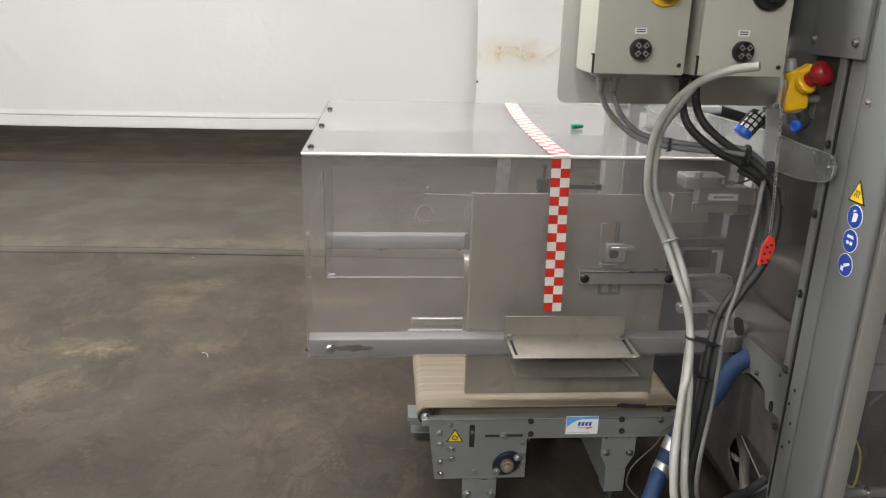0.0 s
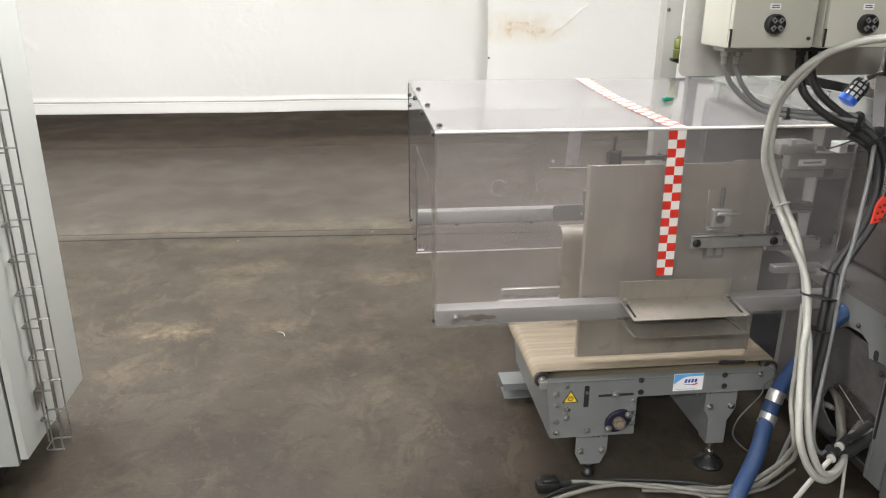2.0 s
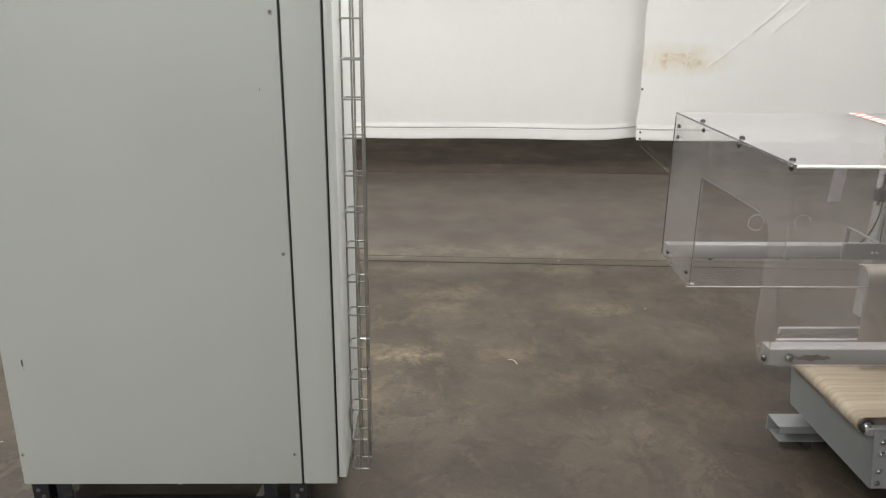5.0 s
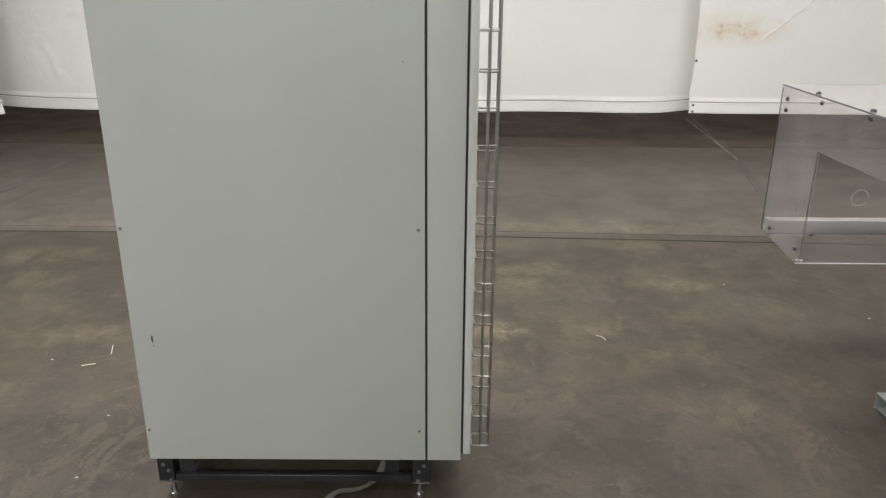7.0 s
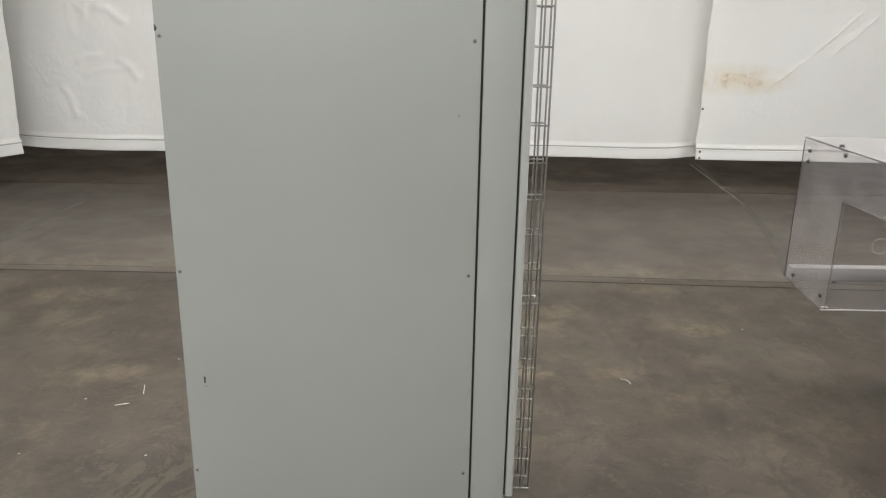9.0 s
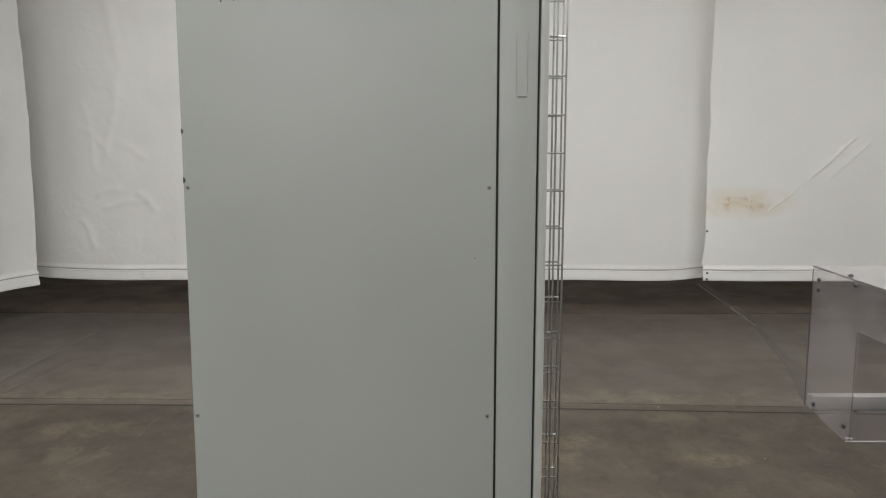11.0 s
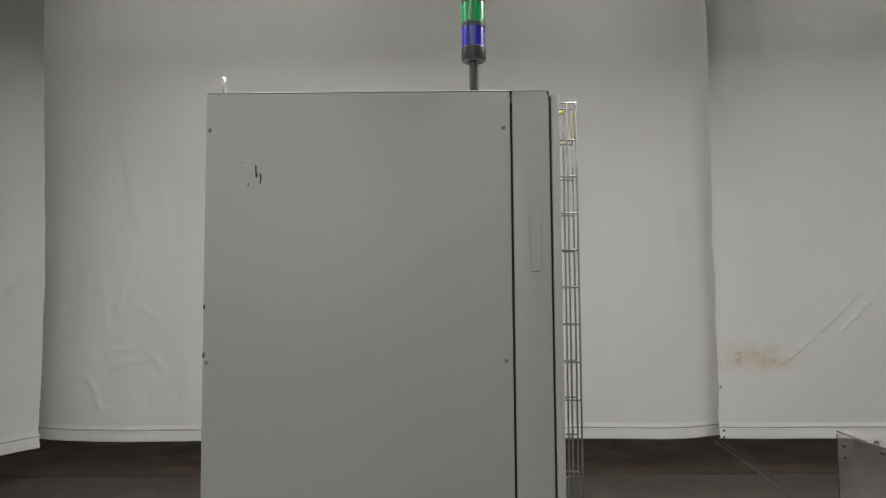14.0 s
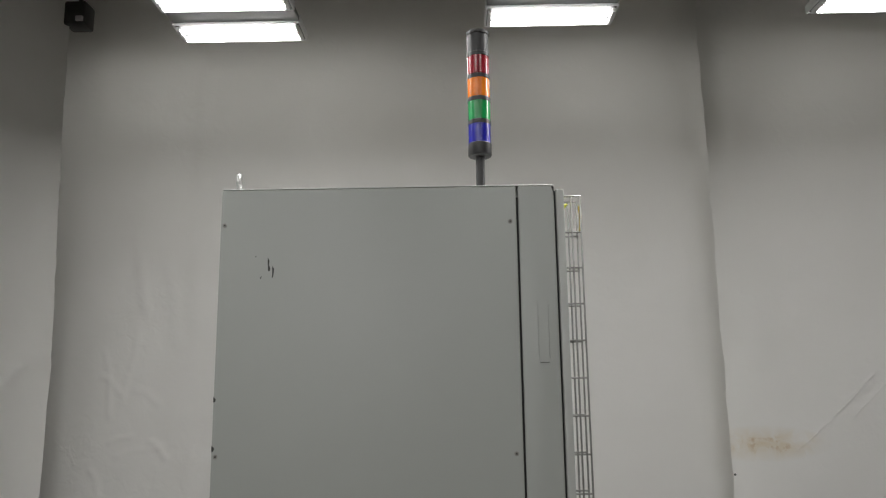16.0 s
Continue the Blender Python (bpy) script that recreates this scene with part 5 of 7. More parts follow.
    part("sign_symbol", box(B(), 0.2385, 0.2415, yp - 0.0014, yp - 0.0008, 0.282, 0.285), BLACKPL, wt)
    # maker's sticker as plain shapes
    st = part("sticker", box(B(), 0.5585, 0.652, yp - 0.0008, yp + 0.0004, 0.289, 0.347), WHITEPRINT, root, "white sticker with blue corner and swoosh")
    part("sticker_band", slab(B(), [(0.5595, 0.346), (0.651, 0.346), (0.651, 0.338), (0.61, 0.337), (0.58, 0.328), (0.5595, 0.312)], "y", yp - 0.0013, yp - 0.0007), material("light_blue_print", (0.12, 0.36, 0.68), 0.4, 0, 0.05, 20), st)
    oval = [(0.612 + 0.034 * math.cos(2 * math.pi * k / 24), 0.322 + 0.0155 * math.sin(2 * math.pi * k / 24)) for k in range(24)]
    part("sticker_oval", slab(B(), oval, "y", yp - 0.0016, yp - 0.001), WHITEPRINT, st)
    for k in range(4):
        part("sticker_mark", slab(B(), [(0.592 + 0.0105 * k, 0.3165), (0.599 + 0.0105 * k, 0.3165), (0.6015 + 0.0105 * k, 0.3285), (0.5945 + 0.0105 * k, 0.3285)], "y", yp - 0.0022, yp - 0.0015), BLUESIGN, st)
    part("sticker_mark", slab(B(), [(0.585, 0.3135), (0.606, 0.3085), (0.632, 0.3115), (0.606, 0.3105)], "y", yp - 0.0022, yp - 0.0015), BLUESIGN, st)
    part("sticker_mark", slab(B(), [(0.614, 0.309), (0.634, 0.3145), (0.635, 0.311), (0.622, 0.3065)], "y", yp - 0.0024, yp - 0.0017), REDVINYL, st)
    part("sticker_mark", box(B(), 0.564, 0.63, yp - 0.0013, yp - 0.0007, 0.2935, 0.2955), material("grey_print", (0.5, 0.52, 0.55), 0.5, 0, 0.05), st)
    # legs
    for x, ztop in ((0.316, 0.146), (0.718, 0.277)):
        for y in (1.867, 2.372):
            s = 1 if y < 2 else -1
            bm = B()
            slab(bm, [(x - 0.05, ztop - 0.002), (x + 0.05, ztop - 0.002), (x + 0.05, ztop - 0.058), (x + 0.03, ztop - 0.098), (x - 0.03, ztop - 0.098), (x - 0.05, ztop - 0.058)], "y", y - 0.004 if s > 0 else y, y if s > 0 else y + 0.004, 0.0008)
            lg = part("leg", bm, CONVGREY, root)
            part("leg_lip", box(B(), x - 0.05, x + 0.05, min(y - 0.004 * s, y + 0.03 * s), max(y - 0.004 * s, y + 0.03 * s), ztop - 0.0025, ztop + 0.0005), ZINC, lg)
            for dx in (-0.035, 0.035):
                bm = B()
                bolt(bm, (x + dx, y - 0.004 * s, ztop - 0.048), (0, -s, 0), 0.0075, 0.010)
                part("bolt", bm, ZINC, lg)
            yc = y + 0.012 * s
            if ztop > 0.2:
                part("leg_tube", box(B(), x - 0.03, x + 0.03, min(y - 0.002 * s, y + 0.05 * s), max(y - 0.002 * s, y + 0.05 * s), 0.092, ztop - 0.09, 0.002), CONVGREY, lg)
                yc = y + 0.024 * s
            part("leg_spindle", rod(B(), (x, yc, 0.02), (x, yc, 0.12), 0.008, 10), ZINC, lg)
            part("leg_nut", turned(B(), [(0.014, 0), (0.014, 0.012)], Matrix.Translation((x, yc, 0.040)), 6), ZINC, lg)
            k = 1.0 if ztop > 0.2 else 0.45
            part("rubber_foot", turned(B(), [(0.046 * k, 0.0), (0.048 * k, 0.008), (0.042 * k, 0.016), (0.02 * k, 0.026), (0.012, 0.036)], Matrix.Translation((x, yc, 0.0)), 28), BLACKPL, lg)
    part("leg_panel", box(B(), 0.690, 0.694, 1.90, 2.34, 0.098, 0.262, 0.001), CONVGREY, root, "folded sheet between the legs")
    part("panel_lip", box(B(), 0.694, 0.728, 1.90, 2.34, 0.098, 0.102, 0.001), CONVGREY, root)
    for x in (0.46, 0.655):
        part("belt_stay", box(B(), x, x + 0.004, 1.90, 1.925, 0.245, 0.276, 0.001), CONVGREY, root)
    part("motor", rod(B(), (0.36, 1.95, 0.205), (0.36, 2.25, 0.205), 0.045, 24), DARKSTEEL, root)
    return root


belt_conveyor()


def floor_channel():
    root = thing("steel_channel", "open zinc-plated steel channel lying beneath the conveyor", "channel")
    x0, x1, y0, y1, z0 = 0.122, 0.66, 2.30, 2.385, 0.03
    part("web", box(B(), x0, x1, y1 - 0.003, y1, z0, z0 + 0.062), CONVGREY, root)
    part("upper_flange", box(B(), x0, x1, y0, y1 - 0.003, z0 + 0.059, z0 + 0.062), CONVGREY, root)
    part("lower_flange", box(B(), x0 + 0.01, x1, y0, y1 - 0.003, z0, z0 + 0.003), CONVGREY, root)
    part("lip", box(B(), x0 + 0.004, x1, y0 - 0.003, y0, z0 + 0.035, z0 + 0.062), CONVGREY, root)
    for x in (0.22, 0.60):
        part("support_block", box(B(), x, x + 0.04, y0 + 0.01, y1 - 0.01, 0.0, z0, 0.002), DARKSTEEL, root)
    return root


floor_channel()


# ---- packaging machine ----
def packaging_machine():
    root = thing("packaging_machine", "grey painted packaging machine frame with clear plastic doors", "machine")
    X = 1.025
    part("corner_post", box(B(), X, 1.045, 1.405, 1.532, 0.12, 2.4, 0.012, 3), MACHGREY, root, "grey painted corner post")
    part("post_front", box(B(), 1.0445, 1.09, 1.400, 1.44, 0.10, 2.4, 0.004, 2), MACHPALE, root, "pale painted door edge")
    part("post_band", box(B(), X + 0.003, 1.045, 1.5325, 1.588, 0.14, 2.4, 0.002), MACHGREY, root)
    part("gasket", box(B(), X + 0.001, 1.045, 1.5885, 1.594, 0.27, 2.0), BLACKGAP, root)
    # side panel with stepped lower edge, and the lower plate behind it with a hand hole
    bm = B()
    slab(bm, [(1.594, 0.64), (1.845, 0.625), (1.835, 0.512), (1.815, 0.503), (1.79, 0.520), (1.775, 0.525), (1.72, 0.53), (1.69, 0.516), (1.674, 0.477), (1.64, 0.485), (1.61, 0.487), (1.60, 0.47), (1.594, 0.46)], "x", X + 0.002, X + 0.010, 0.001)
    part("side_panel", bm, MACHGREY, root)
    part("lower_strip", box(B(), X + 0.002, X + 0.010, 1.5885, 1.602, 0.14, 0.455, 0.002), MACHGREY, root)
    bm = B()
    slab(bm, [(1.612, 0.50), (2.10, 0.52), (2.10, 0.165), (1.932, 0.165), (1.844, 0.155), (1.785, 0.150), (1.735, 0.180), (1.79, 0.190), (1.83, 0.215), (1.845, 0.25), (1.83, 0.29), (1.79, 0.32), (1.73, 0.338), (1.66, 0.332), (1.612, 0.318)], "x", X + 0.014, X + 0.019)
    part("lower_plate", bm, material("scuffed_grey_plate", (0.098, 0.096, 0.094), 0.5, 0.1, 0.22, 7, 0.12, 60, tint=(0.055, 0.050, 0.047), spec=0.3), root, "scuffed satin grey plate with a hand hole")
    bm = B()
    slab(bm, [(1.612, 0.33), (1.70, 0.35), (1.772, 0.34), (1.80, 0.325), (1.72, 0.215), (1.63, 0.27)], "x", X + 0.008, X + 0.011)
    part("lower_cover", bm, SMOKE, root, "smoky clear plastic cover")
    part("cover_edge", rod(B(), (X + 0.007, 1.775, 0.335), (X + 0.007, 1.612, 0.272), 0.0014, 6), GREENPALE, root)
    part("plate_slot", slab(B(), rounded(1.640, 1.658, 0.483, 0.513, 0.008), "x", X + 0.0005, X + 0.003), BLACKGAP, root)
    part("side_window", box(B(), X - 0.003, X + 0.002, 1.5945, 1.90, 0.62, 1.37), SMOKE, root, "clear plastic side window")
    part("window_strip", box(B(), X - 0.004, X + 0.003, 1.596, 1.62, 0.62, 1.37, 0.001), MACHGREY, root)
    for z in (0.625, 0.825, 1.02, 1.18):
        bm = B()
        bolt(bm, (X - 0.004, 1.605, z), (-1, 0, 0), 0.007, 0.006)
        part("window_bolt", bm, DARKSTEEL, root)
    for y, z in ((1.562, 0.591), (1.555, 0.505), (1.575, 0.548), (1.635, 0.594), (1.545, 0.46), (1.57, 0.43)):
        bm = B()
        turned(bm, [(0.004, 0), (0.004, 0.0015)], aim((X + 0.002, y, z), (X - 1, y, z)), 10)
        part("rivet_hole", bm, BLACKGAP, root)
    for y, z, r in ((1.612, 0.462, 0.006), (1.735, 0.548, 0.005)):
        bm = B()
        bolt(bm, (X - 0.001, y, z), (-1, 0, 0), r, 0.006)
        part("panel_bolt", bm, DARKSTEEL, root)
    # upper panel
    up = part("upper_panel", box(B(), X - 0.012, X + 0.002, 1.535, 1.735, 1.366, 2.3, 0.004, 2), MACHGREY, root)
    for y, z in ((1.56, 1.40), (1.72, 1.40), (1.56, 1.55)):
        bm = B()
        bolt(bm, (X - 0.012, y, z), (-1, 0, 0), 0.007, 0.008)
        part("bolt", bm, ZINC, up)
    bm = B()
    bolt(bm, (X, 1.50, 1.285), (-1, 0, 0), 0.006, 0.006)
    part("post_bolt", bm, ZINC, root)
    part("lower_sill", box(B(), 1.046, 2.3, 1.42, 1.50, 0.16, 0.24, 0.004), MACHGREY, root)
    part("window_rail", box(B(), 1.10, 2.3, 1.56, 1.62, 0.66, 0.74, 0.004), MACHPALE, root)
    part("right_post", box(B(), 2.25, 2.32, 1.41, 1.5, 0.1, 2.4, 0.006), MACHGREY, root)
    part("front_window", box(B(), 1.091, 2.25, 1.428, 1.433, 0.24, 2.2), DOORSHEET, root, "clear plastic front door")
    part("side_sheet", box(B(), X + 0.004, X + 0.014, 1.736, 2.86, 1.19, 2.4, 0.002), MACHGREY, root)
    part("back_sheet", box(B(), X + 0.016, 1.45, 2.862, 2.872, 1.19, 2.4, 0.002), MACHGREY, root)
    part("lower_back_sheet", box(B(), X + 0.03, 1.45, 2.862, 2.872, 0.15, 1.08, 0.002), MACHGREY, root)
    part("inner_wall", box(B(), 1.34, 1.35, 1.62, 2.86, 0.16, 2.39), DARKSTEEL, root)
    part("drive_housing", box(B(), 1.16, 1.335, 1.84, 2.10, 0.63, 0.80, 0.03, 3), material("dull_brown_grey_housing", (0.07, 0.064, 0.058), 0.5, 0, 0.15, 6, 0.1), root, "dull brown-grey drive housing")
    part("inner_column", box(B(), 1.18, 1.24, 1.66, 1.72, 0.63, 1.37, 0.004), GRIME, root)
    part("inner_ledge", box(B(), 1.05, 1.335, 1.86, 2.10, 0.575, 0.604, 0.002), MACHGREY, root)
    part("inner_tag", box(B(), 1.09, 1.093, 1.80, 1.85, 1.21, 1.25, 0.001), WHITEPRINT, root, "small white tag inside the window")
    # rear and floor panels added to close the frame and keep light off the floor
    part("back_panel", box(B(), 1.45, 2.3, 2.86, 2.88, 0.15, 2.3, 0.002), MACHGREY, root)
    part("inner_panel", box(B(), 1.50, 1.52, 1.52, 2.86, 0.15, 2.3, 0.002), MACHGREY, root)
    part("base_plate", box(B(), 1.045, 2.3, 1.50, 2.9, 0.13, 0.16, 0.003), DARKSTEEL, root)
    part("inner_shelf", box(B(), 1.04, 1.5, 1.62, 2.3, 0.605, 0.625, 0.002), MACHGREY, root)
    part("roof", box(B(), 1.03, 2.32, 1.41, 2.9, 2.4, 2.43, 0.004), MACHGREY, root)
    for x, y in ((1.06, 1.47), (2.27, 1.47), (2.27, 2.85), (1.5, 2.84)):
        part("foot", turned(B(), [(0.055, 0), (0.058, 0.012), (0.05, 0.022), (0.016, 0.034), (0.014, 0.14)], Matrix.Translation((x, y, 0)), 24), BLACKPL, root, "black round machine foot")
    # rear frame with a round-cornered opening, and the rear post
    for x0, x1, z0, z1 in ((1.05, 1.095, 0.12, 2.4), (1.21, 1.35, 0.12, 2.4), (1.095, 1.21, 0.12, 1.165), (1.095, 1.21, 1.45, 2.4)):
        part("rear_frame", box(B(), x0, x1, 3.08, 3.11, z0, z1, 0.0), MACHGREY, root)
    for z in (1.212, 1.308, 1.41, 1.52):
        bm = B()
        bolt(bm, (1.064, 3.08, z), (0, -1, 0), 0.006, 0.005)
        part("bolt", bm, ZINC, root)
    part("rear_post", box(B(), 1.088, 1.170, 3.48, 3.56, 0.0, 2.4, 0.006, 2), MACHPALE, root, "grey square rear post")
    bm = B()
    bolt(bm, (1.100, 3.48, 1.343), (0, -1, 0), 0.006, 0.006)
    part("post_bolt", bm, DARKSTEEL, root)
    part("rear_tie", box(B(), 1.10, 1.16, 3.11, 3.48, 2.2, 2.3, 0.004), MACHGREY, root)
    part("rear_ledge", box(B(), 1.06, 1.45, 2.873, 3.08, 1.05, 1.08, 0.003), MACHGREY, root)
    # round motor and parts low inside
    part("motor", rod(B(), (1.16, 1.78, 0.30), (1.16, 2.1, 0.30), 0.09, 28, 0.01), GRIME, root)
    # Added brown sheet that keeps the hand hole dark and hides what lies behind.
    part("hole_backing", box(B(), 1.115, 1.125, 1.61, 2.1, 0.162, 0.50), GRIME, root, "dark brown sheet added behind the hand hole")
    part("gearbox", box(B(), 1.10, 1.28, 1.68, 1.78, 0.16, 0.26, 0.008), GRIME, root)
    part("rusty_bracket", box(B(), 1.08, 1.20, 1.66, 1.70, 0.20, 0.235, 0.004), RUST, root, "rusty bracket")
    part("inner_pipe", hose(B(), [(1.047, 1.735, 0.162), (1.05, 1.746, 0.191), (1.058, 1.775, 0.225), (1.066, 1.80, 0.255), (1.09, 1.893, 0.275), (1.10, 1.94, 0.29)], 0.014, 6, 12), DIRTYHOSE, root)
    part("paper_wad", slab(B(), [(1.80, 0.228), (1.825, 0.222), (1.868, 0.212), (1.86, 0.228), (1.83, 0.238), (1.805, 0.24)], "x", 1.045, 1.06, 0.004), DIRTYHOSE, root)
    part("inner_tank", box(B(), 1.25, 1.5, 1.70, 1.95, 0.16, 0.42, 0.03, 3), DARKSTEEL, root)
    part("window_beam", box(B(), 1.091, 2.25, 1.575, 1.60, 0.578, 0.652, 0.003), MACHPALE, root)
    part("lower_tube", rod(B(), (1.05, 1.52, 0.329), (2.25, 1.52, 0.329), 0.012, 12), GREYMECH, root)
    part("tube_clip", box(B(), 1.225, 1.24, 1.50, 1.535, 0.305, 0.345, 0.003), ZINC, root)
    part("inner_gear", turned(B(), [(0.030, 0), (0.034, 0.012), (0.022, 0.016), (0.022, 0.03), (0.008, 0.034)], aim((1.211, 1.575, 0.427), (1.211, 0, 0.427)), 26), BLACKPL, root)
    part("inner_cable", hose(B(), [(1.150, 1.545, 0.68), (1.144, 1.51, 0.626), (1.144, 1.50, 0.537), (1.147, 1.50, 0.459), (1.160, 1.50, 0.38), (1.176, 1.50, 0.36), (1.186, 1.50, 0.379), (1.19, 1.51, 0.443), (1.188, 1.54, 0.474)], 0.0026, 6, 8), YELLOWCABLE, root, "yellow cable hanging in a loop")
    part("inner_hose", hose(B(), [(1.30, 1.80, 0.60), (1.38, 1.80, 0.615), (1.44, 1.80, 0.63), (1.495, 1.82, 0.65)], 0.022, 6, 14), BLUEHOSE, root, "blue hose inside the machine")
    part("inner_flywheel", rod(B(), (1.34, 1.64, 0.48), (1.34, 1.69, 0.48), 0.06, 24, 0.006), BLACKPL, root)
    return root


packaging_machine()


def safety_sign(name, label, z, mark):
    root = thing(name, label, "safety sign", "safety signs on the post")
    x = 1.0246
    def disc(nm, r, dx, mat):
        part(nm, turned(B(), [(r, 0), (r, 0.0007)], aim((x - dx, 1.468, z), (x - 1, 1.468, z)), 32), mat, root)
    disc("rim", 0.0255, 0.0, WHITEPRINT)
    disc("face", 0.0238, 0.0006, BLUESIGN)
    for pts in mark:
        part("symbol", slab(B(), [(1.468 - u * 0.001, z + v * 0.001) for u, v in pts], "x", x - 0.0019, x - 0.0012), WHITEPRINT, root)


safety_sign("safety_sign", "round blue sign with a white glove shape", 1.052, [[(-6, -13), (8, -9), (11, 6), (4, 9), (-4, 6)], [(-7, 8), (2, 12), (2, 15), (-6, 14)]])
safety_sign("safety_sign", "round blue sign with white goggles shape", 0.999, [[(-11, -1), (-2, -1), (-2, -8), (-9, -8)], [(2, -1), (11, -1), (9, -8), (2, -8)], [(-12, 6), (12, 6), (9, 12), (-9, 12)]])
safety_sign("safety_sign", "round blue sign with a white open book shape", 0.945, [[(-3, -6), (16, 4), (14, 9), (4, 5), (-4, 2)], [(-13, -14), (-2, -15), (-4, -5), (-12, -4)]])
root = thing("hot_surface_sign", "yellow triangular hot surface warning sign", "safety sign")
part("rim", slab(B(), [(1.502, 1.080), (1.444, 1.080), (1.473, 1.130)], "x", 1.0236, 1.0246), BLACKPL, root)
part("face", slab(B(), [(1.496, 1.0835), (1.450, 1.0835), (1.473, 1.1235)], "x", 1.0228, 1.0235), YELLOW, root)
for k in (-1, 0, 1):
    part("symbol", hose(B(), [(1.0224, 1.473 + 0.006 * k, 1.092), (1.0224, 1.475 + 0.006 * k, 1.097), (1.0224, 1.471 + 0.006 * k, 1.102), (1.0224, 1.473 + 0.006 * k, 1.108)], 0.0009, 4, 5), BLACKPL, root)

dl = thing("door_latch", "small shiny steel door latch", "latch")
part("plate", box(B(), 1.05, 1.075, 1.388, 1.3995, 0.165, 0.21, 0.002), ZINC, dl)
part("tongue", box(B(), 1.055, 1.068, 1.378, 1.3885, 0.175, 0.20, 0.003), ZINC, dl)


# ---- isolator boxes on their mounting plate ----
bp = thing("mounting_plate", "bare steel mounting plate with rounded corner", "plate")
part("plate", slab(B(), rounded(0.459, 1.02, 1.232, 2.1, 0.022), "y", 1.852, 1.856, 0.0008), material("galvanised_plate", (0.55, 0.54, 0.51), 0.42, 0.2, 0.06, 5, 0.05), bp)
part("standoff", box(B(), 0.98, 1.024, 1.856, 1.90, 1.4, 2.0, 0.003), MACHGREY, bp)


def isolator_box(x0, x1, knob, label):
    root = thing("isolator_box", label, "switch box", "isolator boxes")
    z0, z1, y0, y1 = 1.318, 1.72, 1.668, 1.850
    part("body", box(B(), x0, x1, y0 + 0.004, y1 - 0.04, z0 - 0.002, z1, 0.006, 2), BOXPAINT, root)
    part("rear_spacer", box(B(), x0 + 0.03, x1 - 0.03, y1 - 0.04, y1 + 0.001, z0 + 0.03, z1 - 0.03), MACHGREY, root)
    door = part("door", box(B(), x0, x1 + 0.002, y0 - 0.014, y0 + 0.003, z0, z1, 0.005, 2), BOXPAINT, root)
    part("hinge_gap", box(B(), x0 - 0.003, x0 + 0.0015, y0 - 0.0148, y0 - 0.012, z0 + 0.002, z0 + 0.042), BLACKGAP, door)
    part("hinge_gap", box(B(), x0 - 0.006, x0 + 0.0015, y0 - 0.0148, y0 - 0.013, z0 + 0.040, z0 + 0.043), BLACKGAP, door)
    xc = (x0 + x1) / 2 - 0.002
    so = part("socket", turned(B(), [(0.0225, 0), (0.0225, 0.014), (0.020, 0.018), (0.0185, 0.018), (0.0185, 0.013)], aim((xc, y0 - 0.014, 1.372), (xc, y0 - 1, 1.372)), 28), BLACKPL, root, "black round connector socket")
    for a in (45, 135, 225, 315):
        c, s2 = math.cos(radians(a)), math.sin(radians(a))
        bm = B()
        slab(bm, [(xc + c * 0.006 - s2 * 0.004, 1.372 + s2 * 0.006 + c * 0.004), (xc + c * 0.006 + s2 * 0.004, 1.372 + s2 * 0.006 - c * 0.004), (xc + c * 0.0175 + s2 * 0.005, 1.372 + s2 * 0.0175 - c * 0.005), (xc + c * 0.0175 - s2 * 0.005, 1.372 + s2 * 0.0175 + c * 0.005)], "y", y0 - 0.034, y0 - 0.030)
        part("contact", bm, GREYMECH, so)
        part("pin_hole", turned(B(), [(0.0026, 0), (0.0026, 0.0006)], aim((xc + c * 0.0125, y0 - 0.034, 1.372 + s2 * 0.0125), (xc + c * 0.0125, y0 - 1, 1.372 + s2 * 0.0125)), 10), BLACKPL, so)
    tag = part("label_plate", box(B(), xc - 0.014, xc + 0.012, y0 - 0.0152, y0 - 0.0138, 1.4035, 1.4165, 0.0004), WHITEPRINT, root, "white label with two unreadable lines")
    for zz in (1.4072, 1.4118):
        part("label_bar", box(B(), xc - 0.0105, xc + 0.0085, y0 - 0.0157, y0 - 0.0151, zz, zz + 0.0022), BLACKPL, tag)
    part("door_screw", turned(B(), [(0.0045, 0), (0.0045, 0.003), (0.0028, 0.005)], aim((x1 - 0.012, y0 - 0.014, z0 + 0.022), (x1 - 0.012, y0 - 1, z0 + 0.022)), 12), DARKSTEEL, root)
    xk = xc + 0.043
    if knob == "red":
        part("knob_plate", turned(B(), [(0.040, 0), (0.040, 0.005), (0.036, 0.008)], aim((xk, y0 - 0.014, 1.500), (xk, y0 - 1, 1.500)), 36), YELLOW, root, "yellow switch rosette")
        part("knob", turned(B(), [(0.027, 0), (0.029, 0.010), (0.025, 0.026), (0.012, 0.028)], aim((xk, y0 - 0.021, 1.500), (xk, y0 - 1, 1.500)), 30), REDKNOB, root, "red rotary switch")
    else:
        part("knob_plate", turned(B(), [(0.040, 0), (0.040, 0.008), (0.036, 0.012)], aim((xk, y0 - 0.014, 1.498), (xk, y0 - 1, 1.498)), 36), BLACKPL, root, "black switch rosette")
        part("knob", box(B(), xk - 0.011, xk + 0.011, y0 - 0.05, y0 - 0.025, 1.475, 1.52, 0.006, 2), BLACKPL, root, "black rotary switch")
    part("gland_plate", box(B(), x0 + (0.036 if knob == "red" else 0.006), x0 + (0.108 if knob == "red" else 0.076), 1.75, 1.81, z0 - 0.016, z0 - 0.0025, 0.002), GREYMECH if knob == "red" else BLACKPL, root)
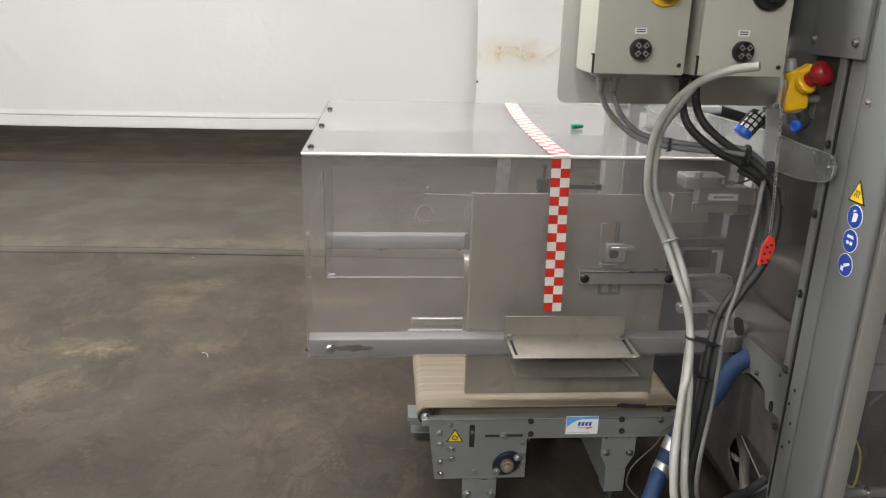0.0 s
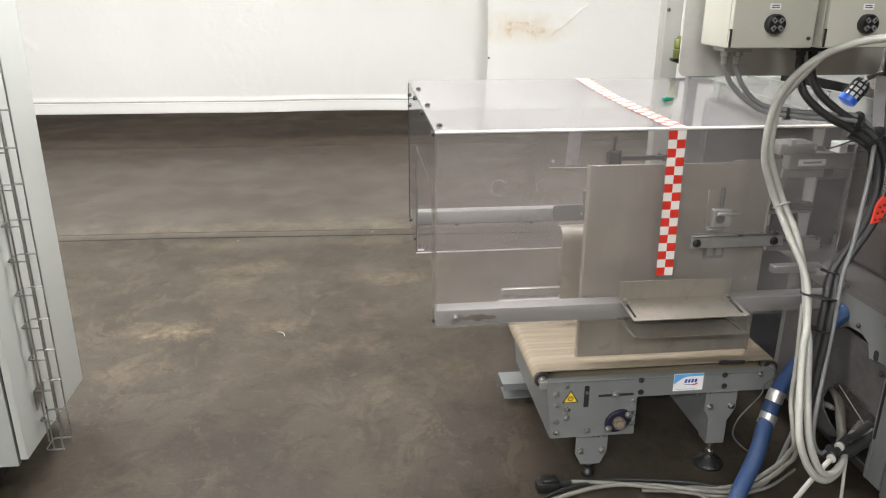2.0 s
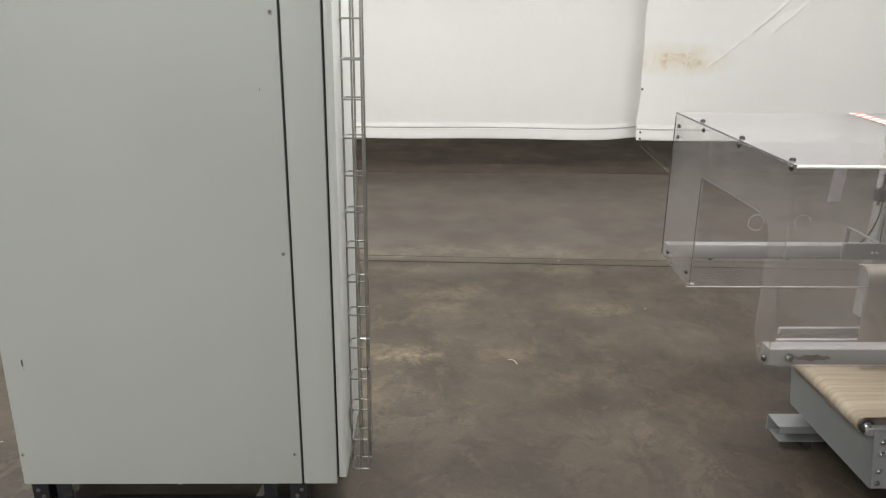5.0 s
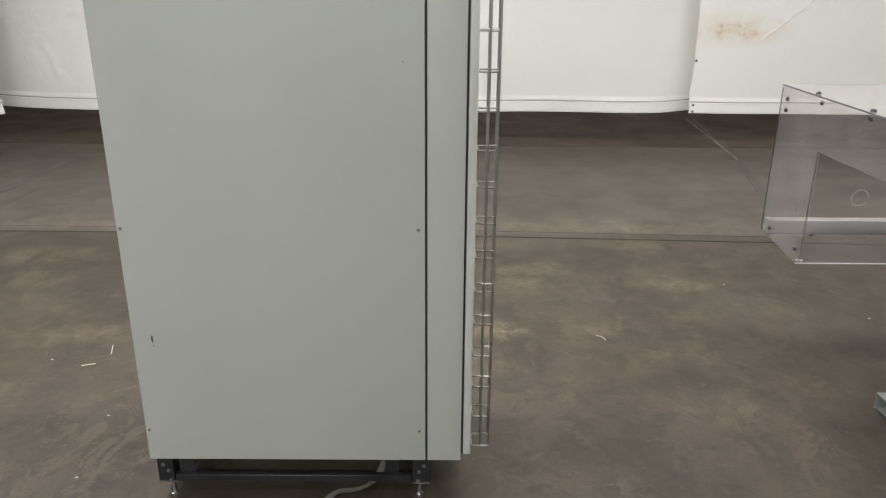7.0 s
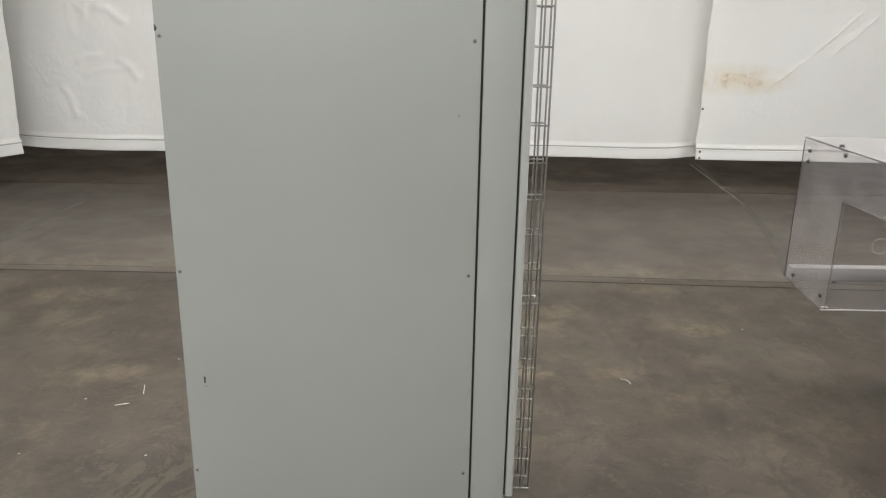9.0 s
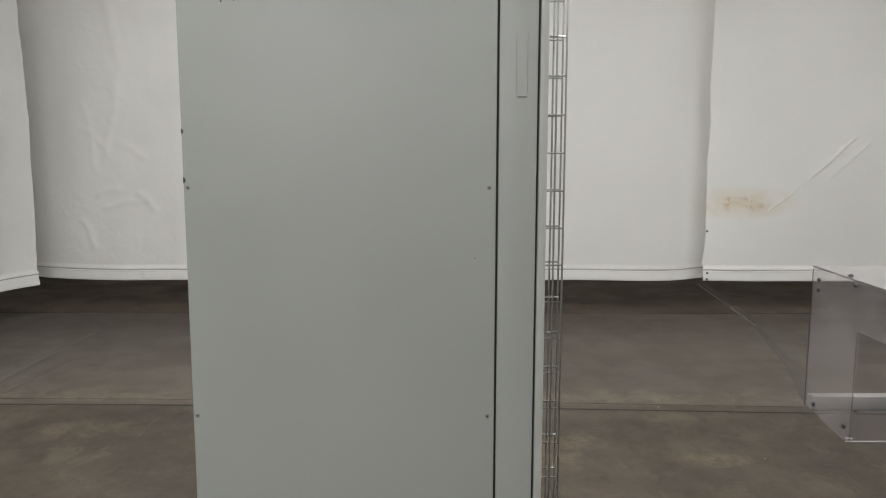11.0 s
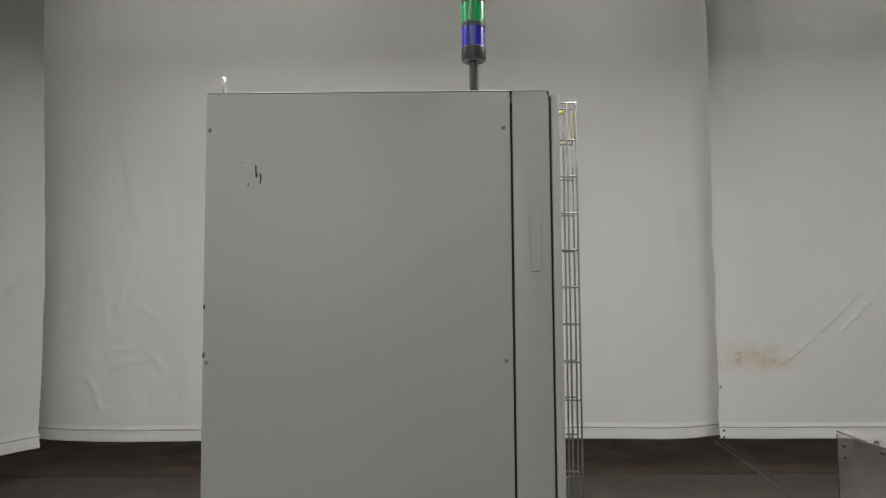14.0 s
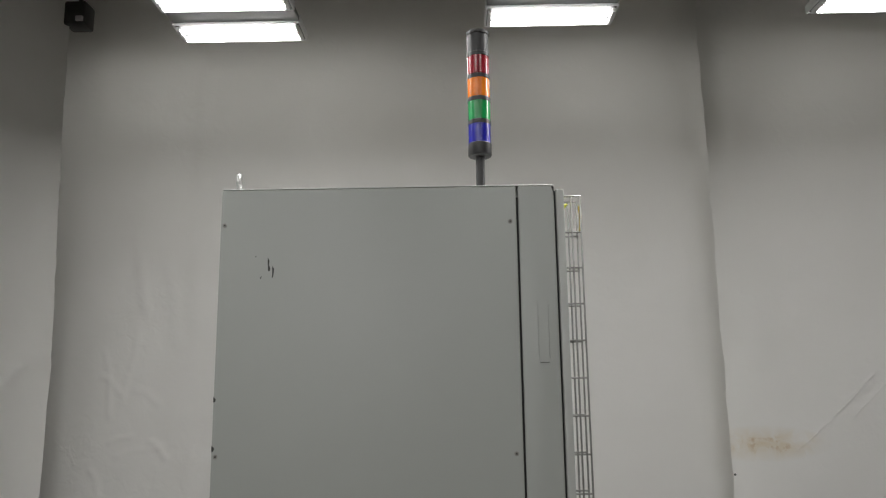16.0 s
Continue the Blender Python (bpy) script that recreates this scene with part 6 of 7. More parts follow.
    for dx in ((0.038, 0.070) if knob == "red" else (0.006, 0.038)):
        part("cable_gland", turned(B(), [(0.012, 0), (0.012, 0.012), (0.0095, 0.014), (0.0095, 0.028), (0.008, 0.032)], aim((x0 + 0.03 + dx - 0.012, 1.78, z0 - 0.016), (x0 + 0.03 + dx - 0.012, 1.78, 0)), 16), GREYMECH if knob == "red" else BLACKPL, root)
    return root


isolator_box(0.489, 0.690, "red", "cream-grey isolator box with yellow and red switch")
isolator_box(0.720, 0.915, "black", "cream-grey isolator box with black switch")


# ---- cables and hoses ----
def shifted(points, dx=0, dy=0, dz=0, wob=0.0, seed=0):
    return [(x + dx + wob * math.sin(1.7 * i + seed), y + dy + wob * math.cos(2.3 * i + seed), z + dz) for i, (x, y, z) in enumerate(points)]


def cable(name, label, strands, mat, category="cable", group=""):
    root = thing(name, label, category, group)
    for pts, r in strands:
        part("strand", hose(B(), pts, r, 8, 12), mat, root)
    return root


WHITE = [(0.814, 1.56, 1.348), (0.768, 1.60, 1.335), (0.723, 1.66, 1.299), (0.692, 1.72, 1.235), (0.675, 1.75, 1.157), (0.682, 1.77, 1.043), (0.716, 1.785, 0.966), (0.752, 1.79, 0.896), (0.774, 1.74, 0.818), (0.784, 1.68, 0.758), (0.786, 1.64, 0.693), (0.776, 1.61, 0.617), (0.757, 1.56, 0.491), (0.745, 1.50, 0.342), (0.760, 1.47, 0.235), (0.81, 1.475, 0.175), (0.87, 1.53, 0.21), (0.92, 1.60, 0.27), (1.04, 1.70, 0.33)]
WHITE = WHITE[:11] + [(0.772, 1.60, 0.62), (0.755, 1.575, 0.576), (0.735, 1.53, 0.49), (0.722, 1.48, 0.38), (0.736, 1.46, 0.317), (0.765, 1.455, 0.273), (0.80, 1.46, 0.249), (0.841, 1.48, 0.244), (0.881, 1.51, 0.252), (0.93, 1.575, 0.232), (1.0, 1.66, 0.208), (1.10, 1.75, 0.20)]
SECOND = [WHITE[2], (0.705, 1.725, 1.225)] + shifted(WHITE[4:9], 0.017, 0.006, 0.012) + [(0.796, 1.70, 0.758), (0.792, 1.66, 0.693), (0.784, 1.62, 0.62), (0.776, 1.585, 0.576), (0.762, 1.54, 0.485), (0.752, 1.487, 0.375), (0.763, 1.467, 0.32), (0.789, 1.462, 0.275), (0.825, 1.472, 0.257), (0.87, 1.50, 0.262), (0.93, 1.565, 0.252), (1.0, 1.645, 0.228), (1.10, 1.74, 0.22)]
cable("water_hose", "two cream plastic hoses hanging in a long loop", [(WHITE, 0.0094), (SECOND, 0.0094)], WHITEHOSE, "hose")
GREY = [(0.545, 1.78, 1.285), (0.549, 1.78, 1.26), (0.578, 1.78, 1.212), (0.646, 1.77, 1.160), (0.717, 1.755, 1.144), (0.809, 1.75, 1.135), (0.896, 1.74, 1.130), (0.956, 1.75, 1.092), (0.990, 1.74, 1.039), (1.0, 1.72, 0.958), (0.966, 1.70, 0.877), (0.905, 1.68, 0.803), (0.868, 1.672, 0.744), (0.842, 1.635, 0.672), (0.828, 1.62, 0.560), (0.818, 1.62, 0.40), (0.82, 1.66, 0.22), (0.80, 1.70, 0.06), (0.72, 1.74, 0.016)]
cable("control_cable", "grey control cables from the switch box bundled downwards", [(GREY, 0.0065), ([(0.577, 1.78, 1.285), (0.578, 1.78, 1.26), (0.60, 1.775, 1.215)] + shifted(GREY[3:-3], 0.004, 0.006, 0.012), 0.0062), ([GREY[6], (0.952, 1.735, 1.094), (0.938, 1.705, 1.044), (0.927, 1.688, 0.992), (0.907, 1.665, 0.898), (0.887, 1.645, 0.818), (0.868, 1.632, 0.763), (0.852, 1.612, 0.70), (0.846, 1.60, 0.62), (0.838, 1.59, 0.51), (0.815, 1.56, 0.40), (0.815, 1.55, 0.315), (0.842, 1.55, 0.266), (0.883, 1.57, 0.261), (0.94, 1.59, 0.26), (1.03, 1.61, 0.29)], 0.0055), ([GREY[6], (0.964, 1.745, 1.094), (0.987, 1.735, 1.054), (1.0, 1.73, 1.013), (0.993, 1.72, 0.958), (0.95, 1.69, 0.866), (0.903, 1.67, 0.772)], 0.005)], GREYCABLE)
BLK = [(0.744, 1.78, 1.285), (0.746, 1.775, 1.24), (0.765, 1.76, 1.19), (0.825, 1.745, 1.14), (0.885, 1.74, 1.112), (0.945, 1.735, 1.075), (0.972, 1.725, 1.02), (0.972, 1.71, 0.95), (0.945, 1.69, 0.872), (0.892, 1.672, 0.80), (0.858, 1.662, 0.744), (0.832, 1.63, 0.672), (0.820, 1.615, 0.56), (0.811, 1.61, 0.44), (0.804, 1.605, 0.34), (0.812, 1.585, 0.275), (0.85, 1.57, 0.25), (0.93, 1.585, 0.24), (1.03, 1.63, 0.24)]
cable("power_cable", "thick black power cables from the switch box", [(BLK, 0.010), ([(0.776, 1.78, 1.285), (0.779, 1.775, 1.245), (0.80, 1.765, 1.20), (0.852, 1.75, 1.155), (0.915, 1.742, 1.118)] + shifted(BLK[5:], 0.014, -0.012, 0.004), 0.0098), (shifted(BLK[4:12], 0.006, 0.014, -0.02, 0.008, 1), 0.008)], RUBBER)
ties = thing("cable_tie", "black cable ties round the cable bundle", "cable tie")
for (x, y, z), (dx, dy, dz), r in (((0.717, 1.758, 1.148), (1, -0.15, -0.15), 0.0165), ((0.900, 1.742, 1.126), (0.9, 0, -0.3), 0.028), ((0.955, 1.742, 1.088), (0.7, 0, -0.6), 0.032), ((0.860, 1.668, 0.744), (-0.4, -0.2, -1), 0.026), ((0.815, 1.635, 0.690), (-0.2, -0.2, -1), 0.042), ((0.828, 1.62, 0.60), (-0.1, -0.1, -1), 0.024)):
    d = Vector((dx, dy, dz)).normalized()
    m = aim((x, y, z), Vector((x, y, z)) + d)
    bm = B()
    turned(bm, [(r, -0.0025), (r * 1.04, -0.0015), (r * 1.04, 0.0015), (r, 0.0025)], m, 20)
    part("band", bm, BLACKPL, ties)
    bm = B()
    box(bm, r, r + 0.010, -0.004, 0.004, -0.004, 0.004, 0.001)
    bm.transform(m @ Matrix.Rotation(radians(200), 4, "Z"))
    part("tie_head", bm, BLACKPL, ties)
wt = thing("cable_tie", "white cable tie round the cream hoses", "cable tie")
part("band", turned(B(), [(0.0225, -0.002), (0.0225, 0.002)], aim((0.763, 1.787, 0.897), (0.785, 1.74, 0.82)), 20), WHITEHOSE, wt)

BLUE = [(1.10, 1.86, 0.572), (1.03, 1.81, 0.555), (0.985, 1.80, 0.528), (0.942, 1.785, 0.455), (0.885, 1.785, 0.39), (0.845, 1.785, 0.305), (0.800, 1.745, 0.240), (0.758, 1.70, 0.160), (0.705, 1.665, 0.075), (0.66, 1.62, 0.034), (0.60, 1.52, 0.030), (0.54, 1.38, 0.030)]
bh = thing("suction_hose", "dusty blue suction hose with two steel clamps", "hose")
part("tube", hose(B(), BLUE, 0.0235, 10, 18), BLUEHOSE, bh)
for x, y, z in ((0.838, 1.778, 0.306), (0.806, 1.75, 0.247)):
    m = aim((x, y, z), (x + 0.045, y + 0.03, z + 0.085))
    bm = B()
    turned(bm, [(0.0240, -0.018), (0.0250, -0.0175), (0.0254, -0.016), (0.0250, -0.014), (0.0250, 0.014), (0.0254, 0.016), (0.0250, 0.0175), (0.0240, 0.018)], m, 28)
    cl = part("hose_clamp", bm, CLAMP, bh, "shiny steel hose clamp")
    bm = B()
    for k in range(5):
        box(bm, 0.0250, 0.0256, -0.006 + 0.0028 * k, -0.0048 + 0.0028 * k, -0.006, 0.006)
    box(bm, 0.0245, 0.0315, 0.010, 0.019, -0.006, 0.006, 0.002)
    bm.transform(m @ Matrix.Rotation(radians(-70), 4, "Z"))
    part("clamp_screw", bm, DARKSTEEL, cl)
cable("sensor_lead", "thin dark sensor lead drooping under the conveyor", [([(0.865, 1.83, 0.345), (0.828, 1.82, 0.325), (0.802, 1.80, 0.295), (0.737, 1.78, 0.242), (0.722, 1.78, 0.19), (0.741, 1.78, 0.153), (0.773, 1.77, 0.127), (0.80, 1.755, 0.12), (0.819, 1.75, 0.128)], 0.0024)], material("dark_thin_lead", (0.09, 0.085, 0.08), 0.5, 0, 0.2, 20))

F1 = [(0.79, 1.66, 0.66), (0.765, 1.605, 0.52), (0.752, 1.58, 0.421), (0.744, 1.55, 0.379), (0.749, 1.53, 0.314), (0.761, 1.56, 0.269), (0.769, 1.60, 0.206), (0.767, 1.65, 0.137), (0.748, 1.70, 0.068), (0.704, 1.745, 0.018), (0.615, 1.762, 0.012), (0.52, 1.765, 0.014), (0.40, 1.80, 0.014), (0.286, 1.82, 0.016), (0.235, 1.822, 0.018)]
F2 = [(0.80, 1.665, 0.64), (0.775, 1.61, 0.52), (0.763, 1.58, 0.42), (0.757, 1.55, 0.37), (0.766, 1.545, 0.30), (0.777, 1.56, 0.252), (0.775, 1.585, 0.209), (0.772, 1.63, 0.139), (0.751, 1.70, 0.047), (0.698, 1.73, 0.013), (0.60, 1.745, 0.02), (0.50, 1.785, 0.012), (0.36, 1.80, 0.012), (0.22, 1.77, 0.012), (0.08, 1.71, 0.012), (-0.05, 1.62, 0.012), (-0.2, 1.46, 0.012)]
cable("floor_cable", "dusty light grey cables lying along the floor", [(F1, 0.0065), (F2, 0.0068)], FLOORCABLE)
cable("floor_cable", "dark cable lying along the floor", [([(0.97, 1.84, 0.05), (0.90, 1.79, 0.012), (0.80, 1.745, 0.01)] + shifted(F2[9:], 0.01, 0.024, 0.001, 0.005, 4), 0.006)], RUBBER)
cable("floor_cable", "thin grey cable branching over the floor", [([(0.60, 1.75, 0.012), (0.64, 1.69, 0.01), (0.66, 1.60, 0.008), (0.64, 1.45, 0.008)], 0.006), ([(0.973, 1.818, 0.008), (0.863, 1.753, 0.008), (0.772, 1.725, 0.008), (0.68, 1.715, 0.01), (0.55, 1.75, 0.012), (0.45, 1.765, 0.012)], 0.005)], material("dusty_grey_cable", (0.20, 0.19, 0.17), 0.5, 0, 0.15, 14, 0.1))
pg = thing("cable_plug", "black cable plug lying on the floor", "plug")
part("body", box(B(), 0.135, 0.205, 1.795, 1.835, 0.0, 0.034, 0.006, 2), BLACKPL, pg)
part("clip", box(B(), 0.15, 0.20, 1.80, 1.83, 0.034, 0.044, 0.003), BLACKPL, pg)
part("sleeve", rod(B(), (0.203, 1.816, 0.018), (0.245, 1.822, 0.018), 0.011, 14, 0.003), RUBBER, pg)
cn = thing("cable_connector", "black in-line cable connector beneath the machine", "connector")
part("body", rod(B(), (0.838, 1.496, 0.290), (0.874, 1.527, 0.290), 0.0105, 20, 0.003), BLACKPL, cn)
part("collar", turned(B(), [(0.008, 0), (0.0115, 0.002), (0.0115, 0.008), (0.007, 0.010)], aim((0.838, 1.496, 0.290), (0.82, 1.48, 0.288)), 18), WHITEHOSE, cn, "cream screw collar")
part("collar", turned(B(), [(0.008, 0), (0.0125, 0.002), (0.0125, 0.010), (0.007, 0.012)], aim((0.882, 1.534, 0.292), (0.90, 1.55, 0.293)), 18), WHITEHOSE, cn, "cream screw collar")
part("sleeve", hose(B(), [(0.89, 1.541, 0.293), (0.93, 1.57, 0.29), (0.97, 1.59, 0.285), (1.03, 1.62, 0.30)], 0.011, 6, 14), RUBBER, cn)
part("sleeve", hose(B(), [(0.87, 1.55, 0.272), (0.93, 1.56, 0.258), (1.0, 1.60, 0.255), (1.035, 1.62, 0.27)], 0.017, 6, 14), RUBBER, cn)
cable("air_line", "white air line running down to the floor", [([(0.831, 1.49, 0.290), (0.804, 1.485, 0.262), (0.786, 1.488, 0.228), (0.768, 1.494, 0.185), (0.748, 1.495, 0.14), (0.725, 1.47, 0.08), (0.70, 1.42, 0.02), (0.66, 1.34, 0.008), (0.60, 1.25, 0.008)], 0.0068), ([(1.03, 1.62, 0.285), (0.965, 1.59, 0.268), (0.930, 1.558, 0.258), (0.914, 1.535, 0.215), (0.911, 1.525, 0.17), (0.912, 1.522, 0.120), (0.912, 1.522, 0.065)], 0.0045)], WHITEHOSE, "hose")
ac = thing("air_coupling", "black push-in coupling on the air line", "coupling")
part("body", rod(B(), (0.912, 1.522, 0.0), (0.912, 1.522, 0.13), 0.0062, 12, 0.002), BLACKPL, ac)
part("ring", rod(B(), (0.912, 1.522, 0.026), (0.912, 1.522, 0.034), 0.007, 12), ZINC, ac)


# ---- air valve, silencer, lock and chain ----
av = thing("air_shutoff_valve", "yellow air shut-off valve with red handle", "valve")
bm = B()
slab(bm, [(0.944, 1.240), (0.938, 1.275), (0.946, 1.300), (0.938, 1.325), (0.952, 1.336), (0.975, 1.338), (0.992, 1.352), (0.998, 1.340), (0.988, 1.325), (1.004, 1.306), (0.998, 1.292), (0.990, 1.285), (0.996, 1.268), (0.995, 1.248), (0.97, 1.243)], "y", 1.664, 1.700, 0.006)
part("body", bm, YELLOWCAST, av, "yellow cast body")
part("neck_ring", turned(B(), [(0.024, 0), (0.026, 0.004), (0.026, 0.012), (0.021, 0.016)], aim((0.975, 1.668, 1.303), (0.995, 1.61, 1.345)), 28), YELLOWCAST, av)
part("handle", turned(B(), [(0.017, 0), (0.018, 0.018), (0.023, 0.022), (0.0275, 0.030), (0.0275, 0.040), (0.024, 0.048), (0.014, 0.053), (0.004, 0.055)], aim((0.980, 1.662, 1.310), (1.006, 1.625, 1.342)), 28), REDKNOB, av, "red round handle")
part("port", rod(B(), (0.950, 1.682, 1.328), (0.945, 1.684, 1.358), 0.012, 16, 0.005), material("grey_zinc_port", (0.36, 0.35, 0.34), 0.4, 0.5, 0.1, 20), av, "grey threaded port")
part("elbow", hose(B(), [(0.982, 1.682, 1.248), (0.992, 1.682, 1.234), (0.998, 1.68, 1.222), (0.990, 1.672, 1.214), (0.974, 1.664, 1.212)], 0.0135, 6, 16), material("dark_grey_fitting", (0.035, 0.037, 0.04), 0.4, 0, 0.1, 20), av)
part("elbow_nut", turned(B(), [(0.0155, 0), (0.0155, 0.010)], aim((0.978, 1.682, 1.254), (0.990, 1.682, 1.236)), 6), GREYMECH, av)
part("elbow_ring", turned(B(), [(0.013, 0), (0.0135, 0.003), (0.011, 0.010), (0.0075, 0.0105), (0.007, 0.004)], aim((0.974, 1.664, 1.212), (0.955, 1.655, 1.210)), 20), BLUERING, av, "blue push-in ring")
part("wall_stem", rod(B(), (0.99, 1.69, 1.27), (1.03, 1.69, 1.27), 0.011, 16, 0.003), MACHGREY, av)

si = thing("air_silencer", "white silencer in black cage with blue collar", "silencer")
m = aim((0.936, 1.85, 1.158), (0.985, 1.852, 1.222))
part("core", turned(B(), [(0.019, 0.015), (0.019, 0.062), (0.006, 0.066)], m, 20), WHITEPRINT, si)
part("collar", turned(B(), [(0.010, 0), (0.0235, 0.004), (0.0245, 0.018), (0.021, 0.020)], m, 24), BLUERING, si, "blue collar")
for k in range(9):
    a = 2 * math.pi * k / 9
    part("cage_bar", hose(B(), [m @ Vector((0.0215 * math.cos(a), 0.0215 * math.sin(a), 0.018)), m @ Vector((0.0215 * math.cos(a), 0.0215 * math.sin(a), 0.06)), m @ Vector((0.014 * math.cos(a), 0.014 * math.sin(a), 0.072))], 0.0024, 3, 6), BLACKPL, si)
for h in (0.032, 0.047, 0.061):
    part("cage_ring", hose(B(), [m @ Vector((0.0216 * math.cos(2 * math.pi * k / 20), 0.0216 * math.sin(2 * math.pi * k / 20), h)) for k in range(21)], 0.0022, seg=5, raw=True), BLACKPL, si)
part("stem", rod(B(), (0.985, 1.852, 1.222), (1.03, 1.853, 1.235), 0.007, 10), ZINC, si)
ps = thing("plastic_strip", "whitish plastic strip hanging beside the silencer", "strip")
part("strip", slab(B(), [(0.952, 1.237), (0.986, 1.238), (1.006, 1.09), (0.976, 1.088)], "y", 1.772, 1.776, 0.001), material("frosted_grey_plastic", (0.33, 0.325, 0.32), 0.35, 0, 0.08, 10), ps)
part("peg", rod(B(), (0.99, 1.774, 1.23), (1.03, 1.774, 1.232), 0.005, 10), ZINC, ps)

CHAIN = material("dull_chain_steel", (0.36, 0.35, 0.34), 0.4, 0.8, 0.2, 60)
lk = thing("safety_hasp", "red coated safety lockout hasp on a chain", "lockout hasp")
bm = B()
slab(bm, [(0.9289, 0.8802), (0.9544, 0.8861), (0.9652, 0.9233), (0.9603, 0.9488), (0.9466, 0.9556), (0.9329, 0.9311)], "y", 1.648, 1.655, 0.0015)
part("body", bm, REDHASP, lk)
for u, v in ((0.9377, 0.8920), (0.9504, 0.8940), (0.9406, 0.9096), (0.9534, 0.9135), (0.9436, 0.9263), (0.9544, 0.9312)):
    part("lock_hole", turned(B(), [(0.0036, 0), (0.0036, 0.0006)], aim((u, 1.6478, v), (u, 0, v)), 12), material("dark_red_hole", (0.10, 0.01, 0.01), 0.6), lk)
path = smooth_path([(0.9281, 1.66, 1.3129), (0.932, 1.665, 1.2541), (0.9369, 1.665, 1.1954), (0.9418, 1.66, 1.1073), (0.9456, 1.655, 1.029), (0.9485, 1.652, 0.9556)], 9)
for i in range(0, len(path) - 1, 1):
    a, b = path[i], path[i + 1]
    mm = aim(a, b) @ Matrix.Rotation(radians(90 * (i % 2) + 25), 4, "Z")
    L = (b - a).length * 0.72
    ring = [mm @ Vector((0.0036 * math.cos(2 * math.pi * k / 10), 0, (b - a).length / 2 + L * math.sin(2 * math.pi * k / 10))) for k in range(11)]
    part("chain_link", hose(B(), ring, 0.0013, seg=5, raw=True), CHAIN, lk)

ar = thing("guard_arm", "greenish clear plastic arm bolted to the post", "arm")
bm = B()
slab(bm, [(1.545, 1.145), (1.544, 1.125), (1.558, 1.106), (1.615, 1.094), (1.711, 1.085), (1.90, 1.088), (2.75, 1.108), (2.75, 1.150), (1.90, 1.170), (1.687, 1.166), (1.575, 1.165), (1.555, 1.158)], "x", 1.006, 1.013)
part("sheet", bm, GREENGLASS, ar)
part("edge", hose(B(), [(1.0055, 1.546, 1.143), (1.0055, 1.545, 1.125), (1.0055, 1.558, 1.107), (1.0055, 1.615, 1.095), (1.0055, 1.711, 1.086), (1.0055, 1.90, 1.089), (1.0055, 2.75, 1.108)], 0.0016, 6, 6), GREENPALE, ar)
part("edge", hose(B(), [(1.0055, 1.555, 1.158), (1.0055, 1.575, 1.165), (1.0055, 1.687, 1.166), (1.0055, 1.90, 1.170), (1.0055, 2.75, 1.150)], 0.0016, 6, 6), GREENPALE, ar)
bm = B()
bolt(bm, (1.006, 1.563, 1.137), (-1, 0, 0), 0.005, 0.005)
bolt(bm, (1.026, 1.563, 1.137), (-1, 0, 0), 0.004, 0.012, False)
part("bolt", bm, ZINC, ar)

# oil bottle on its bracket behind the guard
ob = thing("oiler_bottle", "olive plastic lubricator bottle on a black bracket", "lubricator")
part("bottle", turned(B(), [(0.018, 0), (0.020, 0.004), (0.020, 0.036), (0.016, 0.040), (0.020, 0.044), (0.021, 0.074), (0.018, 0.080), (0.008, 0.084), (0.006, 0.092)], Matrix.Translation((1.008, 3.12, 1.1565)), 24), OLIVE, ob)
bm = B()
slab(bm, [(0.985, 1.145), (1.12, 1.098), (1.20, 1.098), (1.20, 1.158), (1.10, 1.160), (0.985, 1.1565)], "y", 3.1105, 3.15, 0.002)
part("bracket", bm, BLACKPL, ob, "black bracket")


# ---- mechanism seen inside the guard ----
fb = thing("flap_linkage", "aluminium linkage and rails inside the guard", "mechanism")
part("linear_rail", box(B(), 0.955, 1.22, 2.09, 2.13, 0.915, 0.968, 0.003), GREYMECH, fb)
part("rail_label", box(B(), 0.985, 1.075, 2.088, 2.0895, 0.928, 0.948), WHITEPRINT, fb, "pale unreadable label")
part("rail_label_bar", box(B(), 1.0, 1.06, 2.0868, 2.0878, 0.935, 0.941), material("grey_bar_print", (0.35, 0.35, 0.36), 0.5), fb)
part("rail_plate", box(B(), 0.95, 1.09, 2.11, 2.12, 0.885, 0.915, 0.001), STAINLESS, fb)
part("carriage", box(B(), 0.90, 1.02, 2.06, 2.14, 0.968, 1.005, 0.006, 2), GREYMECH, fb)
part("carriage_knob", rod(B(), (0.93, 2.05, 1.0), (0.93, 2.05, 1.022), 0.010, 14, 0.002), GREYMECH, fb)
part("hose_fitting", rod(B(), (1.0, 2.04, 0.995), (1.03, 2.04, 0.99), 0.008, 12), ZINC, fb)
part("air_tube", hose(B(), [(1.03, 2.04, 0.99), (1.06, 2.03, 1.0), (1.10, 2.03, 1.014), (1.15, 2.05, 1.012)], 0.0028, 6, 6), RUBBER, fb)
part("clamp_block", box(B(), 1.10, 1.16, 2.07, 2.12, 0.968, 1.0, 0.003), WHITEPRINT, fb)
part("clamp_print", box(B(), 1.125, 1.148, 2.068, 2.0695, 0.972, 0.996), BLACKPL, fb)
part("back_sheet", box(B(), 0.89, 1.09, 2.30, 2.303, 0.80, 0.90, 0.001), STAINLESS, fb)
part("cross_bar", box(B(), 0.885, 1.08, 2.12, 2.15, 0.776, 0.798, 0.002), DARKSTEEL, fb)
part("cross_bar", box(B(), 0.885, 1.08, 2.12, 2.15, 0.764, 0.774, 0.001), GREYMECH, fb)
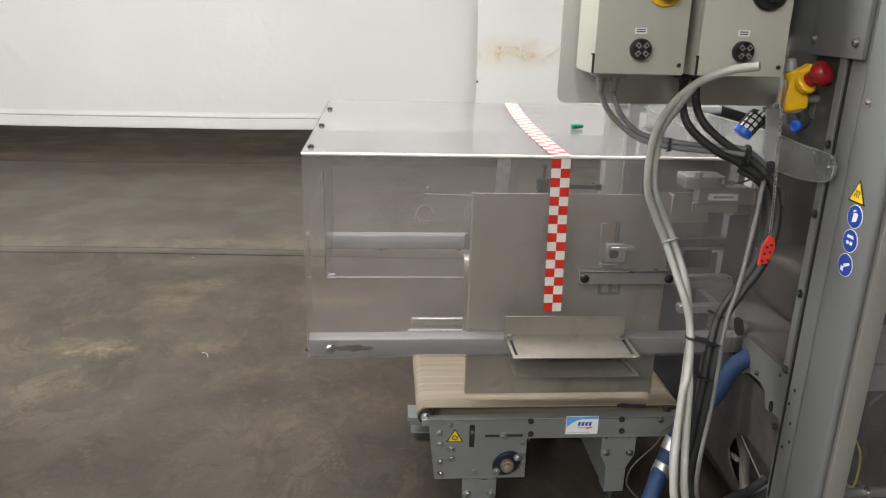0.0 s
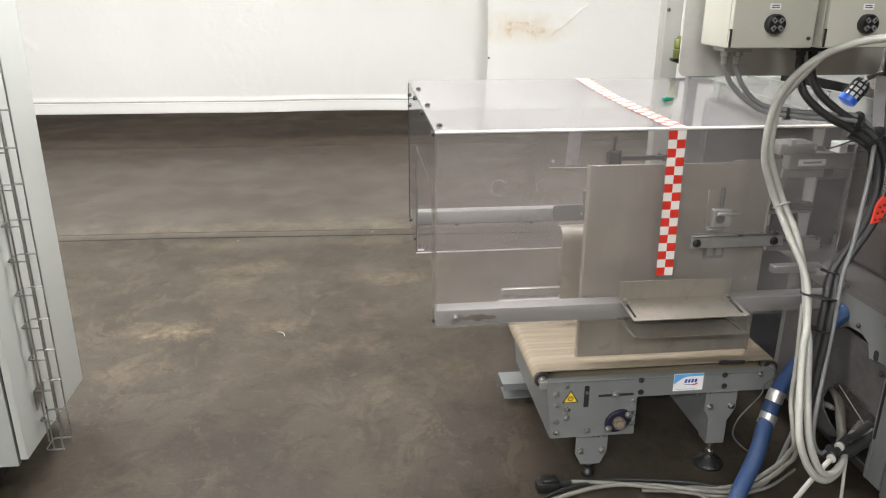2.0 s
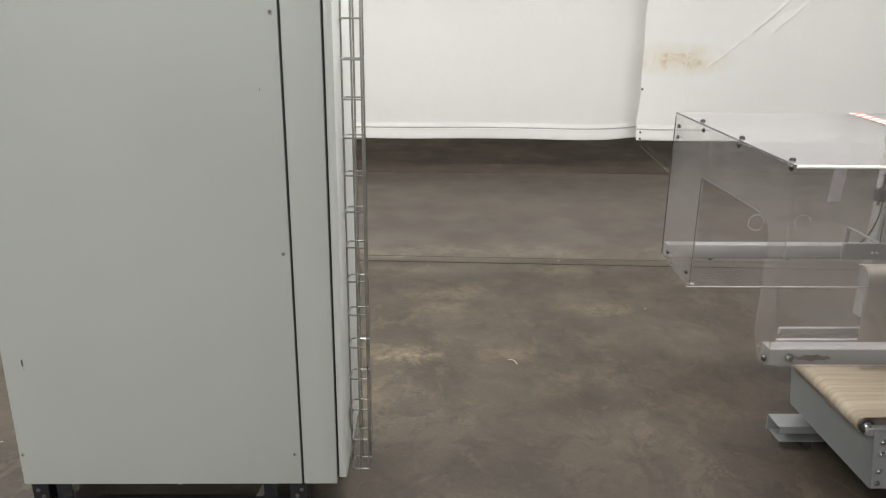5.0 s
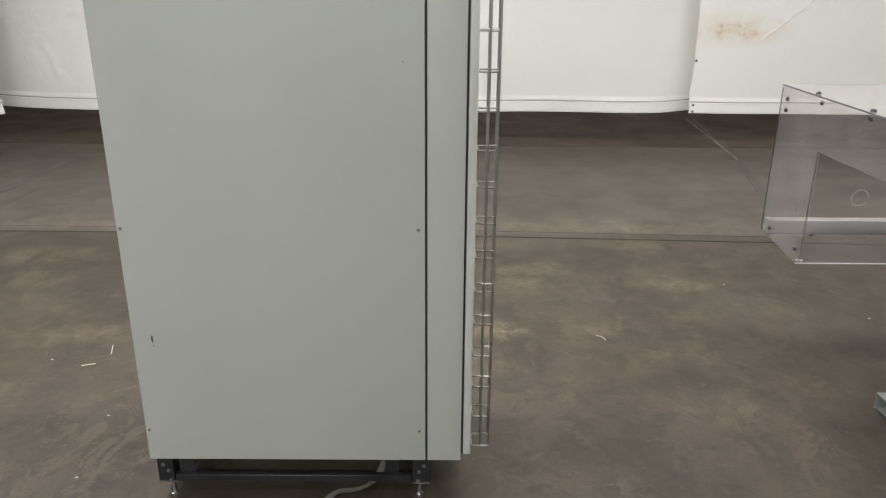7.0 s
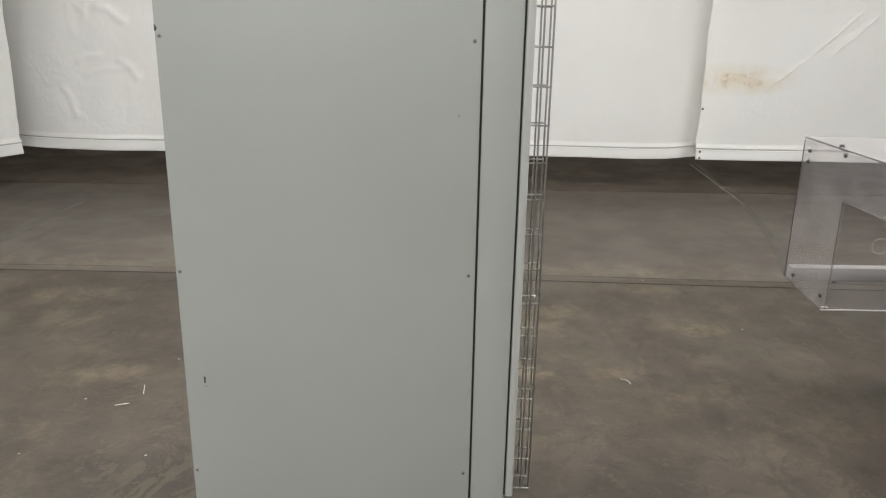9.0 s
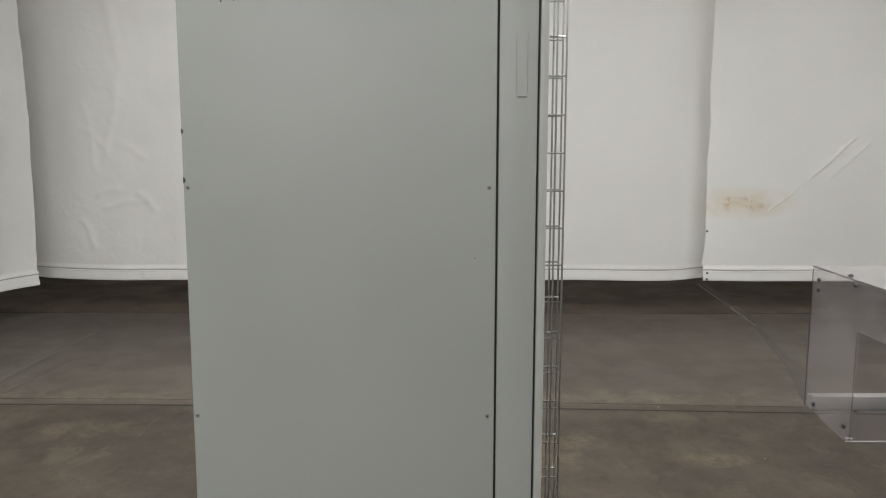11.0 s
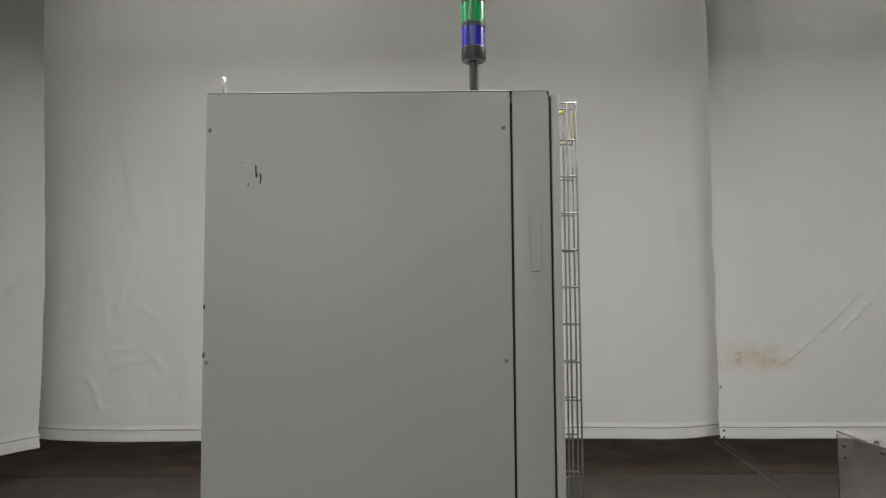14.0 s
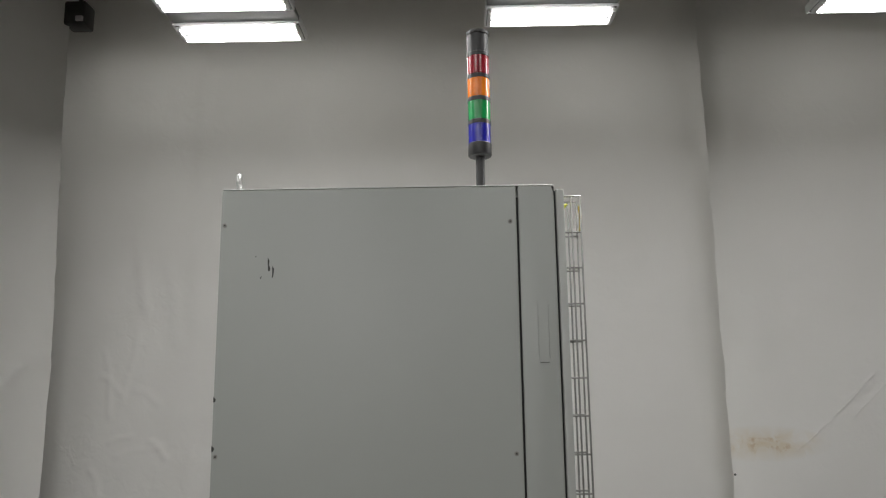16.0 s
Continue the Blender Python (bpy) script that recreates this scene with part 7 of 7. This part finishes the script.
part("rubber_flap", slab(B(), [(1.058, 0.66), (1.063, 0.88), (1.16, 0.884), (1.15, 0.662)], "y", 2.095, 2.101, 0.001), material("black_rubber_flap", (0.02, 0.021, 0.02), 0.6, 0, 0.15, 12), fb, "black rubber flap")
part("bracket_plate", box(B(), 0.955, 1.045, 2.14, 2.146, 0.70, 0.764, 0.002), DARKSTEEL, fb)
part("bracket_window", box(B(), 0.925, 0.965, 2.15, 2.153, 0.715, 0.755, 0.001), WHITEPRINT, fb)
part("lower_bar", box(B(), 0.90, 1.08, 2.05, 2.09, 0.664, 0.70, 0.003), MACHGREY, fb)
part("lower_lip", box(B(), 0.91, 1.06, 2.047, 2.051, 0.696, 0.704), ZINC, fb)
part("arm", box(B(), 0.90, 1.06, 1.99, 2.02, 0.61, 0.635, 0.002), GREYMECH, fb)
part("frame_rail", box(B(), 0.86, 1.30, 2.30, 2.36, 0.62, 0.70, 0.004), MACHPALE, fb)
part("pivot", rod(B(), (1.015, 1.845, 0.632), (1.04, 1.845, 0.632), 0.018, 18, 0.003), GREYMECH, fb)
part("pivot_disc", rod(B(), (1.012, 1.85, 0.632), (1.016, 1.85, 0.632), 0.026, 20), DARKSTEEL, fb)
part("post", box(B(), 1.10, 1.16, 2.16, 2.22, 0.16, 1.1, 0.004), MACHGREY, fb)

gs = thing("product_sensor", "small sensor block with clamp on the chute plate", "sensor")
part("tube", rod(B(), (0.674, 1.940, 0.846), (0.674, 1.940, 0.905), 0.006, 14), DULLZINC, gs)
part("block", box(B(), 0.643, 0.700, 1.920, 1.9425, 0.792, 0.846, 0.003), RAILGREY, gs)
part("clamp", box(B(), 0.655, 0.722, 1.916, 1.9425, 0.828, 0.838, 0.002), CLAMP, gs)
part("backing", box(B(), 0.628, 0.646, 1.936, 1.9425, 0.80, 0.90, 0.001), STAINLESS, gs)
# The block's mirror image in the plate, built as solid parts below it.
part("block_reflection", box(B(), 0.636, 0.70, 1.938, 1.9425, 0.69, 0.738, 0.002), DULLZINC, gs)
part("reflection_window", box(B(), 0.646, 0.664, 1.9365, 1.9385, 0.70, 0.728, 0.001), STAINLESS, gs)
part("reflection_window", box(B(), 0.674, 0.692, 1.9365, 1.9385, 0.70, 0.728, 0.001), STAINLESS, gs)
part("eye", rod(B(), (0.664, 1.9205, 0.818), (0.664, 1.917, 0.818), 0.013, 20), BLACKPL, gs)
part("foot", box(B(), 0.632, 0.682, 1.915, 1.9425, 0.780, 0.79, 0.002), ZINC, gs)

gd = thing("proximity_switch", "dark sensor with clamp and rod inside the guard", "sensor")
part("clamp", box(B(), 0.622, 0.672, 2.79, 2.82, 0.776, 0.828, 0.004), DARKSTEEL, gd)
part("stem", rod(B(), (0.648, 2.805, 0.826), (0.650, 2.805, 0.885), 0.006, 10), DARKSTEEL, gd)
part("cap", rod(B(), (0.650, 2.805, 0.872), (0.650, 2.805, 0.886), 0.010, 12, 0.002), DARKSTEEL, gd)
for dx in (-0.022, 0.022):
    part("clamp_ear", box(B(), 0.644 + dx, 0.650 + dx, 2.775, 2.79, 0.766, 0.838, 0.001), DARKSTEEL, gd)
part("bar", box(B(), 0.672, 0.87, 2.795, 2.81, 0.789, 0.807, 0.002), DARKSTEEL, gd)
part("lead", hose(B(), [(0.645, 2.79, 0.776), (0.635, 2.78, 0.72), (0.615, 2.78, 0.66), (0.60, 2.79, 0.625), (0.595, 2.80, 0.612)], 0.003, 6, 6), RUBBER, gd)
part("foot", box(B(), 0.85, 0.875, 2.79, 2.85, 0.786, 0.81, 0.002), DARKSTEEL, gd)
rb = thing("rail_bracket", "grey bracket plate with wire pin above the belt", "bracket")
part("plate", slab(B(), rounded(0.308, 0.56, 0.664, 0.722, 0.010), "y", 2.424, 2.434, 0.001), MACHGREY, rb)
part("pin", rod(B(), (0.434, 2.429, 0.72), (0.432, 2.429, 0.812), 0.002, 6), DARKSTEEL, rb)
part("stay", box(B(), 0.53, 0.545, 2.43, 2.80, 0.668, 0.674), MACHGREY, rb)
part("stay_leg", box(B(), 0.53, 0.545, 2.795, 2.80, 0.597, 0.674), MACHGREY, rb)
for x in (0.41, 0.425):
    bm = B()
    bolt(bm, (x, 2.424, 0.69), (0, -1, 0), 0.004, 0.003, False)
    part("screw", bm, ZINC, rb)

# ---- scraps on the floor ----
def scrap(x, y, pts, r, label):
    root = thing("litter", label, "litter", "scraps on the floor")
    part("scrap", hose(B(), [(x + a, y + b, r + c) for a, b, c in pts], r, 5, 6), PAPER, root)


scrap(-0.725, 2.98, [(-0.022, 0.028, 0), (-0.004, 0.014, 0.004), (0.008, -0.004, 0.003), (0.012, -0.018, 0)], 0.0015, "curled white plastic scrap on the floor")
scrap(-2.79, 2.85, [(0.012, -0.040, 0), (0.0, 0.0, 0.002), (-0.014, 0.042, 0)], 0.0016, "pale straw-like scrap on the floor")
scrap(-2.83, 2.72, [(-0.026, -0.008, 0), (0.0, 0.0, 0.001), (0.024, 0.010, 0)], 0.0016, "pale straw-like scrap on the floor")
for x, y in ((-3.0, 2.76), (-2.95, 3.9), (-2.75, 3.15), (-3.05, 2.35), (-2.6, 2.35), (0.02, 3.6), (0.55, 3.2), (0.93, 4.75), (-0.3, 4.37), (-1.1, 4.28), (-1.9, 2.1), (-2.55, 2.0)):
    scrap(x, y, [(0, 0, 0), (0.006, 0.003, 0.001), (0.009, 0.001, 0)], 0.0014, "tiny pale crumb on the floor")

# curtain rail joint high in the corner
cj = thing("rail_joint", "dark clamp joint on a white ceiling pipe", "pipe joint")
part("pipe", rod(B(), (-5.50, 6.35, 5.54), (-5.31, 6.62, 5.35), 0.05, 16), WHITEPRINT, cj)
part("clamp", box(B(), -5.38, -5.17, 6.55, 6.75, 5.10, 5.34, 0.02, 2), DARKSTEEL, cj)
part("clamp_tab", box(B(), -5.25, -5.18, 6.52, 6.55, 5.12, 5.17, 0.005), EDGE, cj)
part("drop_rod", rod(B(), (-5.27, 6.65, 5.33), (-5.27, 6.65, 6.6), 0.02, 12), DARKSTEEL, cj)
